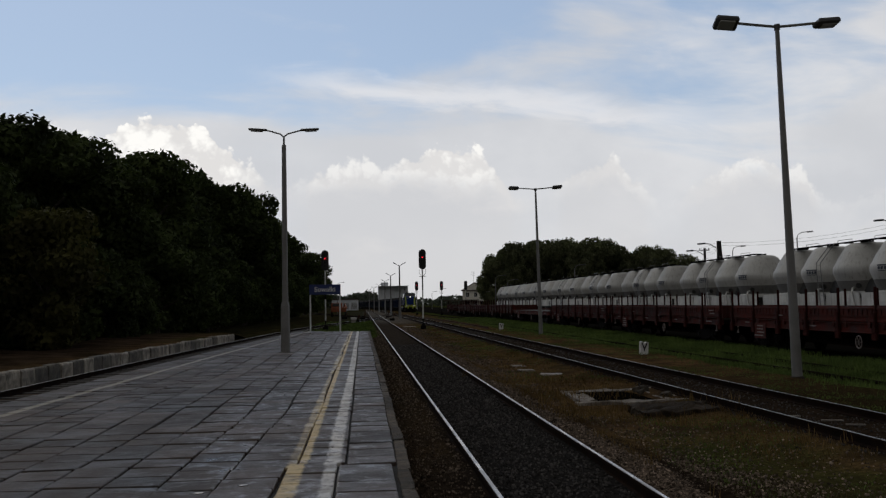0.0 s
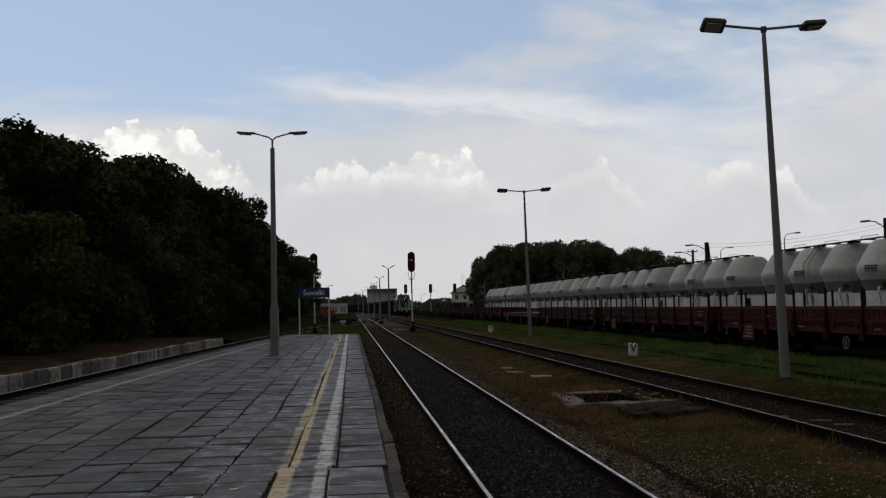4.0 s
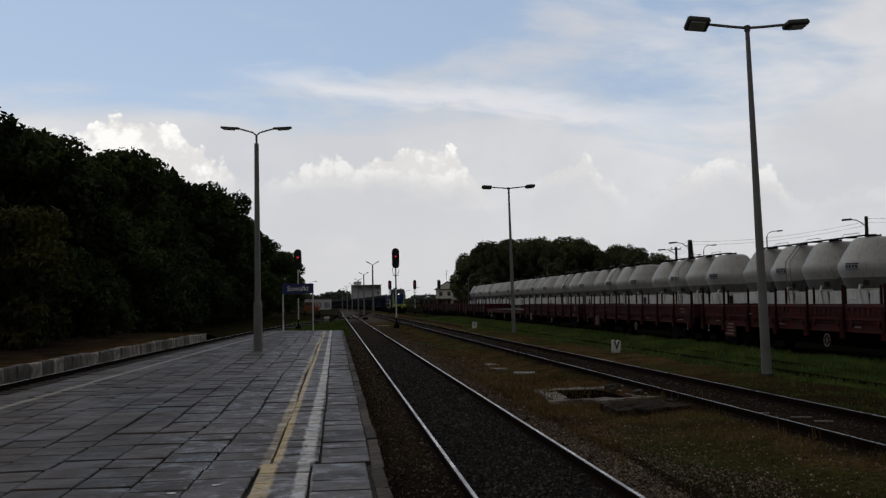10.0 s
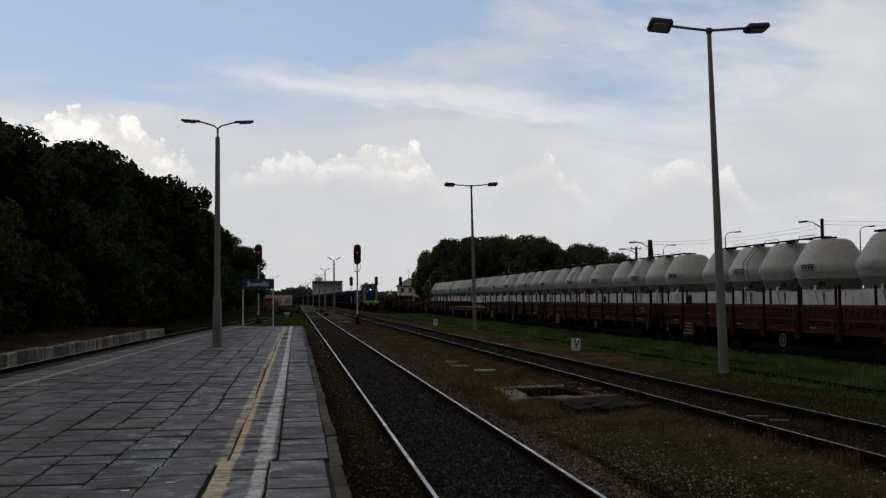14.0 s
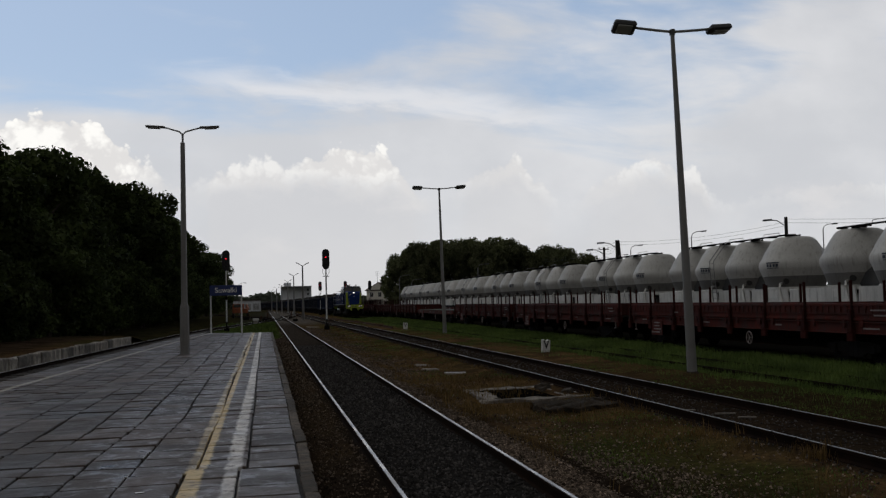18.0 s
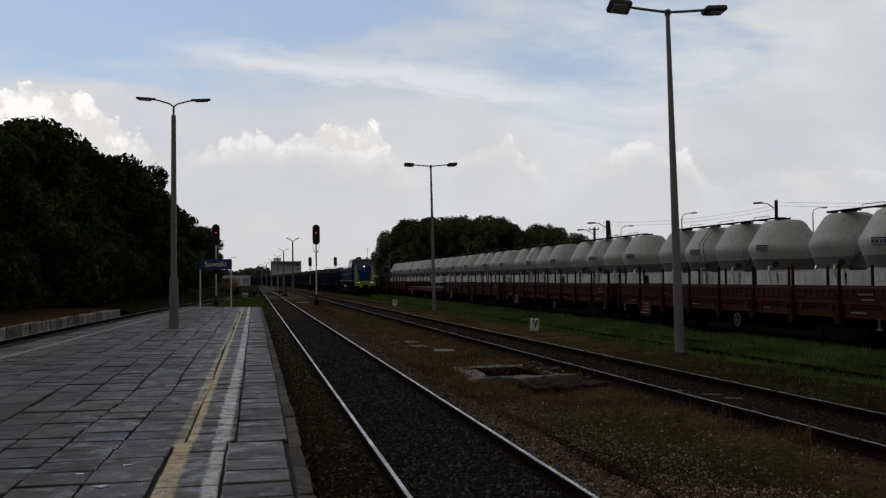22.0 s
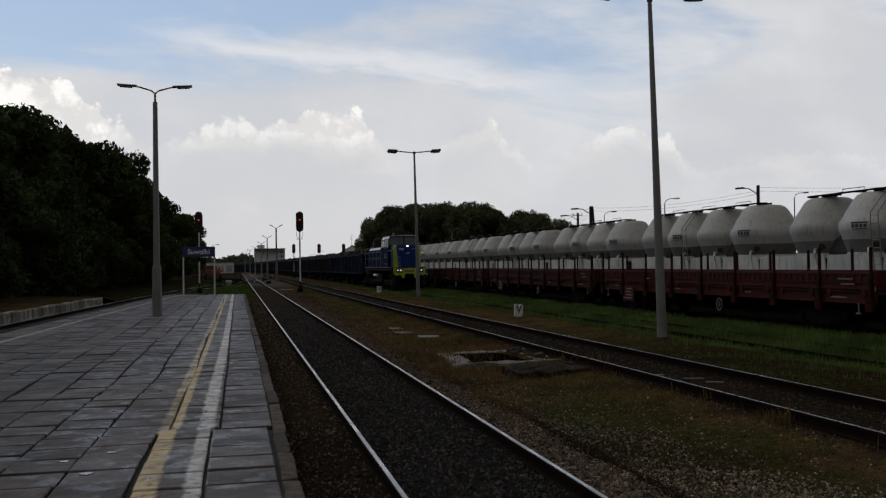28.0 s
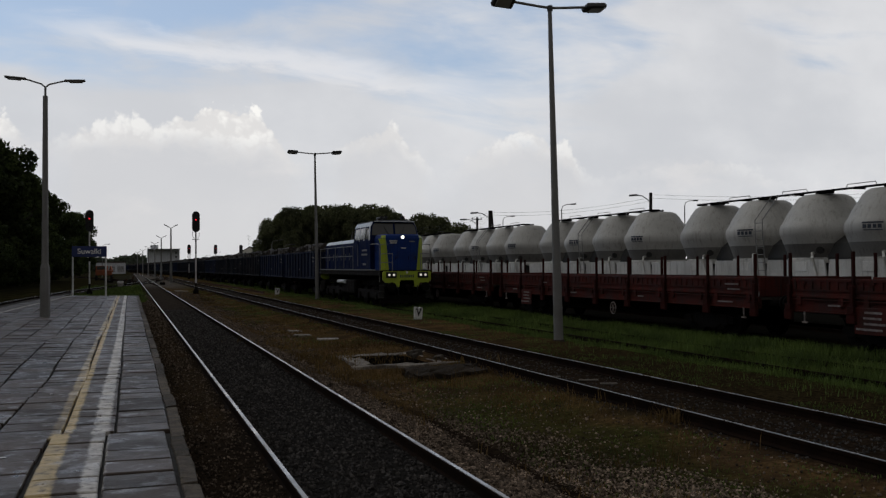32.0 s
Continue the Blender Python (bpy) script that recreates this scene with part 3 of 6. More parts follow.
    for r, s in zip(rings, rings[1:]):
        for i in range(k):
            bm.faces.new((r[i], r[(i + 1) % k], s[(i + 1) % k], s[i]))
    bm.faces.new(rings[0]), bm.faces.new(rings[-1][::-1])


def mesh_of(name, bm, material, smooth=False):
    bmesh.ops.recalc_face_normals(bm, faces=bm.faces)
    me = bpy.data.meshes.new(name)
    bm.to_mesh(me)
    bm.free()
    me.materials.append(material)
    if smooth:
        for p in me.polygons:
            p.use_smooth = True
        me.set_sharp_from_angle(angle=radians(40))
    return me


def part(name, bm, material, parent, label="", m=None, smooth=False):
    """One mesh object under a thing or a part, from a bmesh or from a mesh that is shared."""
    me = bm if isinstance(bm, bpy.types.Mesh) else mesh_of(name, bm, material, smooth)
    ob = new(name, me)
    ob.parent = parent
    if m is not None:
        ob.matrix_basis = m
    return tagged(ob, label)


def thing(name, label, category, group="", m=None, kind=""):
    ob = new(name)
    if m is not None:
        ob.matrix_basis = m
    return tagged(ob, label, category, group, kind)


def single(name, bm, material, label, category, group="", kind="", m=None, smooth=False):
    """A thing that is one mesh."""
    ob = new(name, bm if isinstance(bm, bpy.types.Mesh) else mesh_of(name, bm, material, smooth))
    if m is not None:
        ob.matrix_basis = m
    return tagged(ob, label, category, group, kind)


def cards(name, verts, faces, material):
    me = bpy.data.meshes.new(name)
    me.from_pydata(verts, [], faces)
    me.materials.append(material)
    return me


# ---------------------------------------------------------------- plan of the tracks


def curve_through(rows):
    ys, xs = [r[0] for r in rows], [r[1] for r in rows]
    fine_y = np.arange(ys[0], ys[-1] + 1, 1.0)
    fine_x = np.interp(fine_y, ys, xs)
    for _ in range(60):
        fine_x[1:-1] = (fine_x[:-2] + 2 * fine_x[1:-1] + fine_x[2:]) / 4
    return lambda y: float(np.interp(y, fine_y, fine_x))


def axis_main(y):
    return 2.035


def axis_second(y):
    return 7.43 - 0.0074 * y


# the track on which the freight train comes in
axis_train = curve_through([(-20, 13.3), (80, 13.3), (114, 13.12), (136, 12.7), (158, 11.95), (185, 11.2), (205, 10.88), (240, 10.35), (300, 8.67), (400, 3.16), (520, -8.1), (720, -31.0)])


axis_left = curve_through([(-15, -8.45), (5, -8.15), (22, -7.5), (28, -7.25), (38, -6.85), (55, -5.9), (75, -4.6), (84, -3.8), (100, -1.5), (115, 0.7), (130, 1.85), (150, 2.035), (200, 2.035)])
RED_X, SILO_X = 17.45, 22.05
Z_TRAIN, Z_RED, Z_SILO = -0.25, -0.28, -0.25


def platform_left_edge(y):
    return -6.55 + 0.025 * y + 0.00037 * y * y


def platform_end(x):
    return 55.2 - 0.65 * x


def ground_z(x, y):
    """Height of the ground sheet."""
    z = -0.25
    d1, d2 = abs(x - axis_main(y)), abs(x - axis_second(y))
    z += 0.125 * max(0.0, min(1.0, (1.7 - d1) / 0.6)) * (1 if -60 < y < 400 else 0.0)
    z += 0.10 * max(0.0, min(1.0, (1.8 - d2) / 0.7))
    dl = abs(x - axis_left(min(max(y, -15), 200)))
    if d1 > 1.0:
        z = max(z, -0.25 + 0.08 * max(0.0, min(1.0, (1.8 - dl) / 0.6)))
    z += 0.12 * max(0.0, min(1.0, (x - 8.3) / 0.5)) - 0.24 * max(0.0, min(1.0, (x - 10.7) / 1.4))
    return z + 0.05 * (noise.noise((x * 0.7, y * 0.7, 0.3))) * (1 if d1 > 0.9 and d2 > 0.9 else 0.25)


def make_ground():
    xs = np.unique(np.round(np.concatenate([-np.geomspace(40, 2500, 16), np.arange(-40, 40, 0.5), np.geomspace(40, 2500, 16)]), 2))
    ys = np.unique(np.round(np.concatenate([-np.geomspace(12, 1500, 10), np.arange(-12, 90, 0.6), np.arange(90, 260, 2.0), np.geomspace(260, 4500, 22)]), 2))
    verts = [(x, y, ground_z(x, y)) for y in ys for x in xs]
    w = len(xs)
    faces = [(j * w + i, j * w + i + 1, (j + 1) * w + i + 1, (j + 1) * w + i) for j in range(len(ys) - 1) for i in range(w - 1)]
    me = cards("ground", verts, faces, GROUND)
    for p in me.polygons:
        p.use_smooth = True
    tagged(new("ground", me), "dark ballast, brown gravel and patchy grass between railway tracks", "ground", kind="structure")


make_ground()

RAIL_OUT = [(-0.062, -0.15), (0.062, -0.15), (0.062, -0.138), (0.012, -0.12), (0.01, -0.045), (0.034, -0.036), (0.034, -0.006), (-0.034, -0.006), (-0.034, -0.036), (-0.01, -0.045), (-0.012, -0.12), (-0.062, -0.138)]
HEAD_OUT = [(-0.027, -0.0075), (0.027, -0.0075), (0.024, 0.0), (-0.024, 0.0)]


def track(name, axis, y0, y1, z, head, label, step=2.0, sides=(-1, 1), offset=0.7535, worn=1.0):
    root = thing(name, label, "railway track", kind="structure")
    n = int((y1 - y0) / step)
    for s in sides:
        pts = [(axis(y0 + (y1 - y0) * i / n) + s * offset, y0 + (y1 - y0) * i / n, z) for i in range(n + 1)]
        bm = bmesh.new()
        sweep(bm, RAIL_OUT, pts)
        rail = part("rail", bm, RAIL_RUST, root, "rusty steel rail")
        bm = bmesh.new()
        sweep(bm, [(hx * worn, hz) for hx, hz in HEAD_OUT], pts)
        part("rail_head", bm, head, rail, "bright worn running surface")
    return root


main_track = track("main_track", axis_main, -12, 300, 0.0, RAIL_TOP, "bright-railed track in dark oily ballast beside the platform", 4, worn=0.85)
second_track = track("second_track", axis_second, -12, 300, 0.0, RAIL_TOP_DULL, "dull-railed track in dark ballast between grass strips", 4, worn=0.45)
left_track = track("left_track", axis_left, -12, 165, 0.0, RAIL_TOP_DULL, "rusty curved track between the two platforms", 2, worn=0.6)
train_track = track("train_track", axis_train, -12, 620, Z_TRAIN, RAIL_RUST, "rusty track half sunk in green grass", 4)
axis_yard = curve_through([(104, 2.035), (120, 1.8), (140, 0.2), (165, -3.0), (190, -6.5), (240, -13.0)])
yard_track = track("yard_track", axis_yard, 108, 235, -0.02, RUSTY, "rusty track branching off behind the platform", 2, worn=0.5)
axis_cross = curve_through([(116, 2.035), (130, 2.3), (150, 3.6), (175, 5.4), (190, 5.9), (220, 5.9)])
cross_track = track("crossover_track", axis_cross, 118, 195, -0.02, RUSTY, "rusty crossover between the two middle tracks", 2, worn=0.5)
red_track = track("siding_track", lambda y: RED_X, -12, 260, Z_RED, RAIL_RUST, "rusty siding under the red flat wagons", 8)
silo_track = track("rear_siding_track", lambda y: SILO_X, -12, 260, Z_SILO, RAIL_RUST, "rusty siding under the cement wagons", 8)


def sleepers():
    bm = bmesh.new()
    box(bm, (0, 0, 0), (2.5, 0.24, 0.14), bev=0.02)
    me = mesh_of("sleeper", bm, SLEEPER)
    rnd = random.Random(3)
    for i in range(130):
        y = 2 + i * 0.62
        ang = math.degrees(math.atan2(axis_left(y - 1) - axis_left(y + 1), 2.0))
        part("sleeper", me, None, left_track, m=pose(axis_left(y), y, -0.205 + rnd.uniform(-0.012, 0.008), 0, 0, ang + rnd.uniform(-1, 1)))
    for x, y, l, ang in ((7.39, 14.55, 0.36, 1), (7.48, 14.0, 0.3, -2), (7.05, 15.2, 0.25, 8)):
        bm = bmesh.new()
        box(bm, (0, 0, 0), (l, 0.05, 0.025), bev=0.006)
        single("loose_plank", bm, RIM, "pale weathered plank lying between the rails", "plank", "loose planks", m=pose(x, y, -0.125, 0, 2, ang))
    # a length of rail left lying beside the second track
    bm = bmesh.new()
    bend = curve_through([(66, 9.35), (90, 9.2), (124, 8.2), (164, 6.95), (180, 6.6)])
    pts = [(bend(y), y, 0.02) for y in range(70, 176, 4)]
    sweep(bm, RAIL_OUT, pts)
    single("disused_rail", bm, RUSTY, "rusty disused rail lying beside a track", "rail")


sleepers()

# ---------------------------------------------------------------- platforms


def make_platform():
    root = thing("platform", "wet grey concrete slab platform with worn yellow and white lines", "platform", kind="structure")
    # the filled body under the slabs
    bm = bmesh.new()
    ys = [-8 + 2.0 * i for i in range(33)]
    rows = []
    for y in ys:
        xl = platform_left_edge(max(y, 0)) + 0.06
        xr = 0.34
        yl, yr = (y, y) if y < 55 else (platform_end(xl), platform_end(xr))
        rows.append([bm.verts.new(c) for c in ((xl, yl, -0.3), (xl, yl, 0.262), (xr, yr, 0.262), (xr, yr, -0.3))])
    for a, b in zip(rows, rows[1:]):
        for i in range(4):
            bm.faces.new((a[i], a[(i + 1) % 4], b[(i + 1) % 4], b[i]))
    bm.faces.new(rows[0]), bm.faces.new(rows[-1][::-1])
    part("platform_body", bm, JOINT, root, "dark earth fill in the joints")
    rnd = random.Random(11)
    # slab columns, counted from the main track's edge leftwards; the first rows were relaid a little further left
    def joint_x(k, y):
        relaid = 1.0 if y < 9.4 else 0.0
        if k < 3:
            return (0.33, -0.17, -0.637)[k] - (0.04, 0.07, 0.092)[k] * relaid
        return -1.15 - 0.53 * (k - 3) - 0.1 * max(0.0, min(1.0, (14.0 - y) / 5.0)) * max(0.0, 1 - (k - 3) / 5)

    near, joined_v, joined_f = [], [], []
    shared = {}

    def slab_mesh(w, l):
        key = (round(w, 3), round(l, 3))
        if key not in shared:
            bm = bmesh.new()
            box(bm, (0, 0, -0.03), (w - 0.024, l - 0.02, 0.06), bev=0.009)
            shared[key] = mesh_of("slab", bm, PAVING)
        return shared[key]

    count = 0
    for k in range(14):
        y = -7.0 + rnd.uniform(0, 0.4)
        l = 0.47 if k == 0 else 0.5
        while True:
            x0, x1 = round(joint_x(k + 1, y + l / 2), 2), round(joint_x(k, y + l / 2), 2)
            end = platform_end((x0 + x1) / 2)
            if y + l > end - 0.05:
                break
            yc = y + l / 2
            if x0 < platform_left_edge(max(yc, 0)) + 0.32:
                y += l
                continue
            drift = (0.3 if k < 2 else 1.0) * (0.024 * math.sin(yc * 0.5 + k * 0.4) + 0.012 * math.sin(yc * 1.3 + k * 0.8))
            m = pose((x0 + x1) / 2 + drift + rnd.uniform(-0.003, 0.003), yc + rnd.uniform(-0.004, 0.004), 0.3 + rnd.uniform(-0.008, 0.005), rnd.uniform(-0.9, 0.9), rnd.uniform(-0.9, 0.9), rnd.uniform(-0.5, 0.5))
            if 6.5 < yc < 18.5 and count < 300:
                part("slab", slab_mesh(x1 - x0, l), None, root, m=m)
                count += 1
            else:
                w2, l2, t = (x1 - x0) / 2 - 0.013, l / 2 - 0.01, 0.01
                base = len(joined_v)
                for sx, sy, z in ((w2, l2, -0.05), (w2, l2, -t), (w2 - t, l2 - t, 0.0)):
                    for a, b in ((-1, -1), (1, -1), (1, 1), (-1, 1)):
                        joined_v.append(m @ Vector((a * sx, b * sy, z)))
                for ring in (0, 4):
                    for i in range(4):
                        joined_f.append((base + ring + i, base + ring + (i + 1) % 4, base + ring + 4 + (i + 1) % 4, base + ring + 4 + i))
                joined_f.append((base + 8, base + 9, base + 10, base + 11))
            y += l + (rnd.uniform(-0.01, 0.02))
    rest = new("slab_field", cards("slab_field", joined_v, joined_f, PAVING))
    rest.parent = root
    tagged(rest, "grey concrete slabs further along the platform", kind="stuff")
    # stones along both edges
    kerbs = []
    for k in range(5):
        bm = bmesh.new()
        box(bm, (0, 0, -0.14), (0.12, 0.985, 0.3), bev=0.008)
        bmesh.ops.subdivide_edges(bm, edges=[e for e in bm.edges if e.calc_length() > 0.5], cuts=5, use_grid_fill=True)
        for v in bm.verts:
            p = v.co * 6 + Vector((k * 9.0, 0, 0))
            v.co += Vector((0.016 * noise.noise(p * 1.6), 0.004 * noise.noise(p + Vector((5, 1, 2))), 0.014 * noise.noise(p * 1.5 + Vector((1, 8, 3)))))
        kerbs.append(mesh_of("kerb_stone", bm, KERB))
    for i in range(61):
        y = -5.5 + i
        if y < 55:
            part("kerb_stone", kerbs[rnd.randrange(5)], None, root, m=pose((0.372 if y < 9.4 else 0.385) + rnd.uniform(-0.01, 0.012), y, 0.28 + rnd.uniform(-0.012, 0.006), rnd.uniform(-0.4, 0.4), rnd.uniform(-2, 2), rnd.uniform(-0.6, 0.6)))
    bm = bmesh.new()
    box(bm, (0, 0, -0.14), (0.92, 0.975, 0.3), bev=0.01)
    edge = mesh_of("edge_stone", bm, PAVING)
    for i in range(62):
        y = -3.5 + i
        xe = platform_left_edge(max(y, 0))
        ang = -math.degrees(math.atan(0.025 + 0.00074 * max(y, 0)))
        if y < platform_end(xe) - 0.5:
            part("edge_stone", edge, None, root, m=pose(xe + 0.46, y, 0.278 + rnd.uniform(-0.004, 0.004), 0, rnd.uniform(-1, 1), ang))


make_platform()


WATER = glass("still_water", (0.02, 0.02, 0.022), 0.03)


def puddles():
    """Small shallow puddles left in hollows of the slabs."""
    rnd = random.Random(12)
    for x, y, rx, ry in PUDDLES:
        bm = bmesh.new()
        ring = []
        for k in range(36):
            a = k * math.tau / 36
            r = 0.5 + 0.32 * noise.noise((math.cos(a) * 1.5 + x * 9, math.sin(a) * 1.5, 2.0))
            ring.append((rx * r * math.cos(a), ry * r * math.sin(a)))
        extrude(bm, ring, pose(x, y, 0.297, 0, 0, rnd.uniform(-8, 8)), 0.007)
        single("puddle", bm, WATER, "small shallow rain puddle on a grey slab", "puddle", "rain puddles")


PUDDLES = ((-1.37, 8.08, 0.085, 0.06), (-1.04, 8.37, 0.08, 0.05), (-1.12, 7.56, 0.09, 0.08), (-0.95, 12.4, 0.05, 0.06), (-1.6, 14.2, 0.08, 0.06), (-0.86, 18.6, 0.07, 0.12))
puddles()


def make_left_platform():
    """The disused platform across the curved track: retaining panels and a bank of bare earth."""
    root = thing("disused_platform", "low disused earth platform with stained concrete edge panels", "platform", kind="structure")
    rnd = random.Random(5)
    panels = []
    for k in range(5):
        bm = bmesh.new()
        box(bm, (0, 0, -0.03), (0.14, 0.93 + 0.01 * k, 0.46), bev=0.015)
        box(bm, (-0.1, 0, 0.215), (0.3, 0.93 + 0.012 * k, 0.06), bev=0.015)
        bmesh.ops.subdivide_edges(bm, edges=[e for e in bm.edges if e.calc_length() > 0.25], cuts=3, use_grid_fill=True)
        for v in bm.verts:
            p = v.co * 5 + Vector((k * 7.0, 0, 0))
            v.co += Vector((0.012 * noise.noise(p), 0.006 * noise.noise(p + Vector((3, 1, 2))), 0.012 * noise.noise(p + Vector((1, 6, 3)))))
        panels.append(mesh_of("edge_panel", bm, PANEL))
    for i in range(64):
        y = -6 + i
        ang = math.degrees(math.atan2(axis_left(y - 1) - axis_left(y + 1), 2.0))
        part("edge_panel", panels[rnd.randrange(5)], None, root, m=pose(axis_left(y) - 1.9 + rnd.uniform(-0.03, 0.03), y, -0.015 + rnd.uniform(-0.02, 0.02), 0, rnd.uniform(-2, 2), ang + rnd.uniform(-0.7, 0.7)))
    bm = bmesh.new()
    rows = []
    for i in range(75):
        y = -10 + i
        x0 = axis_left(min(max(y, -12), 60)) - 1.95
        end = max(0.0, (y - 58) / 6)
        row = []
        for k in range(22):
            f = k / 21
            x = x0 - 16 * f ** 1.6
            z = 0.24 + 0.25 * f + 0.06 * noise.noise((x * 0.6, y * 0.5, 1.0)) - 0.55 * end
            row.append(bm.verts.new((x, y, z if k else 0.2 - 0.55 * end)))
        rows.append(row)
    for a, b in zip(rows, rows[1:]):
        for i in range(21):
            bm.faces.new((a[i], b[i], b[i + 1], a[i + 1]))
    part("earth_bank", bm, GROUND, root, "bare brown earth and leaf litter", smooth=True)


make_left_platform()

# ---------------------------------------------------------------- stones and grass


def in_pit(x, y):
    return 4.2 < x < 6.7 and 17.0 < y < 21.5


def scatter_stones(name, label, material, spots, sizes, seed):
    """Many small angular stones as one mesh."""
    rnd = random.Random(seed)
    verts, faces = [], []
    shape = [(0, 0, -1), (0.9, 0, -0.2), (0.28, 0.86, -0.1), (-0.73, 0.53, -0.25), (-0.73, -0.53, 0.0), (0.28, -0.86, -0.2), (0.1, 0.1, 0.75)]
    tri = [(0, 2, 1), (0, 3, 2), (0, 4, 3), (0, 5, 4), (0, 1, 5), (6, 1, 2), (6, 2, 3), (6, 3, 4), (6, 4, 5), (6, 5, 1)]
    for x, y in spots(rnd):
        if in_pit(x, y):
            continue
        r = rnd.uniform(*sizes) * (1.5 if rnd.random() < 0.06 else 1) * (1 + max(0.0, y - 15) / 45)
        z = ground_z(x, y) + r * 0.25
        m = pose(x, y, z, rnd.uniform(0, 360), rnd.uniform(0, 360), rnd.uniform(0, 360))
        b = len(verts)
        sx, sy, sz = r * rnd.uniform(0.7, 1.3), r * rnd.uniform(0.7, 1.3), r * rnd.uniform(0.55, 1.0)
        verts += [m @ Vector((p[0] * sx, p[1] * sy, p[2] * sz)) for p in shape]
        faces += [(b + i, b + j, b + k) for i, j, k in tri]
    tagged(new(name, cards(name, verts, faces, material)), label, "gravel", kind="stuff")


def shoulder(rnd):
    for _ in range(56000):
        y = 5 + 75 * rnd.random() ** 2.4
        wide = 0.6 + 0.3 * noise.noise((y * 0.4, 0, 5))
        x = 2.87 + abs(rnd.gauss(0, wide if rnd.random() < 0.72 else 1.5 if y < 15 else 1.0))
        if abs(x - axis_second(y)) < 1.0 or x > 9.5:
            continue
        yield x, y


def near_gravel(rnd):
    """Loose pebbles over the shoulder where it widens, thinning into the moss."""
    for _ in range(62000):
        y = 5.6 + 9.5 * rnd.random() ** 1.35
        x = 2.88 + 4.2 * rnd.random() ** 1.25
        cover = 1.25 - 0.2 * (x - 2.9) - 0.7 * max(0.0, x - 5.0) - 0.13 * (y - 6.0) + 0.9 * noise.noise((x * 0.7, y * 0.6, 3.0)) - (0.4 if 3.9 < x < 5.6 and y > 8.6 else 0.0)
        if abs(x - axis_second(y)) < 0.95 or rnd.random() > max(0.04, cover):
            continue
        yield x, y


def strip(rnd):
    for _ in range(11000):
        y = 5 + 65 * rnd.random() ** 2.0
        yield rnd.uniform(0.44, 1.24), y


def bed(rnd):
    for _ in range(15000):
        y = 5 + 40 * rnd.random() ** 1.5
        yield rnd.uniform(1.35, 2.72), y


def bed_two(rnd):
    for _ in range(7000):
        y = 8 + 90 * rnd.random() ** 1.7
        yield axis_second(y) + rnd.uniform(-1.05, 1.05), y


scatter_stones("gravel", "brown and grey gravel on the track shoulder", STONE, shoulder, (0.008, 0.025), 21)
scatter_stones("loose_pebbles", "pale and brown pebbles loose on the widened shoulder", STONE, near_gravel, (0.008, 0.021), 25)
scatter_stones("trackside_gravel", "dirty gravel between the platform edge and the rail", STONE, strip, (0.006, 0.02), 22)
scatter_stones("ballast", "dark oily ballast between the rails", STONE_DARK, bed, (0.012, 0.027), 23)
scatter_stones("old_ballast", "dark dirty ballast in the second track", STONE_DARK, bed_two, (0.011, 0.024), 24)


def blades(name, label, material, spots, height, seed, spread=0.06, per=6, wide=0.006):
    """Tufts of bent grass blades as one mesh."""
    rnd = random.Random(seed)
    verts, faces = [], []
    for x, y, f in spots(rnd):
        z = ground_z(x, y) - 0.01
        if in_pit(x, y) and height < 0.15 and rnd.random() < 0.93:
            continue
        for _ in range(per):
            a, h = rnd.uniform(0, math.tau), height * f * rnd.uniform(0.5, 1.25)
            px, py = x + rnd.gauss(0, spread), y + rnd.gauss(0, spread)
            lean = rnd.uniform(0.1, 0.7) * h
            w = wide * rnd.uniform(0.7, 1.4) * (1 + y / 40)
            cx, sx = math.cos(a), math.sin(a)
            b = len(verts)
            verts += [(px - sx * w, py + cx * w, z), (px + sx * w, py - cx * w, z),
                      (px + cx * lean * 0.35 + sx * w * 0.8, py + sx * lean * 0.35 - cx * w * 0.8, z + h * 0.6),
                      (px + cx * lean * 0.35 - sx * w * 0.8, py + sx * lean * 0.35 + cx * w * 0.8, z + h * 0.6),
                      (px + cx * lean, py + sx * lean, z + h)]
            faces += [(b, b + 1, b + 2, b + 3), (b + 3, b + 2, b + 4)]
    tagged(new(name, cards(name, verts, faces, material)), label, "grass", kind="stuff")


def verge(rnd):
    """Tall grass over the sunk track in front of the red wagons."""
    for _ in range(23000):
        y = 8 + 120 * rnd.random() ** 1.5
        x = rnd.uniform(9.6, 16.6)
        d = abs(x - 12.3)
        f = 0.45 + 0.55 * min(1.0, max(0.0, (x - 11.5) / 2.5))
        if rnd.random() < (11.9 - x) / 1.6 + 0.9 * noise.noise((x * 0.4, y * 0.15, 9.0)) and rnd.random() < 0.92:
            continue
        if abs(x - 12.2) < 0.14 or 12.9 < x < 13.6 and rnd.random() < 0.3:
            f *= 0.35
        if noise.noise((x * 0.5, y * 0.3, 4.0)) < -0.25:
            f *= 0.5
        yield x, y, f


def dry(rnd):
    for _ in range(6200):
        y = 7 + 75 * rnd.random() ** 1.6
        x = rnd.uniform(3.3, 6.6)
        if y < 9.5 and rnd.random() < 0.75:
            continue
        edge = max(0.0, 1 - abs(x - 3.7) / 0.7) * 0.25 + (0.3 if 15.5 < y < 26 else 0.0) - (0.35 if 4.1 < x and y < 15 else 0.0)
        if noise.noise((x * 0.6, y * 0.35, 7.0)) + edge < 0.05:
            continue
        yield x, y, rnd.uniform(0.3, 1.0)


def mixed(rnd):
    for _ in range(9500):
        y = 7 + 80 * rnd.random() ** 1.7
        x = rnd.uniform(3.7, 6.4) if rnd.random() < 0.7 else rnd.uniform(8.3, 10.2)
        if x < 7 and y < 9.0 and rnd.random() < 0.7:
            continue
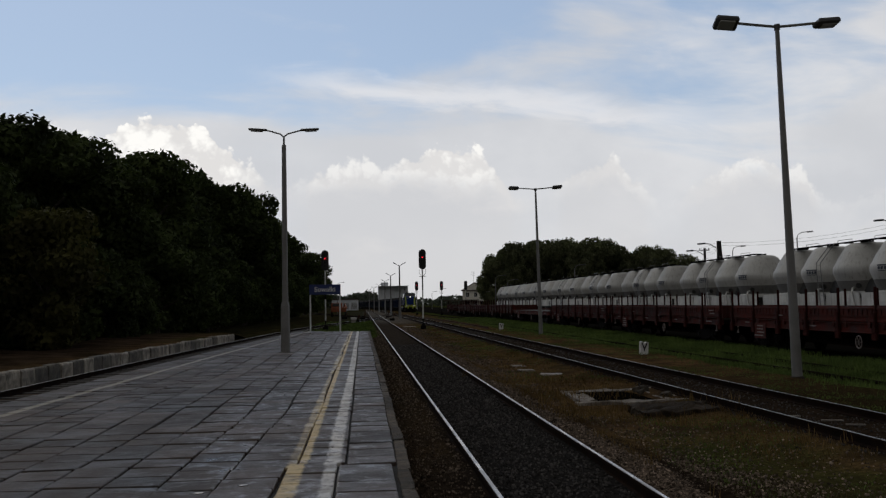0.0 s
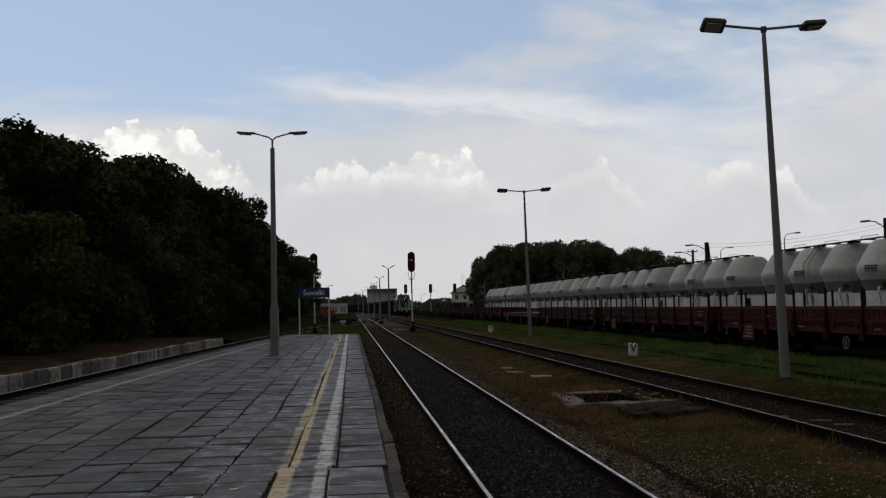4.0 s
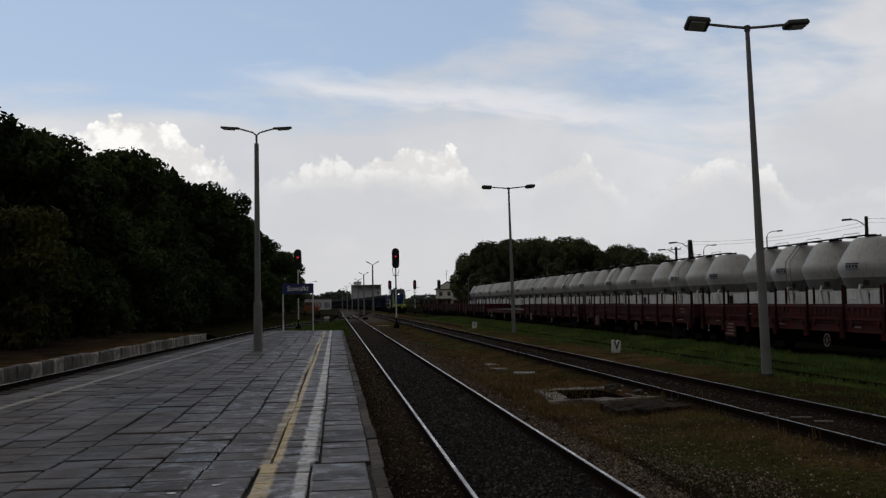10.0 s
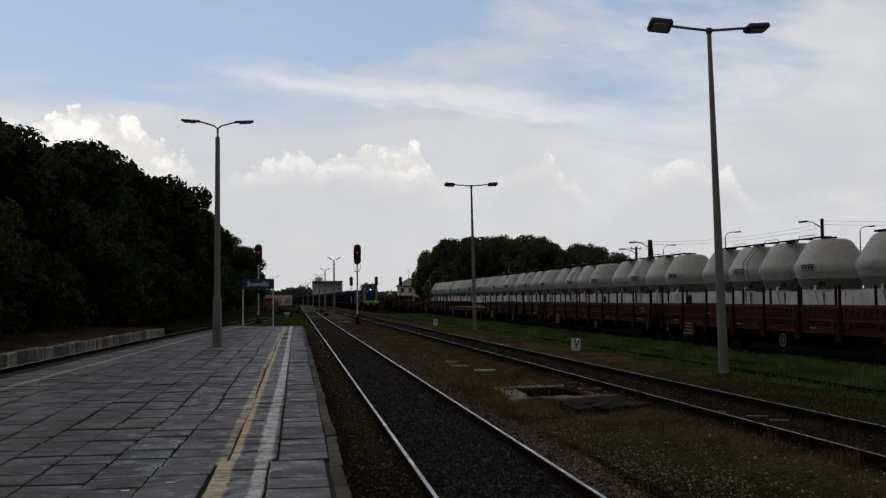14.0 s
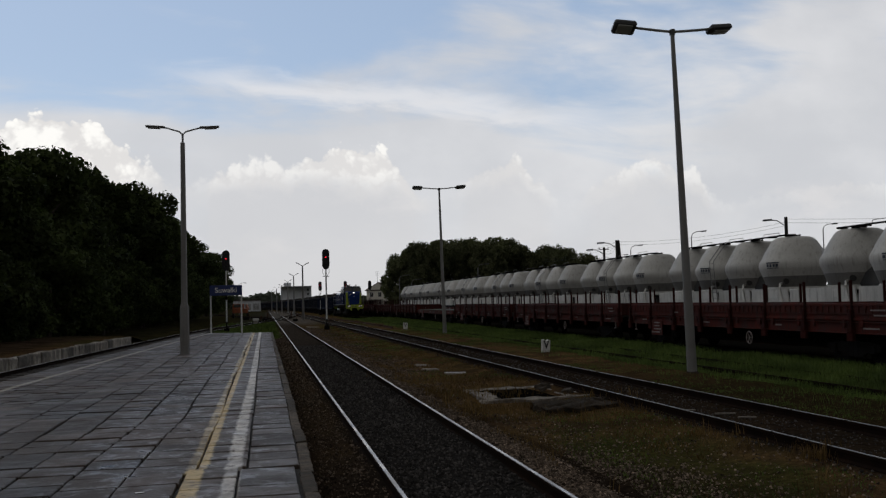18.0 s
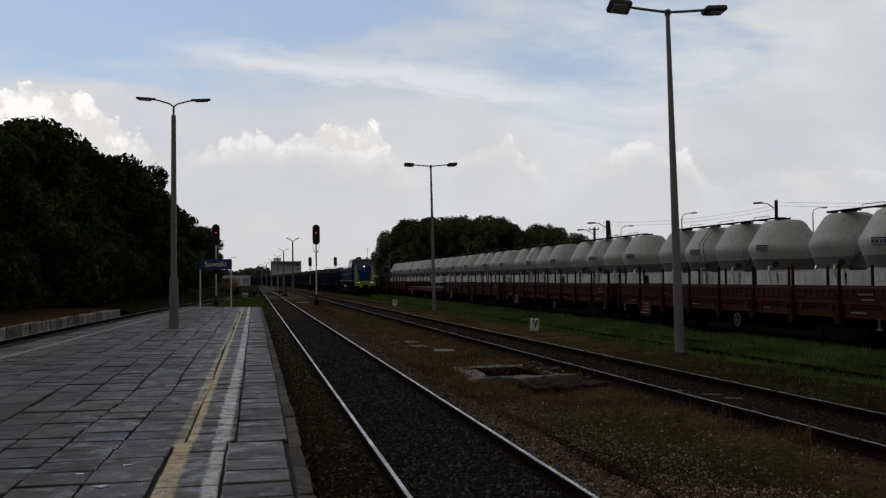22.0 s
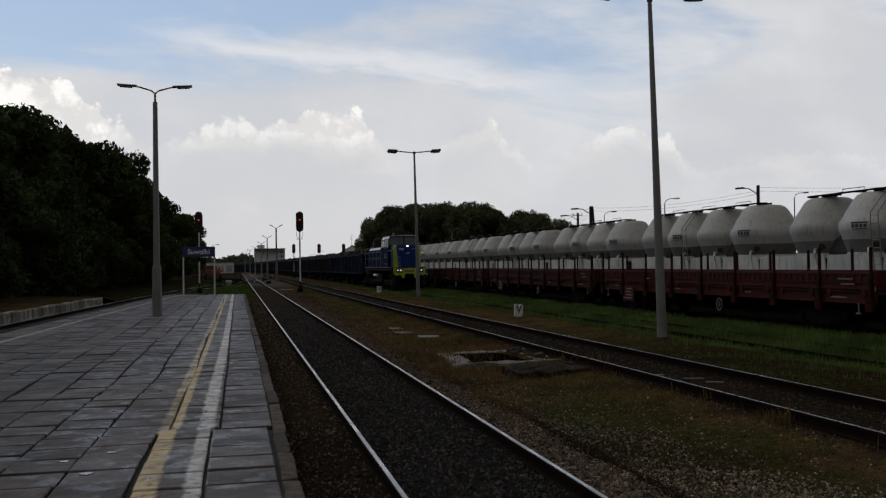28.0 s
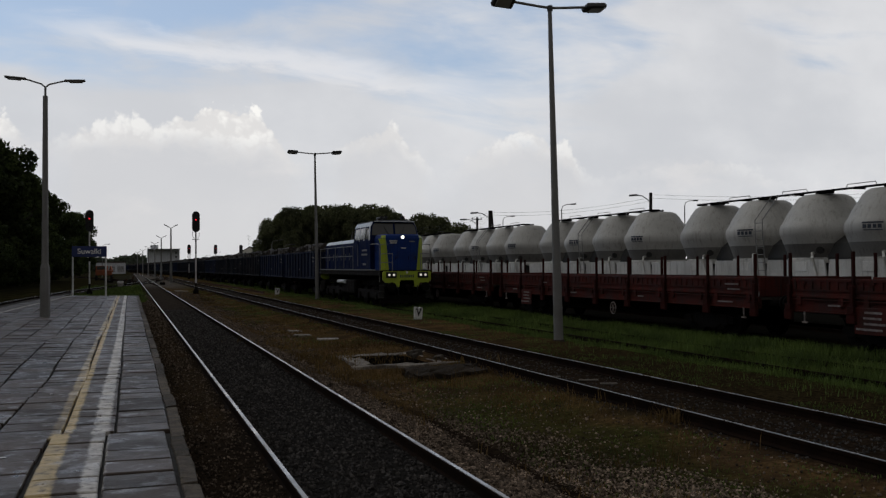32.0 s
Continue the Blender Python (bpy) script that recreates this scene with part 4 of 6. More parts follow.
        if noise.noise((x * 0.5, y * 0.3, 12.0)) + (0.35 if 4.1 < x < 6.2 and y < 15 else 0.0) < 0.05:
            continue
        yield x, y, rnd.uniform(0.25, 0.7)


def end_weeds(rnd):
    for _ in range(3500):
        y = rnd.uniform(57, 110)
        x = rnd.uniform(-4.5, 0.9)
        if abs(x - axis_left(y)) < 1.0:
            continue
        yield x, y, rnd.uniform(0.4, 1.1)


def bank_weeds(rnd):
    for _ in range(900):
        y = rnd.uniform(12, 60)
        yield axis_left(y) - 2.4 - abs(rnd.gauss(0, 2.0)), y, rnd.uniform(1.7, 2.4)


blades("tall_grass", "tall green grass over the sunken track", GRASS, verge, 0.25, 31, spread=0.14, per=9, wide=0.0038)
blades("dry_weeds", "brown dry weeds between the tracks", STRAW, dry, 0.085, 32, spread=0.14, per=9, wide=0.0045)
blades("short_grass", "short green grass between the tracks", GRASS, mixed, 0.06, 33, spread=0.15, per=9, wide=0.0045)


def stalks(rnd):
    for cx, cy, spread, count in ((4.25, 20.5, 0.5, 130), (4.1, 17.6, 0.5, 110), (5.3, 16.2, 0.6, 50), (5.2, 19.9, 0.5, 30), (6.55, 18.2, 0.4, 25), (6.42, 10.5, 0.14, 40), (6.3, 12.6, 0.3, 10), (5.0, 9.0, 0.5, 30), (4.0, 24.5, 0.7, 80)):
        for _ in range(count):
            yield cx + rnd.gauss(0, spread), cy + rnd.gauss(0, spread * 1.2), rnd.uniform(0.4, 1.2)


blades("dry_stalks", "tall brown dry stalks round the broken pit", STRAW, stalks, 0.2, 35, spread=0.05, per=4, wide=0.004)
blades("platform_end_weeds", "rough grass and weeds beyond the platform's end", GRASS, end_weeds, 0.25, 34, spread=0.15, per=6)

# ---------------------------------------------------------------- trackside things


def rough_block(size, rnd, rough):
    """A broken concrete block: a box cut fine, its corners worn away."""
    bm = bmesh.new()
    box(bm, (0, 0, 0), size, bev=0.012)
    bmesh.ops.subdivide_edges(bm, edges=[e for e in bm.edges if e.calc_length() > 0.25], cuts=9, use_grid_fill=True)
    shift = rnd.uniform(0, 50)
    for v in bm.verts:
        p = v.co * 7.0 + Vector((shift, 0, 0))
        v.co += Vector((noise.noise(p), noise.noise(p + Vector((7, 3, 1))), 0.8 * noise.noise(p + Vector((2, 9, 4))))) * rough
    return bm


def concrete_pit():
    root = thing("concrete_pit", "broken concrete pit rim with a dark overgrown hollow", "concrete foundation")
    rnd = random.Random(8)
    for c, size, rz in (((5.45, 21.0, -0.19), (2.05, 0.3, 0.12), -4.0), ((5.4, 18.75, -0.19), (2.3, 0.34, 0.12), -4.5), ((4.58, 19.9, -0.2), (0.36, 2.1, 0.12), -4.0), ((6.3, 19.8, -0.19), (0.42, 2.0, 0.13), -3.0)):
        part("rim_beam", rough_block(size, rnd, 0.05), RIM, root, m=pose(c[0], c[1], c[2] - 0.045, rnd.uniform(-2, 2), rnd.uniform(-2, 2), rz))
    for x, y, size in ((6.05, 20.5, 0.3), (6.25, 19.3, 0.22), (5.9, 20.0, 0.16)):
        part("rubble", rough_block((size, size * 0.8, size * 0.5), rnd, 0.06), KERB, root, m=pose(x, y, -0.14, 8, -9, x * 50))
    # black sheet laid over the ground to give the pit its shade
    bm = bmesh.new()
    box(bm, (5.42, 19.9, -0.21), (1.5, 2.1, 0.03))
    part("pit_floor", bm, PIT_BLACK, root, "flat black sheet painting the hollow's shade")
    bm = rough_block((1.4, 1.0, 0.3), rnd, 0.1)
    single("concrete_block", bm, EARTHY, "mossy broken concrete block sunk in the gravel", "concrete block", m=pose(5.6, 17.0, -0.265, 2, -2, -4))
    for x, y, sx, sy in ((5.41, 26.8, 0.68, 0.4), (5.0, 30.4, 0.42, 0.5), (4.9, 28.4, 0.48, 0.35), (4.3, 86.5, 1.1, 1.2)):
        bm = bmesh.new()
        box(bm, (0, 0, 0), (sx, sy, 0.05), bev=0.012)
        single("cover_plate", bm, CONCRETE if y < 27 else RIM, "pale flat concrete cover plate lying in dry grass", "cover plate", "cover plates", m=pose(x, y, ground_z(x, y) + 0.02, 1, 1.5, 3))


concrete_pit()


def double_lamp(m, concrete, label, tilt=(-38, -8)):
    """A tall lamp post with two flat luminaires on a fork."""
    root = thing("lamp_post", label, "lamp post", m=m)
    if concrete:
        bm = bmesh.new()
        tube(bm, (0, 0, 0), (0, 0, 1.55), 0.155, 0.148, 8)
        tube(bm, (0, 0, 1.55), (0, 0, 1.72), 0.148, 0.1, 8)
        part("pole_base", bm, POLE, root, "stout grey lower section")
        bm = bmesh.new()
        tube(bm, (0, 0, 1.7), (0, 0, 7.05), 0.105, 0.075, 10)
        part("pole", bm, POLE, root, smooth=True)
        bm = bmesh.new()
        tube(bm, (0, 0, 7.0), (0, 0, 7.35), 0.035, 0.035, 8)
        part("spigot", bm, POLE, root)
        for s in (-1, 1):
            bm = bmesh.new()
            bent(bm, [(0, 0, 7.33), (s * 0.12, 0, 7.43), (s * 0.5, 0, 7.54), (s * 0.62, 0, 7.56)], 0.026)
            arm = part("arm", bm, POLE, root)
            bm = bmesh.new()
            box(bm, (s * 0.88, 0, 7.585), (0.64, 0.24, 0.055), ry=-s * 3, bev=0.024)
            part("luminaire", bm, POLE, root, "flat grey luminaire")
            bm = bmesh.new()
            box(bm, (s * 0.92, 0, 7.535), (0.4, 0.18, 0.025), ry=-s * 3, bev=0.008)
            part("diffuser", bm, LAMP_GLASS, root)
    else:
        bm = bmesh.new()
        lathe(bm, [(0.19, -0.1), (0.17, 0.0), (0.13, 0.03)], 12)
        part("footing", bm, EARTHY, root)
        bm = bmesh.new()
        tube(bm, (0, 0, 0.0), (0, 0, 8.7), 0.125, 0.052, 12)
        part("pole", bm, POLE, root, "slim tapered grey steel pole", smooth=True)
        bm = bmesh.new()
        tube(bm, (0, 0, 8.62), (0, 0, 8.76), 0.075, 0.075, 10)
        part("cap", bm, LAMP_CASE, root)
        for s in (-1, 1):
            bm = bmesh.new()
            bent(bm, [(0, 0, 8.7), (s * 0.5, 0, 8.74), (s * 1.03, 0, 8.79)], 0.034)
            part("arm", bm, POLE, root)
            bm = bmesh.new()
            box(bm, (s * 1.32, 0, 8.8), (0.6, 0.4, 0.15), rx=tilt[0 if s < 0 else 1], ry=-s * 4, bev=0.045)
            part("luminaire", bm, LAMP_CASE, root, "dark box-shaped luminaire")
            bm = bmesh.new()
            box(bm, (s * 1.34, -0.05 if tilt[0 if s < 0 else 1] < -20 else -0.012, 8.735 if tilt[0 if s < 0 else 1] < -20 else 8.72), (0.4, 0.26, 0.04), rx=tilt[0 if s < 0 else 1], ry=-s * 4, bev=0.012)
            part("diffuser", bm, LAMP_GLASS, root)
    return root


tag_c = "grey double-armed lamp post standing on the slab platform"
double_lamp(pose(-2.6, 32.6, 0.29, 0, 0, 0), True, tag_c)


def fork_lamp(m):
    """A grey post with two luminaires raised in a V."""
    root = thing("lamp_post", "grey lamp post with two raised arms between far tracks", "lamp post", "far lamp posts", m=m)
    bm = bmesh.new()
    tube(bm, (0, 0, -0.2), (0, 0, 2.2), 0.17, 0.16, 8)
    tube(bm, (0, 0, 2.2), (0, 0, 7.0), 0.12, 0.09, 8)
    part("pole", bm, POLE, root)
    for s in (-1, 1):
        bm = bmesh.new()
        bent(bm, [(0, 0, 6.95), (s * 0.1, 0, 7.08), (s * 0.4, 0, 7.25)], 0.04)
        part("arm", bm, POLE, root)
        bm = bmesh.new()
        box(bm, (s * 0.62, 0, 7.37), (0.55, 0.26, 0.11), ry=-s * 27, bev=0.03)
        part("luminaire", bm, LAMP_CASE, root, "flat grey luminaire")
    return root


far_lamp = fork_lamp(pose(5.1, 128.5, -0.05))
for x, y in ((5.2, 171.5), (5.2, 214.5), (4.6, 257.5), (3.8, 300), (2.6, 343)):
    copy_thing(far_lamp, pose(x, y, -0.1))
steel = "slim steel lamp post with two arms beside the track"
double_lamp(pose(10.58, 22.5, -0.13, 0, -1.2, 2), False, steel)
double_lamp(pose(10.6, 56.0, -0.13, 0, -0.85, -1), False, steel, (-10, -8))


def colour_light(m, tall, bands, lit, label):
    """A railway signal: a black oval head on a banded mast."""
    root = thing("railway_signal", label, "railway signal", m=m)
    z0 = tall - 1.62
    outline = [(0.29 * math.cos(a), 0.52 + 0.29 * math.sin(a)) for a in np.linspace(0, math.pi, 11)] + [(0.29 * math.cos(a), -0.52 + 0.29 * math.sin(a)) for a in np.linspace(math.pi, math.tau, 11)]
    bm = bmesh.new()
    extrude(bm, [(float(a), float(b)) for a, b in outline], pose(0, 0.02, z0 + 0.81, 90, 0, 0), 0.06)
    head = part("head", bm, BLACK, root, "black oval backboard")
    bm = bmesh.new()
    box(bm, (0, 0.13, z0 + 0.81), (0.34, 0.2, 1.25), bev=0.04)
    part("housing", bm, BLACK, head)
    for i, dz in enumerate((0.45, 0.15, -0.15, -0.45)):
        bm = bmesh.new()
        tube(bm, (0, -0.05, z0 + 0.81 + dz), (0, -0.075, z0 + 0.81 + dz), 0.06, 0.06, 14)
        part("lens", bm, RED_GLOW if i == lit else LENS_OFF, head, "glowing red lens" if i == lit else "")
        bm = bmesh.new()
        for k in range(7):
            a0, a1 = math.pi * k / 7, math.pi * (k + 1) / 7
            c0, c1 = (0.11 * math.cos(a0), 0.11 * math.sin(a0)), (0.11 * math.cos(a1), 0.11 * math.sin(a1))
            q = [(c0[0], -0.04, c0[1]), (c1[0], -0.04, c1[1]), (c1[0], -0.22, c1[1] * 0.95), (c0[0], -0.22, c0[1] * 0.95)]
            bm.faces.new([bm.verts.new((a, b, c + z0 + 0.81 + dz)) for a, b, c in q])
        bmesh.ops.solidify(bm, geom=list(bm.faces), thickness=0.008)
        part("visor", bm, BLACK, head)
    n = len(bands)
    for i, mat in enumerate(bands):
        bm = bmesh.new()
        a, b = 0.3 + (z0 - 0.3) * i / n, 0.3 + (z0 - 0.3) * (i + 1) / n
        tube(bm, (0, 0.1, a), (0, 0.1, b), 0.055, 0.055, 10)
        part("mast_band", bm, mat, root)
    bm = bmesh.new()
    box(bm, (0, 0.1, 0.14), (0.42, 0.42, 0.36), bev=0.03)
    box(bm, (0, 0.1, 0.36), (0.26, 0.26, 0.14), bev=0.02)
    part("base_box", bm, STEEL_DARK, root)
    bm = bmesh.new()
    for s in (-1, 1):
        bent(bm, [(s * 0.07, 0.12, z0 - 0.55), (s * 0.25, 0.14, z0 - 0.3), (s * 0.25, 0.14, z0 + 0.05)], 0.016)
    box(bm, (0, 0.3, z0 - 0.55), (0.5, 0.4, 0.03))
    part("service_step", bm, STEEL_DARK, root)
    return root


colour_light(pose(4.85, 75.7, -0.22), 6.4, [STEEL_DARK, WHITE, WHITE, WHITE, WHITE, STEEL_DARK, STEEL_DARK, WHITE], 1, "black oval signal showing red on a black and white mast")
colour_light(pose(-2.88, 75.5, -0.22), 6.4, [STEEL_DARK, WHITE, WHITE, WHITE, STEEL_DARK, STEEL_DARK, WHITE, WHITE], 1, "black oval signal showing red behind the station sign")
far_sig = colour_light(pose(9.5, 165, -0.22), 5.9, [STEEL_DARK, WHITE, WHITE, STEEL_DARK, WHITE], 1, "distant oval signal showing red beside the train")
copy_thing(far_sig, pose(13.85, 165, -0.22))
colour_light(pose(18.15, 165.5, -0.22), 5.9, [STEEL_DARK, STEEL_DARK, WHITE], -1, "distant dark oval signal behind the red wagons")


def station_sign():
    root = thing("station_sign", "dark blue station name sign on two white posts", "sign", m=pose(-2.2, 57.2, 0.32, 0, 0, 1))
    for s in (-0.88, 0.88):
        bm = bmesh.new()
        tube(bm, (s, 0.03, -0.5), (s, 0.03, 2.75), 0.045, 0.045, 8)
        part("post", bm, WHITE, root, "white steel post")
    bm = bmesh.new()
    box(bm, (0, -0.03, 2.45), (1.86, 0.05, 0.6), bev=0.012)
    board = part("board", bm, SIGN_BLUE, root)
    font = bpy.data.curves.new("name_text", "FONT")
    font.body, font.size, font.align_x, font.align_y, font.extrude, font.offset = "Suwa\u0142ki", 0.42, "CENTER", "CENTER", 0.004, 0.004
    text = new("name_text", font)
    deps = bpy.context.evaluated_depsgraph_get()
    me = bpy.data.meshes.new_from_object(text.evaluated_get(deps))
    bpy.data.objects.remove(text)
    me.materials.clear()
    me.materials.append(LETTER)
    part("lettering", me, None, board, "white station name", m=pose(0.0, -0.064, 2.45, 90, 0, 0))
    return root


station_sign()


def low_marker(x, y):
    """A small white clearance post with dark marks."""
    z = ground_z(x, y)
    root = thing("marker_post", "low white concrete track marker with dark marks in grass", "marker post", "marker posts", m=pose(x, y, z, 3, 2, 8))
    bm = bmesh.new()
    extrude(bm, [(-0.14, 0.0), (0.15, 0.0), (0.155, 0.43), (0.07, 0.45), (0.0, 0.4), (-0.08, 0.46), (-0.155, 0.45)], pose(0, 0.06, 0, 90, 0, 0), 0.12)
    part("stone", bm, WHITE, root)
    bm = bmesh.new()
    for c, s, ry in (((-0.035, -0.063, 0.27), (0.045, 0.012, 0.16), -22), ((0.035, -0.063, 0.27), (0.045, 0.012, 0.16), 22), ((0.0, -0.063, 0.17), (0.04, 0.012, 0.09), 0), ((-0.08, -0.063, 0.38), (0.05, 0.012, 0.07), 0), ((0.07, -0.063, 0.38), (0.06, 0.012, 0.06), 0)):
        box(bm, c, s, ry=ry)
    part("mark", bm, BLACK, root)


low_marker(10.0, 33.3)
low_marker(9.97, 68.0)


def point_machine():
    """A low grey switch box and its lamp near the far turnout."""
    root = thing("switch_lever", "low white switch indicator beside the far turnout", "switch indicator", m=pose(-0.9, 100, -0.22))
    bm = bmesh.new()
    box(bm, (0, 0, 0.25), (0.45, 0.4, 0.5), bev=0.03)
    part("case", bm, CONCRETE, root)
    bm = bmesh.new()
    box(bm, (0, 0, 0.62), (0.6, 0.25, 0.22), bev=0.02)
    part("indicator", bm, WHITE, root)


point_machine()


def switch_stands():
    """Low point levers and motor boxes among the far turnouts."""
    for x, y, wide in ((-0.6, 112, 0.5), (0.1, 128, 0.7), (3.7, 118, 0.6), (-2.6, 140, 0.8), (3.9, 146, 0.5), (0.2, 150, 0.6)):
        root = thing("switch_stand", "low dark point lever box beside far turnout rails", "switch stand", "switch stands", m=pose(x, y, -0.22))
        bm = bmesh.new()
        box(bm, (0, 0, 0.15), (wide, 0.5, 0.3), bev=0.03)
        part("case", bm, STEEL_DARK, root)
        bm = bmesh.new()
        tube(bm, (wide * 0.2, 0, 0.3), (wide * 0.45, 0, 0.75), 0.03, 0.03, 6)
        box(bm, (wide * 0.45, 0, 0.75), (0.22, 0.12, 0.16), bev=0.03)
        part("lever", bm, RUSTY, root, "rusty weighted lever")


switch_stands()

# ---------------------------------------------------------------- rolling stock
WHEEL_R = 0.46


def wheel_mesh(r=WHEEL_R):
    bm = bmesh.new()
    prof = [(0.06, -0.03), (r * 0.55, -0.025), (r * 0.8, -0.05), (r * 0.98, -0.065), (r, -0.06), (r, 0.04), (r + 0.028, 0.05), (r + 0.028, 0.075), (r * 0.8, 0.065), (r * 0.55, 0.03), (0.06, 0.03)]
    lathe(bm, prof, 20)
    bmesh.ops.transform(bm, matrix=pose(0, 0, 0, 0, 90, 0), verts=bm.verts)
    for k in range(3):
        box(bm, (-0.045, 0.25 * math.cos(k * 2.09), 0.25 * math.sin(k * 2.09)), (0.03, 0.07, 0.07))
    return mesh_of("wheel", bm, STEEL_DARK, True)


WHEEL = wheel_mesh()
WHEEL_BIG = wheel_mesh(0.525)


def frame_mesh():
    bm = bmesh.new()
    outline = [(-1.25, 0.42), (-1.25, 0.58), (-0.55, 0.66), (0.55, 0.66), (1.25, 0.58), (1.25, 0.42), (0.95, 0.38), (0.6, 0.36), (0.4, 0.24), (-0.4, 0.24), (-0.6, 0.36), (-0.95, 0.38)]
    extrude(bm, outline, pose(0, 0, 0, 90, 0, 90), 0.1)
    for s in (-0.9, 0.9):
        box(bm, (0.05, s, 0.46), (0.2, 0.3, 0.26), bev=0.03)
    for k in (-0.22, 0, 0.22):
        tube(bm, (0.06, k, 0.26), (0.06, k, 0.6), 0.07, 0.07, 8)
    return mesh_of("side_frame", bm, STEEL_DARK)


SIDE_FRAME = frame_mesh()


def axle_mesh():
    bm = bmesh.new()
    tube(bm, (-0.95, 0, 0), (0.95, 0, 0), 0.075, 0.075, 8)
    return mesh_of("axle", bm, STEEL_DARK)


AXLE = axle_mesh()


def bogie(root, y, z=0.0):
    """A two-axle bogie centred at y under a wagon."""
    bm = bmesh.new()
    box(bm, (0, 0, 0.62), (1.9, 0.4, 0.22), bev=0.03)
    b = part("bogie", bm, STEEL_DARK, root, m=pose(0, y, z))
    for s in (-1, 1):
        part("side_frame", SIDE_FRAME, None, b, m=pose(s * 1.0 - (0.05 if s > 0 else 0.05), 0, 0))
    for d in (-0.9, 0.9):
        part("axle", AXLE, None, b, m=pose(0, d, WHEEL_R))
        for s in (-1, 1):
            part("wheel", WHEEL, None, b, m=pose(s * 0.755, d, WHEEL_R, 0, 0, 0 if s < 0 else 180))
    return b


def buffers(root, ends, z=1.06, half=0.875):
    bm = bmesh.new()
    tube(bm, (0, 0, 0), (0, -0.35, 0), 0.09, 0.09, 10)
    tube(bm, (0, -0.35, 0), (0, -0.6, 0), 0.06, 0.06, 10)
    tube(bm, (0, -0.58, 0), (0, -0.62, 0), 0.22, 0.225, 16)
    me = mesh_of("buffer", bm, STEEL_DARK)
    for y, turn in ends:
        for s in (-half, half):
            part("buffer", me, None, root, m=pose(s, y, z, 0, 0, turn))


def flat_wagon(label, boards=True):
    """A red stake wagon: low side boards between stanchions, on two bogies. Its middle is the origin, rail level is z 0."""
    root = thing("flat_wagon", label, "freight wagon", "row of red flat wagons")
    half = 9.33
    bm = bmesh.new()
    box(bm, (0, 0, 1.2), (2.6, 2 * half, 0.1))
    for k in range(9):
        box(bm, (0, -half + 0.6 + k * 2.2, 1.05), (2.4, 0.16, 0.2))
    part("floor", bm, SLEEPER, root, "dark plank floor")
    for s in (-1, 1):
        bm = bmesh.new()
        box(bm, (s * 1.28, 0, 1.06), (0.09, 2 * half, 0.3), bev=0.012)
        box(bm, (s * 1.31, 0, 1.22), (0.14, 2 * half, 0.025))
        box(bm, (s * 1.31, 0, 0.92), (0.14, 2 * half, 0.025))
        part("solebar", bm, WAGON_RED, root)
    bm = bmesh.new()
    for s in (-0.35, 0.35):
        extrude(bm, [(-8.6, 0.95), (-8.6, 0.75), (-4.4, 0.4), (4.4, 0.4), (8.6, 0.75), (8.6, 0.95)], pose(s, 0, 0, 90, 0, 90), 0.1)
    part("truss", bm, STEEL_DARK, root)
    pitch = 2 * half / 8
    if boards:
        bm = bmesh.new()
        box(bm, (0, 0, 0), (0.05, pitch - 0.1, 0.5), bev=0.012)
        for z in (-0.19, 0.2):
            box(bm, (-0.035, 0, z), (0.035, pitch - 0.14, 0.05))
        for k in range(7):
            box(bm, (-0.032, -0.9 + 0.3 * k, 0.09), (0.03, 0.1, 0.2))
        box(bm, (-0.034, 0, -0.04), (0.03, pitch - 0.14, 0.04))
        for k in (-0.75, 0.75):
            box(bm, (-0.03, k, -0.32), (0.05, 0.16, 0.2), bev=0.01)
        box(bm, (-0.05, 0.55, 0.14), (0.03, 0.1, 0.06))
        board = mesh_of("side_board", bm, WAGON_RED)
        bm = bmesh.new()
        box(bm, (0, 0, 0.28), (0.13, 0.12, 0.62), bev=0.015)
        box(bm, (0.02, 0, 0.95), (0.075, 0.08, 0.9), bev=0.012)
        box(bm, (-0.03, 0, 0.02), (0.12, 0.2, 0.16))
        box(bm, (-0.02, 0.03, -0.18), (0.1, 0.3, 0.26), bev=0.02)
        stake = mesh_of("stanchion", bm, STAKE_RED)
        for s in (-1, 1):
            for k in range(8):
                part("side_board", board, None, root, m=pose(s * 1.32, -half + pitch * (k + 0.5), 1.5, 0, 0, 0 if s < 0 else 180))
            for k in range(9):
                y = -half + pitch * k + (0.1 if k == 0 else -0.1 if k == 8 else 0)
                part("stanchion", stake, None, root, m=pose(s * 1.38, y, 1.0, 0, 0, 0 if s < 0 else 180))
        for s in (-1, 1):
            bm = bmesh.new()
            box(bm, (0, s * half, 1.5), (2.6, 0.06, 0.55), bev=0.012)
            for k in range(5):
                box(bm, (-1.1 + 0.55 * k, s * (half + 0.04), 1.5), (0.06, 0.04, 0.5))
            part("end_board", bm, WAGON_RED, root)
    for y in (-6.5, 6.5):
        bogie(root, y)
    buffers(root, ((-half + 0.05, 0), (half - 0.05, 180)))
    # hand wheel, data plate and hooks on the near side
    bm = bmesh.new()
    for k in range(16):
        a, b = k * math.tau / 16, (k + 1) * math.tau / 16
        tube(bm, (0, 0.2 * math.cos(a), 0.2 * math.sin(a)), (0, 0.2 * math.cos(b), 0.2 * math.sin(b)), 0.018, 0.018, 6)
    for k in range(3):
        a = k * math.tau / 6
        tube(bm, (0, 0.2 * math.cos(a), 0.2 * math.sin(a)), (0, -0.2 * math.cos(a), -0.2 * math.sin(a)), 0.012, 0.012, 6)
    part("hand_wheel", bm, STENCIL, root, "pale brake hand wheel", m=pose(-1.45, -1.4, 0.62))
    bm = bmesh.new()
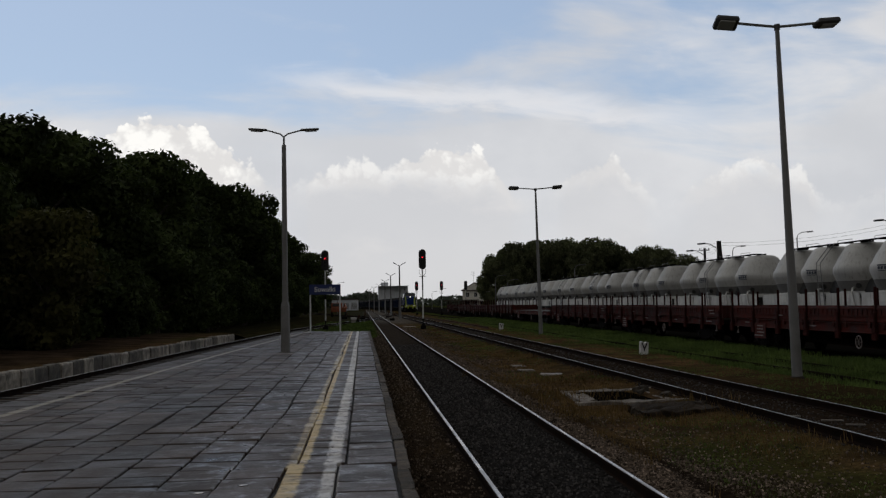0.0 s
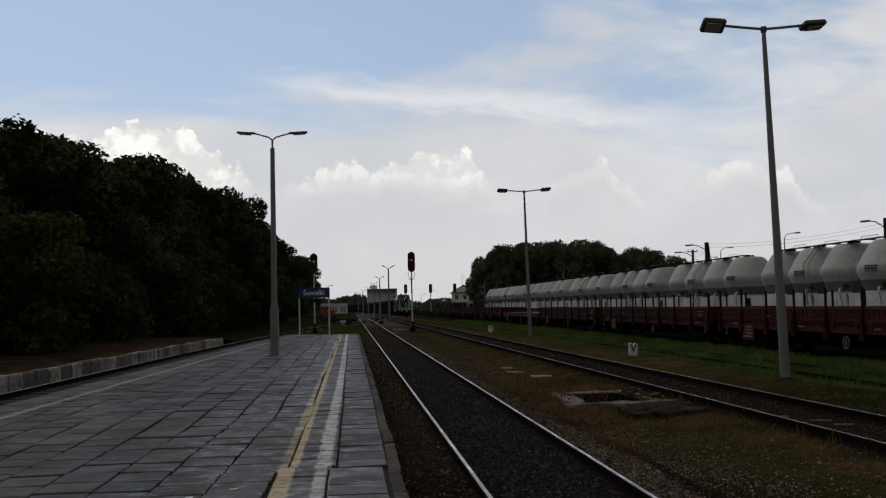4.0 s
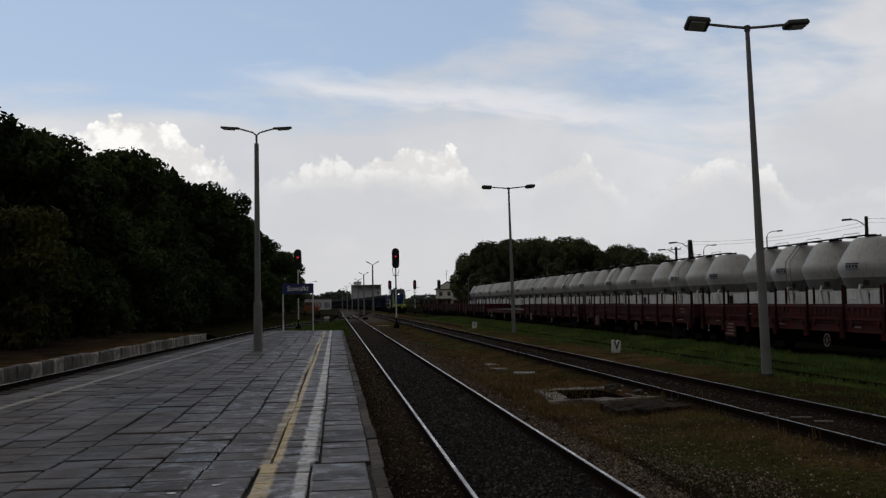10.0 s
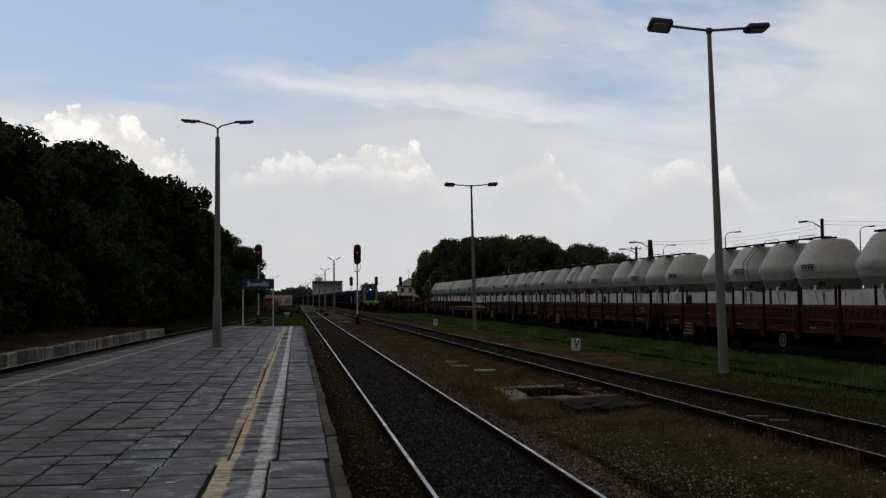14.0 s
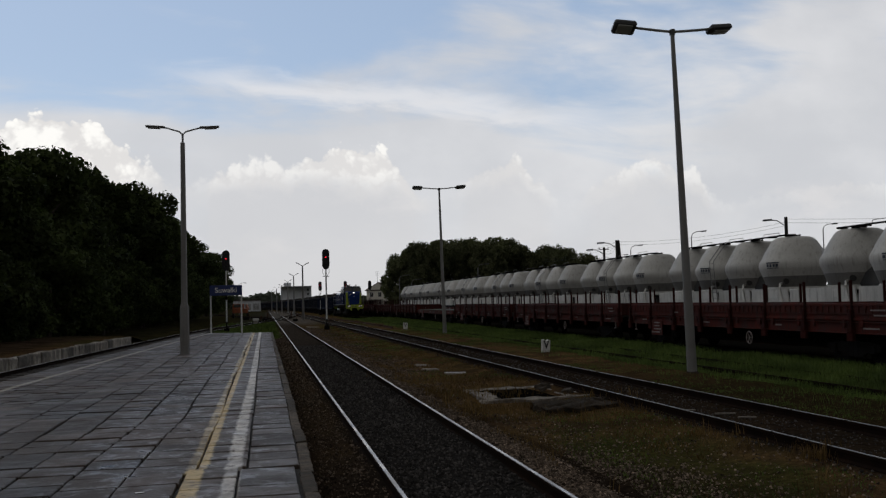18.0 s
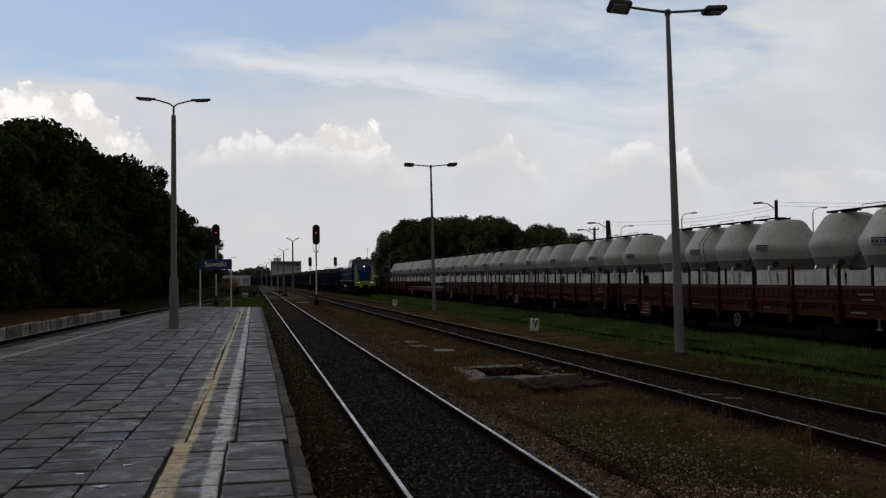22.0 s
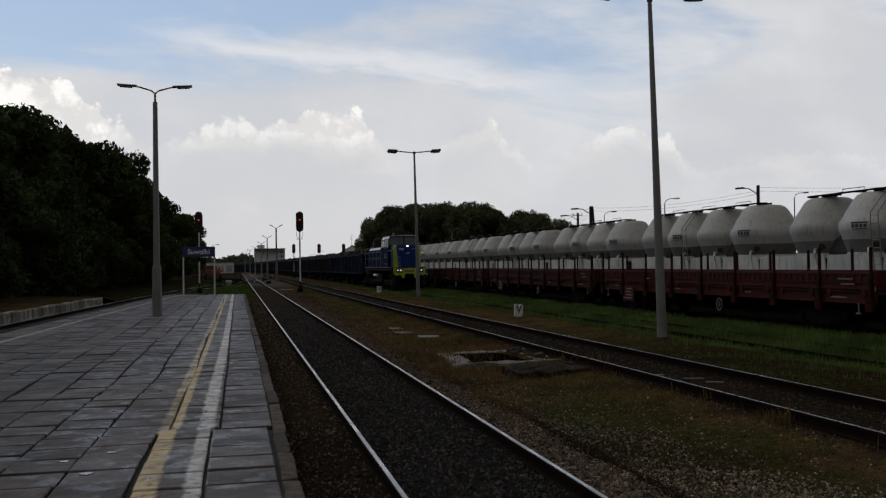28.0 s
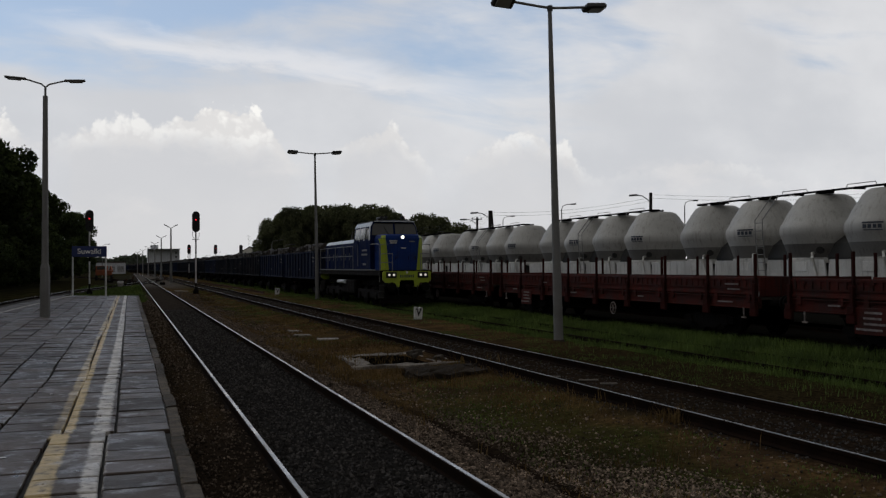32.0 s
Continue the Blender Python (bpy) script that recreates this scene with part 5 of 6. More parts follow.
    box(bm, (-1.38, 6.4, 0.78), (0.03, 1.1, 0.62), bev=0.01)
    plate = part("data_plate", bm, WAGON_RED, root)
    bm = bmesh.new()
    rnd = random.Random(4)
    for k in range(4):
        box(bm, (-1.398, 6.4 + rnd.uniform(-0.1, 0.1), 0.98 - 0.13 * k), (0.006, rnd.uniform(0.5, 0.9), 0.05))
    part("stencil", bm, STENCIL, plate, "worn white stencil marks")
    for y, w, z in ((-8.3, 0.8, 1.42), (-8.2, 0.9, 1.56), (-7.9, 1.0, 1.06), (-3.2, 0.5, 1.08), (1.8, 0.7, 1.08), (4.4, 0.5, 1.42), (7.6, 0.6, 1.1)):
        bm = bmesh.new()
        box(bm, (-1.405 if z < 1.2 else -1.40, y, z), (0.006, w * 0.7, 0.04))
        part("stencil", bm, STENCIL, root, "worn white stencil marks")
    for y in (-8.7, 8.7):
        bm = bmesh.new()
        tube(bm, (-1.36, y, 0.92), (-1.36, y, 0.66), 0.03, 0.022, 6)
        box(bm, (-1.36, y, 0.65), (0.05, 0.18, 0.045))
        part("rope_hook", bm, STENCIL, root)
    return root


flat = flat_wagon("red stake wagon with low ribbed side boards, standing empty")
RED_PITCH, RED_GAP = 19.9, 21.0
flat.matrix_basis = pose(RED_X, RED_GAP + RED_PITCH / 2, Z_RED)
for k in (-2, -1, 1, 2, 4, 5, 6, 7):
    copy_thing(flat, pose(RED_X, RED_GAP + RED_PITCH * (k + 0.5), Z_RED))
low = flat_wagon("red flat wagon with its side boards removed", False)
low.matrix_basis = pose(RED_X, RED_GAP + RED_PITCH * 3.5, Z_RED)


def silo_wagon(label):
    """A four-silo cement wagon; the first silo's axis is the origin's y."""
    root = thing("cement_wagon", label, "tank wagon", "row of cement wagons")
    gap = 3.05
    y0, y1 = -2.2, 3 * gap + 2.2
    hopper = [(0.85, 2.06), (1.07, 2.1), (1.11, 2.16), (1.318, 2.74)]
    prof = [(1.31, 2.72), (1.322, 2.75), (1.38, 2.9), (1.43, 3.03), (1.45, 3.1), (1.45, 3.24), (1.43, 3.34), (1.34, 3.46), (1.22, 3.72), (0.92, 4.19), (0.82, 4.3), (0.66, 4.38), (0.2, 4.42)]
    bm = bmesh.new()
    lathe(bm, prof, 32)
    silo_me = mesh_of("silo", bm, SILO_GREY, True)
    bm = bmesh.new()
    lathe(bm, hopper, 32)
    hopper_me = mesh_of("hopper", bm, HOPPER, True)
    bm = bmesh.new()
    lathe(bm, [(0.26, 4.38), (0.26, 4.45), (0.2, 4.48)], 16)
    for k in range(4):
        a = k * math.tau / 4 + 0.5
        box(bm, (0.27 * math.cos(a), 0.27 * math.sin(a), 4.46), (0.06, 0.06, 0.07))
    lid_me = mesh_of("lid", bm, STEEL_DARK)
    bm = bmesh.new()
    tube(bm, (-0.85, -0.78, 2.56), (-0.95, -0.85, 2.52), 0.13, 0.12, 14)
    hatch_me = mesh_of("inspection_hatch", bm, DULL_STEEL)
    bm = bmesh.new()
    lathe(bm, [(1.02, 2.1), (1.2, 2.12), (1.2, 2.28), (1.1, 2.3)], 24)
    collar_me = mesh_of("collar", bm, SILO_PANEL)
    bm = bmesh.new()
    bent(bm, [(-0.95, -0.6, 2.44), (-1.14, -0.72, 2.42), (-1.26, -0.86, 2.26), (-1.33, -1.12, 1.6)], 0.05, 8)
    pipe_me = mesh_of("pipe", bm, SILO_PANEL, True)
    bm = bmesh.new()
    box(bm, (0, 0, 1.82), (0.09, 0.1, 0.7))
    leg_me = mesh_of("cradle_leg", bm, STEEL_DARK)
    bm = bmesh.new()
    # maker's panel as plain stripes, wrapped on the silo's belly
    for z, h, a0, a1 in ((3.30, 0.05, 188, 214), (3.19, 0.12, 189, 194), (3.19, 0.12, 195.5, 200), (3.19, 0.12, 202, 206), (3.19, 0.12, 207.5, 212), (3.08, 0.03, 190, 213)):
        k = 5
        lo = [bm.verts.new((1.458 * math.cos(radians(a0 + (a1 - a0) * i / k)), 1.458 * math.sin(radians(a0 + (a1 - a0) * i / k)), z - h / 2)) for i in range(k + 1)]
        hi = [bm.verts.new((1.458 * math.cos(radians(a0 + (a1 - a0) * i / k)), 1.458 * math.sin(radians(a0 + (a1 - a0) * i / k)), z + h / 2)) for i in range(k + 1)]
        for i in range(k):
            bm.faces.new((lo[i], lo[i + 1], hi[i + 1], hi[i]))
    logo_me = mesh_of("logo_panel", bm, LOGO_BLUE)
    for k in range(4):
        silo = part("silo", silo_me, None, root, m=pose(0, k * gap, 0))
        part("lid", lid_me, None, silo)
        part("hopper", hopper_me, None, silo, "streaked lower cone, its underside shade put into the grey")
        part("pipe", pipe_me, None, silo)
        part("inspection_hatch", hatch_me, None, silo)
        part("collar", collar_me, None, silo, "pale seating ring")
        for sx in (-1.0, 1.0):
            for sy in (-0.95, 0.95):
                part("cradle_leg", leg_me, None, silo, m=pose(sx, sy, 0))
        if k % 2 == 0:
            part("logo_panel", logo_me, None, silo, "faded blue logo bars")
    for s in (-1, 1):
        for k in range(4):
            bm = bmesh.new()
            y = k * gap
            h = gap / 2
            extrude(bm, [(-h + 0.03, 1.55), (h - 0.03, 1.55), (h - 0.1, 2.22), (-h + 0.14, 2.22)], pose(s * 1.22 - 0.025, y, 0, 90, 0, 90), 0.05)
            box(bm, (s * 1.25, y - 0.3, 2.0), (0.02, 0.6, 0.3), bev=0.006)
            part("side_panel", bm, SILO_PANEL, root, "pale grey side panel")
        for ye in (-1.86, 3 * gap + 1.86):
            bm = bmesh.new()
            box(bm, (s * 1.2, ye, 1.88), (0.05, 0.66, 0.62), bev=0.02)
            part("end_panel", bm, SILO_PANEL, root, "pale grey end panel")
        bm = bmesh.new()
        box(bm, (s * 1.2, (y0 + y1) / 2, 1.15), (0.12, y1 - y0, 0.3), bev=0.015)
        part("solebar", bm, WAGON_RED, root)
    bm = bmesh.new()
    box(bm, (0, (y0 + y1) / 2, 1.42), (2.3, y1 - y0, 0.12))
    # deep lower box added to block the bright ground seen beneath
    box(bm, (0, (y0 + y1) / 2, 0.85), (1.5, y1 - y0 - 0.3, 0.8))
    part("frame", bm, STEEL_DARK, root)
    # dark body added between the cones so their gaps read as shaded
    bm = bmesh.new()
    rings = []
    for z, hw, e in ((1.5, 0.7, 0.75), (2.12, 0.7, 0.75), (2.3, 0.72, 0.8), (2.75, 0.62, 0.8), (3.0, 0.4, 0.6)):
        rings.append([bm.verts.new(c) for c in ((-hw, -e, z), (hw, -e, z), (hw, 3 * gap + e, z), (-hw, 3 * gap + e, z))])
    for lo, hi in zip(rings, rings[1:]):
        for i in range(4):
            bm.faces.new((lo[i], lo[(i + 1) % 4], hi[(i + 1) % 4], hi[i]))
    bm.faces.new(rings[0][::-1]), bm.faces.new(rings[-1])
    part("hull", bm, DULL_STEEL, root, "dark body added between the silos for the gaps' shade")
    # roof walkway with side rails
    bm = bmesh.new()
    box(bm, (-0.4, 1.5 * gap, 4.475), (0.42, 3 * gap + 1.0, 0.025))
    for k in range(8):
        box(bm, (-0.4, -0.4 + k * 1.43, 4.44), (0.46, 0.05, 0.06))
    part("walkway", bm, STEEL_DARK, root, "dark roof walkway")
    for y in (0.55, 1 * gap + 0.6, 2 * gap + 0.6):
        bm = bmesh.new()
        bent(bm, [(-0.62, y - 0.5, 4.46), (-0.62, y - 0.45, 4.58), (-0.62, y + 0.75, 4.58), (-0.62, y + 0.8, 4.46)], 0.013)
        part("grab_rail", bm, RAILING, root)
    for s, y in ((-1, 1.5 * gap),):
        bm = bmesh.new()
        for d in (-0.2, 0.2):
            bent(bm, [(-1.36, y + d, 1.5), (-1.5, y + d, 3.2), (-1.5, y + d, 3.6), (-0.8, y + d, 4.46)], 0.02)
        for k in range(8):
            f = k / 7
            tube(bm, (-1.38 - 0.12 * f, y - 0.2, 1.6 + 1.9 * f), (-1.38 - 0.12 * f, y + 0.2, 1.6 + 1.9 * f), 0.013, 0.013, 6)
        part("ladder", bm, RAILING, root)
    for y in (0.0, 3 * gap):
        bogie(root, y)
    buffers(root, ((y0, 0), (y1, 180)))
    return root


silo = silo_wagon("grey four-silo cement wagon with a rooftop walkway")
for k in range(-2, 8):
    m = pose(SILO_X, 36.6 + 14.1 * k + (0.45 if k < 0 else 0.0), Z_SILO)
    if k == -2:
        silo.matrix_basis = m
    else:
        copy_thing(silo, m)


def plate(bm, corners, out):
    """A thin plate over four or more corners, standing off by the vector out."""
    out = Vector(out)
    lo, hi = [bm.verts.new(Vector(p) + out * 0.3) for p in corners], [bm.verts.new(Vector(p) + out) for p in corners]
    k = len(lo)
    for i in range(k):
        bm.faces.new((lo[i], lo[(i + 1) % k], hi[(i + 1) % k], hi[i]))
    bm.faces.new(lo[::-1]), bm.faces.new(hi)


def stacked(bm, layers):
    """A body of stacked outlines, each a list of points of one count."""
    rings = [[bm.verts.new(p) for p in layer] for layer in layers]
    k = len(rings[0])
    for lo, hi in zip(rings, rings[1:]):
        for i in range(k):
            bm.faces.new((lo[i], lo[(i + 1) % k], hi[(i + 1) % k], hi[i]))
    bm.faces.new(rings[0][::-1]), bm.faces.new(rings[-1])


def louvre_mesh():
    bm = bmesh.new()
    box(bm, (0, 0, 0), (0.03, 0.8, 0.035), bev=0.006)
    return mesh_of("louvre", bm, LOCO_NAVY)


LOUVRE = louvre_mesh()


def locomotive():
    """A diesel shunter with its cab towards the front; the buffer beam is at y 0, the body runs along +y, rail level is z 0."""
    root = thing("diesel_locomotive", "blue diesel locomotive with lime-yellow bands and lit headlights", "locomotive")
    L = 16.2
    # under frame and deck
    bm = bmesh.new()
    box(bm, (0, L / 2 + 0.1, 1.74), (2.72, L - 0.2, 0.28), bev=0.02)
    box(bm, (0, L / 2, 1.35), (1.6, L - 1, 0.55))
    part("underframe", bm, STEEL_DARK, root)
    for s in (-1, 1):
        bm = bmesh.new()
        box(bm, (s * 1.37, L / 2 + 0.4, 1.9), (0.03, L - 1.4, 0.055))
        part("deck_edge", bm, RAILING, root, "pale walkway edge strip")
    # lime buffer beam with a gap for the coupling, at either end
    for y, turn in ((0.0, 0), (L, 180)):
        bm = bmesh.new()
        outline = [(-1.12, 1.25), (-0.66, 1.25), (-0.61, 1.03), (-0.41, 1.03), (-0.37, 1.34), (-0.33, 1.38), (0.33, 1.38), (0.37, 1.34), (0.41, 1.03), (0.61, 1.03), (0.66, 1.25), (1.12, 1.25), (1.27, 1.4), (1.27, 1.78), (1.2, 1.83), (-1.2, 1.83), (-1.27, 1.78), (-1.27, 1.4)]
        extrude(bm, outline, pose(0, 0.1, 0, 90, 0, 0), 0.1)
        beam = part("buffer_beam", bm, LOCO_LIME, root, "lime-yellow buffer beam", m=pose(0, y, 0, 0, 0, turn))
        bm = bmesh.new()
        for k, w in enumerate((0.08, 0.07, 0.08, 0.08, 0.1, 0.08, 0.08)):
            box(bm, (-0.33 + k * 0.11, -0.006, 1.58), (w * 0.75, 0.012, 0.14))
        part("number_panel", bm, LOGO_BLUE, beam)
        for s in (-1, 1):
            bm = bmesh.new()
            box(bm, (s * 0.83, -0.03, 1.65), (0.55, 0.1, 0.3), bev=0.03)
            part("lamp_box", bm, BLACK, beam, "black twin headlight box")
            for d in (-0.12, 0.12):
                bm = bmesh.new()
                tube(bm, (s * 0.83 + d, -0.08, 1.65), (s * 0.83 + d, -0.092, 1.65), 0.085, 0.08, 14)
                ring = part("lamp_rim", bm, RAILING, beam)
                bm = bmesh.new()
                tube(bm, (s * 0.83 + d, -0.093, 1.65), (s * 0.83 + d, -0.1, 1.65), 0.06, 0.055, 14)
                part("lamp", bm, (DIM_LIGHT if turn == 0 else LENS_OFF), ring, "lit headlight" if turn == 0 else "")
            # slanted grey step plates beside the plough
            bm = bmesh.new()
            extrude(bm, [(s * 1.08, 1.2), (s * 1.3, 1.2), (s * 1.42, 0.45), (s * 1.12, 0.45)][:: s], pose(0, 0.42, 0, 90, 0, 0), 0.04)
            for k in range(3):
                box(bm, (s * 1.24, 0.3, 0.5 + 0.3 * k), (0.26, 0.24, 0.03))
            part("step_plate", bm, DULL_STEEL, beam, "worn grey step plates")
            bm = bmesh.new()
            tube(bm, (s * 0.875, 0.05, 1.06), (s * 0.875, -0.3, 1.06), 0.1, 0.1, 10)
            tube(bm, (s * 0.875, -0.3, 1.06), (s * 0.875, -0.35, 1.06), 0.22, 0.22, 16)
            part("buffer", bm, STEEL_DARK, beam)
            bm = bmesh.new()
            bent(bm, [(s * 0.55, -0.02, 1.1), (s * 0.5, -0.16, 0.9), (s * 0.46, -0.1, 0.62)], 0.025)
            part("brake_hose", bm, BLACK, beam)
        bm = bmesh.new()
        extrude(bm, [(-1.3, 0.2), (1.3, 0.2), (1.2, 0.6), (-1.2, 0.6)], pose(0, 0.5, 0, 90, 0, 0), 0.05)
        part("snow_plough", bm, STEEL_DARK, beam)
        bm = bmesh.new()
        box(bm, (0, -0.14, 1.05), (0.16, 0.5, 0.22), bev=0.05)
        tube(bm, (0, -0.3, 1.05), (0, -0.34, 0.75), 0.04, 0.05, 8)
        part("coupler", bm, STEEL_DARK, beam)
        bm = bmesh.new()
        tube(bm, (0, -0.005, 1.77), (0, -0.04, 1.77), 0.06, 0.055, 12)
        part("marker_lamp", bm, WHITE, beam, "small white marker lamp")
    # short front hood with chamfered corners
    def hood_ring(z, inset):
        w, c = 1.1 - inset, 0.9 - inset
        return [(-w, 2.35, z), (-w, 1.02 + inset, z), (-c, 0.8 + inset, z), (c, 0.8 + inset, z), (w, 1.02 + inset, z), (w, 2.35, z)]

    bm = bmesh.new()
    stacked(bm, [hood_ring(1.85, 0.0), hood_ring(3.52, 0.0), hood_ring(3.66, 0.05), hood_ring(3.74, 0.16)])
    hood = part("front_hood", bm, LOCO_BLUE, root, "bright blue front hood")
    for s in (-1, 1):
        bm = bmesh.new()
        plate(bm, [(s * 0.90, 0.8, 1.87), (s * 1.1, 1.02, 1.87), (s * 1.1, 1.02, 3.52), (s * 0.90, 0.8, 3.52)], (s * 0.014, -0.014, 0))
        plate(bm, [(s * 0.90, 0.8, 1.87), (s * 0.74, 0.8, 1.87), (s * 0.87, 0.8, 3.3), (s * 0.90, 0.8, 3.45)], (0, -0.02, 0))
        plate(bm, [(s * 0.89, 0.82, 3.54), (s * 1.08, 1.03, 3.54), (s * 1.05, 1.08, 3.66), (s * 0.87, 0.87, 3.66)], (s * 0.016, -0.014, 0.01))
        plate(bm, [(s * 1.1, 1.03, 3.2), (s * 1.1, 1.36, 3.44), (s * 1.1, 1.62, 3.5), (s * 1.1, 1.03, 3.52)], (s * 0.02, 0, 0))
        part("lime_band", bm, LOCO_LIME, hood, "lime-yellow band round the hood corner")
    for c, w in ((0.04, 0.66), (-0.5, 0.3), (0.56, 0.3)):
        bm = bmesh.new()
        box(bm, (c, 0.79, 2.62), (w, 0.024, 1.46), bev=0.01)
        door = part("hood_door", bm, LOCO_BLUE, hood)
        bm = bmesh.new()
        box(bm, (c + w * 0.4, 0.77, 2.5), (0.025, 0.03, 0.16), bev=0.006)
        part("latch", bm, STEEL_DARK, door)
    bm = bmesh.new()
    tube(bm, (0.0, 0.82, 3.58), (0.0, 0.74, 3.58), 0.13, 0.12, 16)
    part("lamp_ring", bm, LOCO_BLUE, hood)
    bm = bmesh.new()
    tube(bm, (0.0, 0.74, 3.58), (0.0, 0.725, 3.58), 0.085, 0.08, 16)
    part("top_headlight", bm, HEADLIGHT, hood, "lit top headlight")
    for x, z, w in ((-0.5, 3.38, 0.42), (-0.5, 3.28, 0.36), (0.04, 3.02, 0.26), (0.5, 3.36, 0.3)):
        bm = bmesh.new()
        box(bm, (x, 0.774, z), (w, 0.008, 0.05))
        part("lettering_bar", bm, WHITE if x < 0.3 else RAILING, hood)
    # cab
    bm = bmesh.new()
    stacked(bm, [[(-1.34, y, z) if k == 0 else (1.34, y, z) for k, y in ((0, 6.2), (0, 2.3), (1, 2.3), (1, 6.2))] for z in (1.85, 3.48)])
    stacked(bm, [[(sx * w, y, z) for sx, y in ((-1, 6.2), (-1, y0), (1, y0), (1, 6.2))] for w, y0, z in ((1.33, 2.31, 3.48), (1.24, 2.5, 4.2), (1.1, 2.56, 4.44))])
    cab = part("cab", bm, LOCO_NAVY, root, "dark blue driver's cab")
    bm = bmesh.new()
    stacked(bm, [[(sx * w, y, z) for sx, y in ((-1, 6.3), (-1, y0), (1, y0), (1, 6.3))] for w, y0, z in ((1.14, 2.36, 4.44), (1.12, 2.36, 4.49), (0.8, 2.6, 4.55))])
    part("cab_roof", bm, BLACK, cab, "dark cab roof with a thin visor")
    bm = bmesh.new()
    box(bm, (0, 2.35, 4.455), (2.2, 0.03, 0.04), bev=0.008)
    part("roof_edge", bm, LOCO_ROOF, cab, "pale front roof edge")
    for s in (-1, 1):
        bm = bmesh.new()
        plate(bm, [(s * 0.05, 2.37, 3.72), (s * 1.24, 2.37, 3.72), (s * 1.16, 2.505, 4.22), (s * 1.03, 2.545, 4.38), (s * 0.05, 2.545, 4.38)], (0, -0.02, 0.006))
        w = part("windscreen", bm, CAB_GLASS, cab, "dark front window")
        bm = bmesh.new()
        tube(bm, (s * 0.3, 2.33, 3.76), (s * 0.55, 2.4, 4.15), 0.012, 0.012, 6)
        part("wiper", bm, BLACK, w)
        # roof shoulder over the side windows; its pale colour stands in for reflected sky
        bm = bmesh.new()
        plate(bm, [(s * 1.235, 2.5, 4.2), (s * 1.1, 2.56, 4.44), (s * 1.1, 6.2, 4.44), (s * 1.235, 6.2, 4.2)], (s * 0.02, 0, 0.012))
        part("roof_shoulder", bm, LOCO_ROOF, cab, "roof shoulder coloured pale blue-grey as reflected sky")

        def slope(y, z):
            f = (z - 3.48) / 0.72
            return (s * (1.33 - 0.09 * f), y + 0.19 * f * max(0.0, 1 - (y - 2.31) / 2.0), z)

        for y0, y1 in ((2.62, 3.6), (3.76, 4.7), (4.86, 5.9)):
            bm = bmesh.new()
            plate(bm, [slope(y0, 3.54), slope(y1, 3.54), slope(y1, 4.14), slope(y0, 4.14)], (s * 0.02, 0, 0.003))
            part("side_window", bm, CAB_GLASS, cab, "dark cab side window")
        for y0, wide in ((2.36, 0.24), (3.61, 0.13), (4.71, 0.13)):
            bm = bmesh.new()
            plate(bm, [slope(y0, 3.45), slope(y0 + wide, 3.45), slope(y0 + wide, 4.2), slope(y0, 4.2)], (s * 0.026, -0.004, 0.003))
            part("pillar", bm, LOCO_ROOF, cab, "pale window pillar")
        bm = bmesh.new()
        box(bm, (s * 1.352, 5.4, 2.75), (0.03, 0.75, 1.5), bev=0.01)
        door = part("cab_door", bm, LOCO_NAVY, cab)
        bm = bmesh.new()
        tube(bm, (s * 1.4, 4.9, 2.1), (s * 1.4, 4.9, 3.3), 0.016, 0.016, 6)
        part("grab_rail", bm, RAILING, door)
        for z, w in ((2.95, 1.1), (2.72, 1.3), (2.2, 0.7)):
            bm = bmesh.new()
            box(bm, (s * 1.345, 3.6, z), (0.012, w, 0.1))
            part("lettering_bar", bm, RAILING, cab)
    for x, y in ((-0.62, 2.9), (-0.4, 2.8), (0.55, 2.9)):
        bm = bmesh.new()
        tube(bm, (x, y, 4.53), (x, y, 4.64), 0.03, 0.03, 6)
        tube(bm, (x, y + 0.15, 4.66), (x, y - 0.25, 4.68), 0.05, 0.09, 10)
        part("horn", bm, BLACK, root)
    bm = bmesh.new()
    box(bm, (-0.5, 3.4, 4.62), (0.4, 0.6, 0.2), bev=0.05)
    tube(bm, (-0.2, 3.5, 4.55), (-0.2, 3.5, 4.95), 0.012, 0.012, 5)
    part("roof_unit", bm, BLACK, root)
    # long rear hood
    bm = bmesh.new()
    outline = [(-1.0, 1.85), (1.0, 1.85), (1.0, 3.42), (0.84, 3.64), (0.5, 3.7), (-0.5, 3.7), (-0.84, 3.64), (-1.0, 3.42)]
    extrude(bm, outline, pose(0, 15.9, 0, 90, 0, 0), 9.7)
    long_hood = part("long_hood", bm, LOCO_NAVY, root, "dark blue engine hood")
    for s in (-1, 1):
        # pale strip paints the sky's gleam along the hood shoulder
        bm = bmesh.new()
        plate(bm, [(s * 0.985, 6.75, 3.44), (s * 0.985, 15.65, 3.44), (s * 0.84, 15.65, 3.64), (s * 0.84, 6.75, 3.64)], (s * 0.02, 0, 0.016))
        part("roof_strip", bm, LOCO_ROOF, long_hood, "hood shoulder strip coloured pale as reflected sky")
        for k in range(8):
            bm = bmesh.new()
            yc = 6.9 + k * 1.17
            box(bm, (s * 1.01, yc, 2.62), (0.03, 1.06, 1.4), bev=0.01)
            door = part("hood_door", bm, LOCO_NAVY, long_hood)
            for j in range(6 if k % 3 != 1 else 0):
                part("louvre", LOUVRE, None, door, m=pose(s * 1.03, yc, 2.75 + 0.1 * j, 0, s * 25, 0))
            bm = bmesh.new()
            tube(bm, (s * 1.05, yc + 0.42, 2.45), (s * 1.05, yc + 0.42, 2.85), 0.014, 0.014, 6)
            part("handle", bm, RAILING, door)
    bm = bmesh.new()
    tube(bm, (0, 8.5, 3.5), (0, 8.5, 3.75), 0.22, 0.2, 14)
    part("exhaust", bm, BLACK, root)
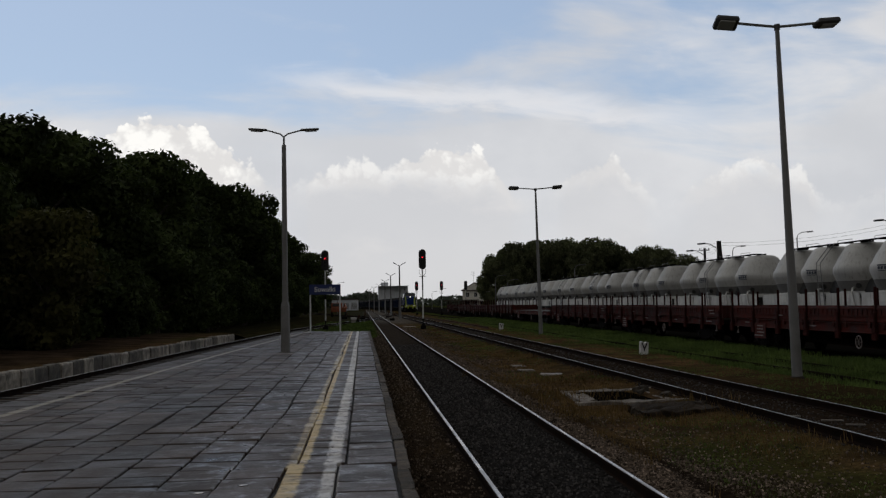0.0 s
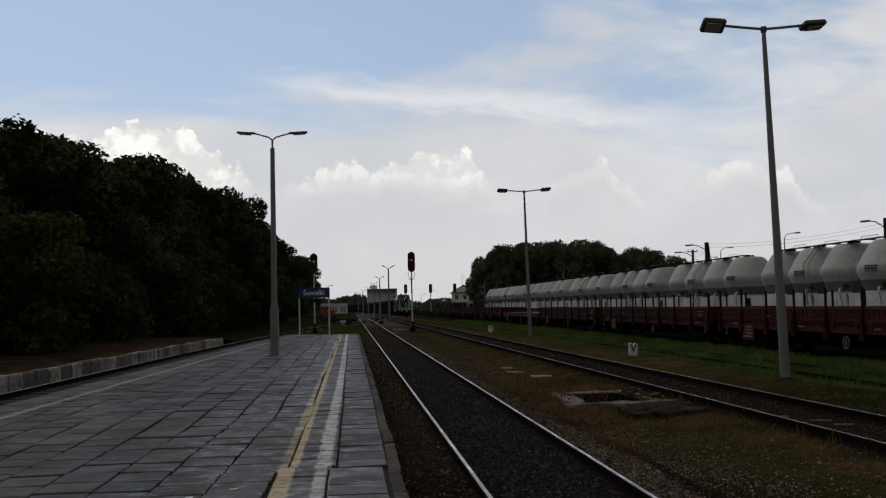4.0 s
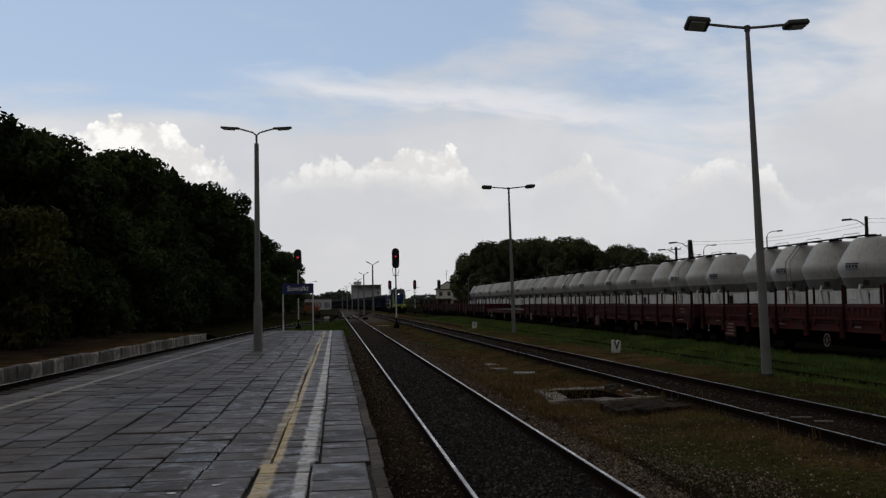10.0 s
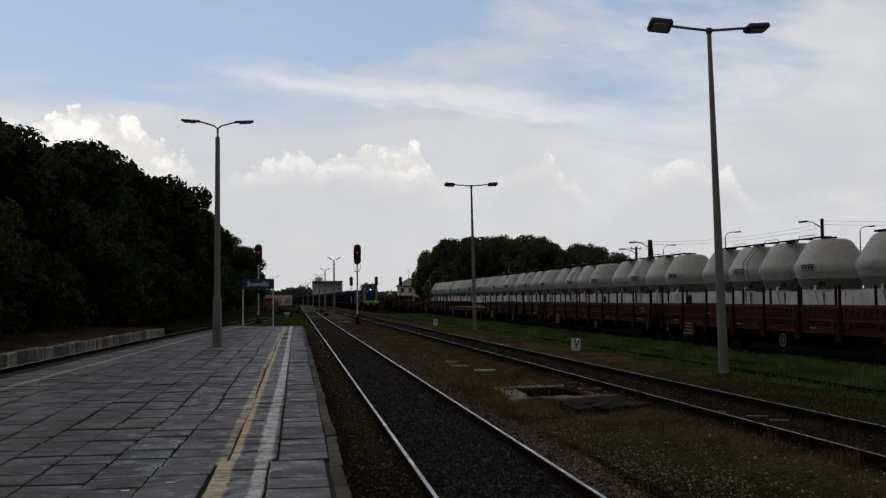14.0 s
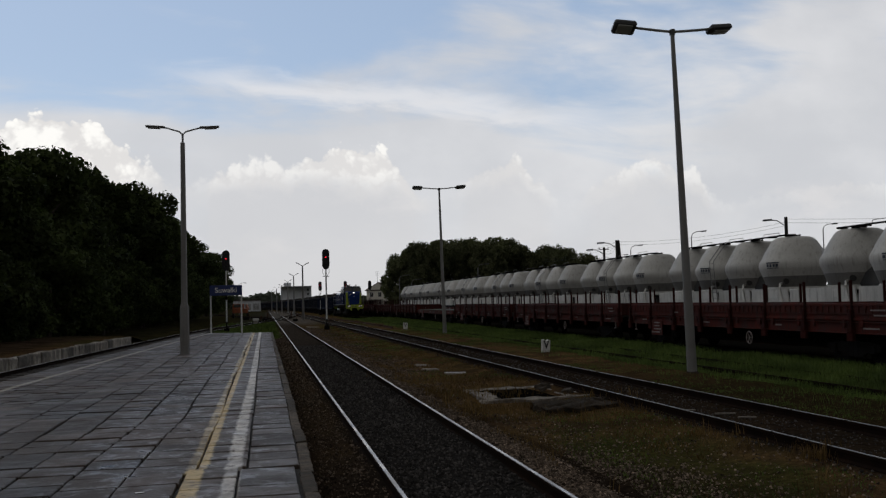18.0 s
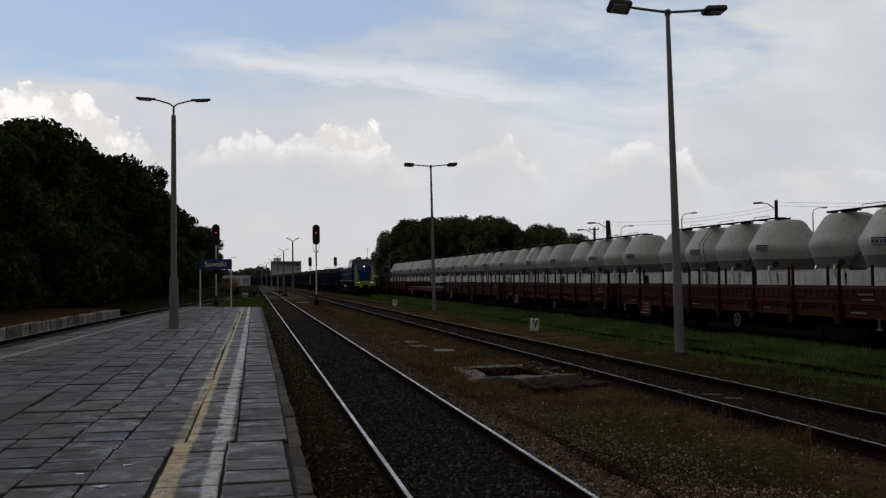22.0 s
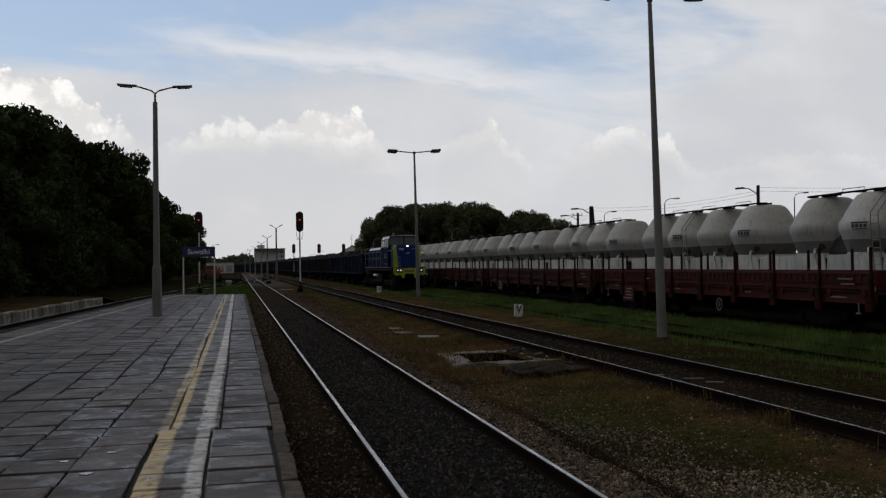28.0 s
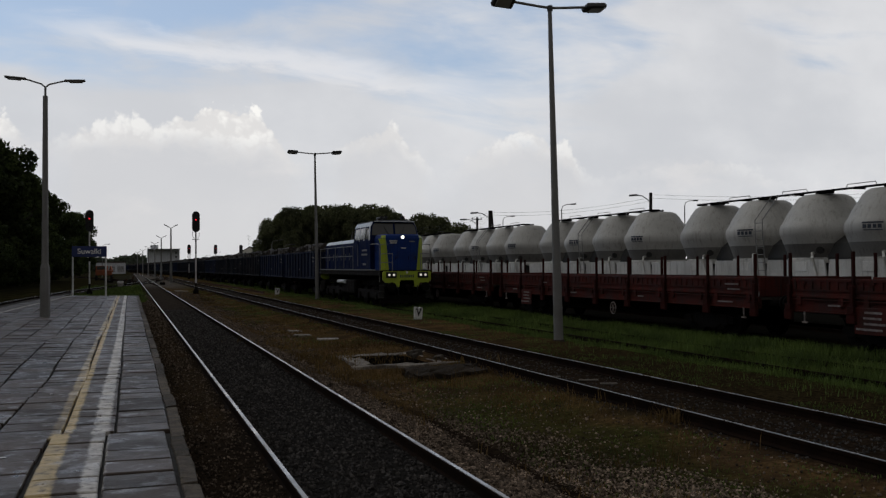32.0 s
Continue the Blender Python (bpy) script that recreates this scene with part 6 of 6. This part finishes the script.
    for y in (11.5, 13.4):
        bm = bmesh.new()
        tube(bm, (0, y, 3.5), (0, y, 3.62), 0.6, 0.55, 20)
        part("fan_ring", bm, BLACK, root)
    # railings along both walkways and round the front
    for s in (-1, 1):
        for z in (2.67, 3.23):
            bm = bmesh.new()
            tube(bm, (s * 1.33, 6.4, z), (s * 1.33, 15.95, z), 0.018, 0.018, 6)
            part("hand_rail", bm, RAILING, root, "thin pale hand rail")
        for k in range(5):
            bm = bmesh.new()
            tube(bm, (s * 1.33, 6.42 + k * 2.38, 1.88), (s * 1.33, 6.42 + k * 2.38, 3.23), 0.02, 0.02, 6)
            part("rail_post", bm, RAILING, root)
        bm = bmesh.new()
        bent(bm, [(s * 1.34, 0.35, 1.3), (s * 1.34, 0.32, 2.95), (s * 1.34, 0.5, 3.2), (s * 1.34, 1.0, 3.24), (s * 1.34, 2.2, 3.24)], 0.022)
        part("entry_rail", bm, RAILING, root)
        for z, x0 in ((3.2, 0.98), (2.72, 0.72), (2.28, 0.72)):
            bm = bmesh.new()
            bent(bm, [(s * 1.33, 0.34, z - 0.05), (s * 1.25, 0.12, z), (s * x0, 0.08, z)], 0.016)
            part("front_rail", bm, RAILING, root)
        bm = bmesh.new()
        tube(bm, (s * 0.74, 0.08, 1.83), (s * 0.74, 0.08, 2.74), 0.016, 0.016, 6)
        part("rail_post", bm, RAILING, root)
        for k in range(3):
            bm = bmesh.new()
            box(bm, (s * 1.28, 1.2, 0.6 + 0.36 * k), (0.26, 0.6, 0.035))
            part("step", bm, STEEL_DARK, root)
        bm = bmesh.new()
        box(bm, (s * 1.0, 8.1, 0.95), (0.5, 3.4, 0.8), bev=0.08)
        part("fuel_tank", bm, STEEL_DARK, root)
        bm = bmesh.new()
        tube(bm, (s * 1.3, 8.5, 1.2), (s * 1.3, 10.4, 1.2), 0.11, 0.11, 12)
        part("air_reservoir", bm, LOCO_ROOF, root, "pale air reservoir under the deck")
    wheels = []
    for y in (3.6, 12.6):
        bm = bmesh.new()
        for s in (-1, 1):
            extrude(bm, [(-2.4, 0.55), (-2.4, 0.85), (2.4, 0.85), (2.4, 0.55), (1.9, 0.42), (-1.9, 0.42)], pose(s * 1.06 - 0.06, y, 0, 90, 0, 90), 0.12)
            for k in (-1.85, 0, 1.85):
                box(bm, (s * 1.1, y + k, 0.52), (0.24, 0.34, 0.36), bev=0.03)
        box(bm, (0, y, 0.8), (1.8, 0.6, 0.3))
        part("bogie", bm, STEEL_DARK, root)
        for k in (-1.85, 0, 1.85):
            bm = bmesh.new()
            tube(bm, (-0.9, 0, 0), (0.9, 0, 0), 0.09, 0.09, 8)
            ax = part("wheelset", bm, STEEL_DARK, root, m=pose(0, y + k, 0.525))
            for s in (-1, 1):
                part("wheel", WHEEL_BIG, None, ax, m=pose(s * 0.755, 0, 0, 0, 0, 0 if s < 0 else 180))
            wheels.append((ax, y + k))
    return root, wheels


loco, loco_wheels = locomotive()


def open_wagon(paint, label, seed):
    """A ribbed high-sided open wagon heaped with timber; its front end is y 0, rail level is z 0."""
    root = thing("open_wagon", label, "freight wagon", "train of open wagons")
    L = 13.2
    rnd = random.Random(seed)
    for s in (-1, 1):
        bm = bmesh.new()
        box(bm, (s * 1.38, L / 2, 2.2), (0.06, L, 1.75), bev=0.012)
        box(bm, (s * 1.4, L / 2, 3.1), (0.14, L, 0.1))
        box(bm, (s * 1.4, L / 2, 1.32), (0.12, L, 0.16))
        part("side_wall", bm, paint, root)
        for k in range(11):
            bm = bmesh.new()
            box(bm, (s * 1.45, 0.1 + k * (L - 0.2) / 10, 2.2), (0.12, 0.14, 1.75), bev=0.012)
            part("rib", bm, paint, root)
        for k in range(8):
            bm = bmesh.new()
            y = 0.9 + k * 1.62 + rnd.uniform(-0.2, 0.2)
            tube(bm, (s * 1.25, y, 3.05), (s * 1.22, y, 3.55 + rnd.uniform(0, 0.12)), 0.04, 0.035, 6)
            part("stake", bm, LOAD, root, "wooden stake")
    for y in (0.04, L - 0.04):
        bm = bmesh.new()
        box(bm, (0, y, 2.2), (2.75, 0.06, 1.75))
        for k in range(4):
            box(bm, (-0.95 + 0.63 * k, y + (-0.05 if y < 1 else 0.05), 2.2), (0.1, 0.07, 1.7))
        part("end_wall", bm, paint, root)
    bm = bmesh.new()
    box(bm, (0, L / 2, 1.28), (2.7, L, 0.12))
    box(bm, (0, L / 2, 1.05), (0.6, L, 0.35))
    part("floor", bm, STEEL_DARK, root)
    bm = bmesh.new()
    for stack in range(5):
        y0 = 0.25 + stack * 2.56
        for k in range(26):
            x = rnd.uniform(-1.18, 1.18)
            top = 3.3 + 0.42 * (1 - (x / 1.3) ** 2)
            z = rnd.uniform(2.75, top)
            r = rnd.uniform(0.07, 0.15)
            tube(bm, (x, y0 + rnd.uniform(0, 0.15), z), (x + rnd.uniform(-0.06, 0.06), y0 + 2.35 + rnd.uniform(0, 0.2), z + rnd.uniform(-0.05, 0.05)), r, r * 0.85, 7)
    part("timber", bm, LOAD, root, "heaped cut logs")
    for y in (2.1, L - 2.1):
        bogie(root, y)
    buffers(root, ((0.02, 0), (L - 0.02, 180)))
    for y, z, w in ((0.9, 2.7, 0.5), (1.0, 2.45, 0.4), (6.6, 1.9, 0.6), (12.2, 2.6, 0.4)):
        bm = bmesh.new()
        box(bm, (-1.415, y, z), (0.006, w, 0.1))
        part("stencil", bm, RAILING, root, "pale stencil marks")
    return root


blue_wagon = open_wagon(WAGON_BLUE, "dark blue ribbed open wagon heaped with logs", 1)
sooty_wagon = open_wagon(WAGON_GREY, "sooty dark ribbed open wagon heaped with logs", 2)
wagons = [blue_wagon, copy_thing(blue_wagon, pose(0, 400, 0)), sooty_wagon]
for k in range(3, 26):
    wagons.append(copy_thing(sooty_wagon if (k * 7) % 5 else blue_wagon, pose(0, 400 + 15 * k, 0)))

# ---------------------------------------------------------------- trees


def crown_cards(rnd, blobs, count, size):
    """Leaf cards over the skins of many lumps."""
    verts, faces = [], []
    weights = [b[3] * b[3] for b in blobs]
    for c in rnd.choices(blobs, weights, k=count):
        cx, cy, cz, r, squash = c
        d = Vector((rnd.gauss(0, 1), rnd.gauss(0, 1), rnd.gauss(0, 1))).normalized()
        p = Vector((cx, cy, cz)) + Vector((d.x, d.y, d.z * squash)) * r * (rnd.uniform(0.72, 1.06) + (0.12 if rnd.random() < 0.06 else 0))
        nrm = (d + Vector((rnd.gauss(0, 0.6), rnd.gauss(0, 0.6), rnd.gauss(0, 0.6)))).normalized()
        a = nrm.orthogonal().normalized()
        a = (Matrix.Rotation(rnd.uniform(0, math.tau), 3, nrm) @ a)
        b = nrm.cross(a)
        s = size * rnd.uniform(0.55, 1.35)
        k = len(verts)
        verts += [p - a * s, p - b * s * 0.55 + nrm * s * 0.1, p + a * s, p + b * s * 0.55 + nrm * s * 0.1]
        faces.append((k, k + 1, k + 2, k + 3))
    return verts, faces


def tree_model(name, seed, tall, wide, low, count, size, material, label, category="tree", kind=""):
    """A tree of unit place: trunk, limbs and a lumpy crown of leaf cards, from height low to tall."""
    rnd = random.Random(seed)
    root = thing(name, label, category)
    bm = bmesh.new()
    tube(bm, (0, 0, -0.4), (0.1, 0, low + (tall - low) * 0.45), 0.03 * tall, 0.012 * tall, 9)
    for k in range(7):
        a, z = k * 0.9 + rnd.uniform(0, 0.5), low + (tall - low) * rnd.uniform(0.05, 0.5)
        tube(bm, (0.03, 0, z), (math.cos(a) * wide * 0.6, math.sin(a) * wide * 0.6, z + tall * rnd.uniform(0.1, 0.25)), 0.011 * tall, 0.004 * tall, 6)
    part("trunk", bm, BARK, root)
    blobs = []
    mid, hh = (tall + low) / 2, (tall - low) / 2
    for k in range(34):
        z = rnd.uniform(-0.95, 0.9)
        rad = math.sqrt(max(0.05, 1 - z * z)) * (0.9 if z < 0 else 1.0)
        a = rnd.uniform(0, math.tau)
        out = rad * rnd.uniform(0.35, 0.82)
        r = wide * rnd.uniform(0.2, 0.38)
        blobs.append((math.cos(a) * out * wide, math.sin(a) * out * wide, min(mid + z * hh, tall - r * 0.7), r, 0.8))
    blobs.append((0, 0, tall - wide * 0.35, wide * 0.35, 1.0))
    verts, faces = crown_cards(rnd, blobs, count, size)
    crown = new("crown", cards("crown", verts, faces, material))
    crown.parent = root
    return root


def stand(models, spots, seed, girth=1.0):
    """Trees from the models at (x, y, z, height)."""
    rnd = random.Random(seed)
    used = set()
    for i, (x, y, z, h) in enumerate(spots):
        model, tall = models[i % len(models)]
        s = h / tall
        m = pose(x, y, z, 0, 0, rnd.uniform(0, 360))
        ob = model if i < len(models) else copy_thing(model, m)
        ob.scale = (s * girth * rnd.uniform(0.95, 1.15),) * 2 + (s,)
        loc, rot, _ = m.decompose()
        ob.location, ob.rotation_euler = loc, rot.to_euler()


tall_label = "dark green full-crowned deciduous tree at the wood's edge"
tall_models = [(tree_model("tree", 40 + i, 13.0, 4.6 + 0.3 * i, 1.0, 17000, 0.22, FOLIAGE, tall_label), 13.0) for i in range(4)]
left_row = []
for u, v, x in ((-0.74, 0.27, -19), (-0.56, 0.258, -18.5), (-0.45, 0.242, -18), (-0.385, 0.218, -18.5), (-0.335, 0.205, -18.5), (-0.30, 0.193, -18), (-0.262, 0.160, -17.5), (-0.235, 0.163, -18),
                (-0.205, 0.150, -17.5), (-0.172, 0.142, -17), (-0.145, 0.131, -16.5), (-0.122, 0.121, -15.5), (-0.106, 0.100, -14.5), (-0.093, 0.0835, -14), (-0.075, 0.07, -13),
                (-0.059, 0.0564, -12.5), (-0.049, 0.042, -12.5), (-0.042, 0.03, -12.5)):
    y = x / u
    left_row.append((x, y, 0.2, (1.6 + v * y) * (0.93 if u < -0.24 else 0.97)))
right_row = []
for u, v, y in ((0.137, 0.040, 168), (0.150, 0.054, 170), (0.166, 0.060, 165), (0.180, 0.0625, 172), (0.198, 0.0635, 165), (0.214, 0.0635, 170), (0.230, 0.060, 164), (0.243, 0.0655, 168), (0.257, 0.062, 172), (0.270, 0.055, 166),
                (0.296, 0.051, 168), (0.310, 0.0552, 165), (0.325, 0.0515, 170), (0.346, 0.047, 166), (0.356, 0.037, 172), (0.225, 0.052, 185), (0.17, 0.05, 185), (0.3, 0.045, 185)):
    right_row.append((u * y, y, -0.3, 2.4 + v * y))
# a second row fills the wood behind
back_row = [(x - 7 - (i % 3), y + 4, 0.3, h * 0.97) for i, (x, y, z, h) in enumerate(left_row[2:14])]
stand(tall_models, left_row + back_row, 77)
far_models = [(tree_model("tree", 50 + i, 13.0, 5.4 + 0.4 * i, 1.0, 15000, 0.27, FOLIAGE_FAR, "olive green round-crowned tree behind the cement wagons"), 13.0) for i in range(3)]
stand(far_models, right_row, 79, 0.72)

bush_models = [(tree_model("shrub", 60 + i, 5.0, 2.6, 0.1, 6500, 0.15, FOLIAGE, "dense dark shrub along the bank", "shrub"), 5.0) for i in range(2)]
bushes = []
rnd_b = random.Random(9)
for i in range(34):
    y = 26 + i * 4.2
    x = -14.2 + 0.05 * (y - 26) * (1.0 if y < 90 else 0.4) * 0.4 + rnd_b.uniform(-0.8, 0.8)
    bushes.append((x if y < 100 else x + 0.8, y, 0.15, rnd_b.uniform(3.2, 6.8)))
stand(bush_models, bushes, 78)
pale = tree_model("pale_shrub", 66, 5.6, 2.4, 0.1, 6500, 0.15, FOLIAGE_PALE, "yellowish green shrub at the wood's edge", "shrub")
pale.location = (-12.3, 38.2, 0.2)


def far_woods():
    """The wooded skyline behind everything, one mass."""
    rnd = random.Random(17)
    blobs = []
    for k in range(900):
        u = rnd.uniform(-0.5, 0.75)
        y = rnd.uniform(640, 760)
        h = 6.5 + 3.2 * noise.noise((u * 22, 0.0, 0.0)) + (3.0 if -0.035 < u < 0.01 else 0) + rnd.uniform(-1, 1)
        blobs.append((u * y, y, h * 0.5, h * 0.62, 0.85))
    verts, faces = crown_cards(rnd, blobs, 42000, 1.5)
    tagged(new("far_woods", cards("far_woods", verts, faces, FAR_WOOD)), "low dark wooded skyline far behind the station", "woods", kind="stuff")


far_woods()

# ---------------------------------------------------------------- buildings and poles


def silo_building():
    root = thing("grain_elevator", "grey windowless concrete grain elevator far behind the tracks", "building", m=pose(19.5, 600, 0))
    bm = bmesh.new()
    box(bm, (0, 0, 6.3), (18.6, 12, 13.2))
    part("main_block", bm, FAR_GREY, root)
    bm = bmesh.new()
    box(bm, (-5.2, 0, 14.1), (4.4, 8, 2.6))
    part("roof_house", bm, FAR_GREY, root)
    bm = bmesh.new()
    box(bm, (0, -5.95, 12.95), (18.8, 12.2, 0.3))
    part("parapet", bm, FAR_GREY, root)
    for k in range(6):
        bm = bmesh.new()
        box(bm, (-8 + 3.2 * k, -6.05, 6.4), (0.35, 0.25, 12.6))
        part("pilaster", bm, FAR_GREY, root)
    for k in range(4):
        bm = bmesh.new()
        box(bm, (7.2, -6.05, 3.0 + 2.6 * k), (1.0, 0.12, 1.2))
        part("window", bm, DARK_WINDOW, root)


silo_building()


def signal_house():
    """A small plastered two-storey house with a dark pitched roof."""
    root = thing("house", "cream plastered two-storey house with dark pitched roof", "house", m=pose(36.4, 300, -0.2, 0, 0, -16))
    bm = bmesh.new()
    box(bm, (0, 0, 3.0), (7.6, 9, 6.0))
    wall = part("wall", bm, PLASTER, root)
    bm = bmesh.new()
    extrude(bm, [(-4.3, 5.7), (4.3, 5.7), (4.1, 6.0), (0, 8.4), (-4.1, 6.0)], pose(0, 4.9, 0, 90, 0, 0), 9.8)
    part("roof", bm, ROOF_TILE, root)
    bm = bmesh.new()
    extrude(bm, [(-3.75, 6.0), (3.75, 6.0), (0, 8.05)], pose(0, -4.85, 0, 90, 0, 0), 0.12)
    part("gable", bm, PLASTER, root)
    bm = bmesh.new()
    box(bm, (1.3, 1.0, 8.6), (0.6, 0.6, 1.4))
    part("chimney", bm, ROOF_TILE, root)
    for x in (-2.2, 0.4, 2.5):
        for z in (1.7, 4.5):
            bm = bmesh.new()
            box(bm, (x, -4.52, z), (0.95, 0.08, 1.35))
            w = part("window", bm, DARK_WINDOW, root)
            bm = bmesh.new()
            for c, s in (((x, -4.58, z + 0.7), (1.1, 0.06, 0.08)), ((x, -4.58, z - 0.7), (1.2, 0.1, 0.08)), ((x, -4.58, z), (0.06, 0.06, 1.35))):
                box(bm, c, s)
            part("frame", bm, WHITE, w)
    bm = bmesh.new()
    tube(bm, (-1.0, 0, 8.0), (-1.0, 0, 12.0), 0.05, 0.03, 6)
    for k in range(3):
        tube(bm, (-1.6, 0, 10.5 + 0.6 * k), (-0.4, 0, 10.5 + 0.6 * k), 0.03, 0.03, 6)
    part("aerial", bm, STEEL_DARK, root)
    bm = bmesh.new()
    box(bm, (-3.9, -6.5, 2.85), (10.5, 4.0, 0.2))
    part("awning", bm, ROOF_TILE, root, "dark awning on posts")
    for k in range(8):
        bm = bmesh.new()
        tube(bm, (-9.0 + 1.45 * k, -8.3, 0), (-9.0 + 1.45 * k, -8.3, 2.8), 0.07, 0.07, 6)
        part("awning_post", bm, STEEL_DARK, root)


signal_house()


def shed():
    root = thing("shed", "long low pale grey shed with a flat roof", "shed", m=pose(-6.1, 350, -0.2))
    bm = bmesh.new()
    box(bm, (0, 0, 1.9), (9.5, 8, 3.8))
    part("wall", bm, FAR_GREY, root)
    bm = bmesh.new()
    box(bm, (0, 0, 3.95), (10.1, 8.6, 0.3))
    part("roof", bm, ROOF_TILE, root)
    for x in (-3.0, 0.2, 3.2):
        bm = bmesh.new()
        box(bm, (x, -4.03, 1.6), (2.2, 0.1, 2.2))
        shutter = part("shutter", bm, HOPPER, root)
        for k in range(5):
            bm = bmesh.new()
            box(bm, (x, -4.1, 0.75 + 0.42 * k), (2.2, 0.06, 0.14))
            part("slat", bm, FAR_GREY, shutter)


shed()


def track_machine():
    """An orange track machine parked beyond the platform's end."""
    root = thing("track_vehicle", "rusty orange rail maintenance vehicle parked on grass", "rail vehicle", m=pose(-4.1, 169, -0.25))
    bm = bmesh.new()
    box(bm, (0, 0, 1.25), (2.6, 5.0, 0.8), bev=0.08)
    part("body", bm, ORANGE, root)
    bm = bmesh.new()
    box(bm, (-0.3, -1.2, 2.0), (1.9, 2.2, 0.9), bev=0.1)
    cab = part("cab", bm, ORANGE, root)
    bm = bmesh.new()
    box(bm, (-0.3, -2.32, 2.1), (1.5, 0.05, 0.55), bev=0.02)
    part("windscreen", bm, CAB_GLASS, cab)
    bm = bmesh.new()
    bent(bm, [(0.9, 0.5, 1.6), (1.1, -0.5, 2.3), (1.4, -2.2, 1.5)], 0.12)
    part("arm", bm, ORANGE, root)
    for s in (-1, 1):
        for y in (-1.6, 1.6):
            bm = bmesh.new()
            tube(bm, (s * 1.05, y, 0.55), (s * 1.35, y, 0.55), 0.55, 0.55, 14)
            part("wheel", bm, BLACK, root)


track_machine()


def street_poles():
    for u, v, y, kind in ((0.386, 0.0623, 105, 2), (0.371, 0.0545, 118, 1), (0.593, 0.0865, 84, 1)):
        h = 1.835 + v * y + 0.3
        root = thing("utility_pole", "dark tarred wooden utility pole with a street light", "utility pole", "utility poles", m=pose(u * y, y, -0.3))
        for k in range(kind):
            bm = bmesh.new()
            tube(bm, ((k * 0.9 if kind > 1 else 0), 0, 0), (0.05 if k == 0 else 0.25, 0, h), 0.2, 0.16, 8)
            part("pole", bm, WOOD_POLE, root)
        bm = bmesh.new()
        bent(bm, [(0, 0, h - 0.9), (-0.9, 0, h - 0.35), (-1.5, 0, h - 0.3)], 0.05)
        part("arm", bm, POLE, root)
        bm = bmesh.new()
        box(bm, (-1.9, 0, h - 0.3), (0.9, 0.35, 0.18), ry=-4, bev=0.05)
        part("luminaire", bm, LAMP_CASE, root)
        if u != 0.371:
            continue
        bm = bmesh.new()
        box(bm, (0, 0, h - 0.25), (1.4, 0.1, 0.1))
        for s in (-0.6, 0.6):
            tube(bm, (s, 0, h - 0.2), (s, 0, h + 0.02), 0.05, 0.04, 6)
        part("crossarm", bm, WOOD_POLE, root)
    for u, v, y in ((0.4906, 0.0712, 95), (0.4143, 0.0563, 120), (0.397, 0.046, 140), (0.655, 0.078, 95), (0.1507, 0.0283, 152), (0.1637, 0.0237, 152), (0.2373, 0.0386, 140), (0.2885, 0.033, 140), (-0.0196, 0.0236, 230), (0.149, 0.014, 260), (0.088, 0.0155, 330), (0.078, 0.0125, 330)):
        h = 1.835 + v * y + 0.3
        root = thing("street_lamp", "thin grey street lamp with a curved arm", "street lamp", "street lamps", m=pose(u * y - 1.4, y, -0.3))
        bm = bmesh.new()
        tube(bm, (0, 0, 0), (0, 0, h - 0.6), 0.09, 0.06, 8)
        part("pole", bm, POLE, root)
        bm = bmesh.new()
        bent(bm, [(0, 0, h - 0.65), (0.15, 0, h - 0.25), (0.6, 0, h - 0.05), (1.2, 0, h)], 0.04)
        part("arm", bm, POLE, root)
        bm = bmesh.new()
        box(bm, (1.45, 0, h), (0.6, 0.28, 0.14), ry=-5, bev=0.04)
        part("luminaire", bm, LAMP_CASE, root)
    # wires between the poles
    ends = [((0.386 * 105, 105, 8.2), (0.593 * 84, 84, 8.6)), ((0.371 * 118, 118, 8.0), (0.386 * 105, 105, 8.0)), ((0.593 * 84, 84, 8.9), (1.1 * 66, 66, 8.8)), ((0.3 * 150, 150, 8.2), (0.386 * 105, 105, 8.2))]
    for a, b in ends:
        for dz in (0.0, -0.35):
            bm = bmesh.new()
            pts = []
            for i in range(13):
                f = i / 12
                p = Vector(a).lerp(Vector(b), f)
                p.z += dz - 0.9 * 4 * f * (1 - f) * 0.6
                pts.append(p)
            bent(bm, pts, 0.012, 4)
            single("overhead_wire", bm, BLACK, "thin black overhead wire between utility poles", "wire", "overhead wires")


street_poles()

# ---------------------------------------------------------------- what moves


run = curve_through([(0, 212.0), (20, 204.5), (50, 192.7), (90, 176.3), (130, 158.4), (160, 145.2), (180, 136.0), (200, 125.6), (220, 113.8), (245, 97.9), (270, 80.9), (290, 67.0), (310, 53.0), (320, 46.1)])


def nose(t):
    """How far along the track the locomotive's beam stands at a time."""
    return run(10.0 * t)


def on_track(y, length):
    """The pose of a vehicle whose front is at y."""
    a, b = axis_train(y + length * 0.15), axis_train(y + length * 0.85)
    ang = math.degrees(math.atan2(a - b, length * 0.7))
    return pose(axis_train(y + length * 0.5) + (a - b) / 0.7 * 0.5, y, Z_TRAIN, 0, 0, ang)


def motions():
    times = [0.5 * i for i in range(65)]
    walk(loco, [(t, on_track(nose(t), 16.2)) for t in times])
    back = 17.3
    for k, w in enumerate(wagons):
        walk(w, [(t, on_track(nose(t) + back + 14.3 * k, 13.2)) for t in times[::2]])
    fine = [0.1 * i for i in range(321)]
    for ax, y in loco_wheels:
        walk(ax, [(t, pose(0, y, 0.525, math.degrees((nose(0) - nose(t)) / 0.525) % 360, 0, 0)) for t in fine])


motions()
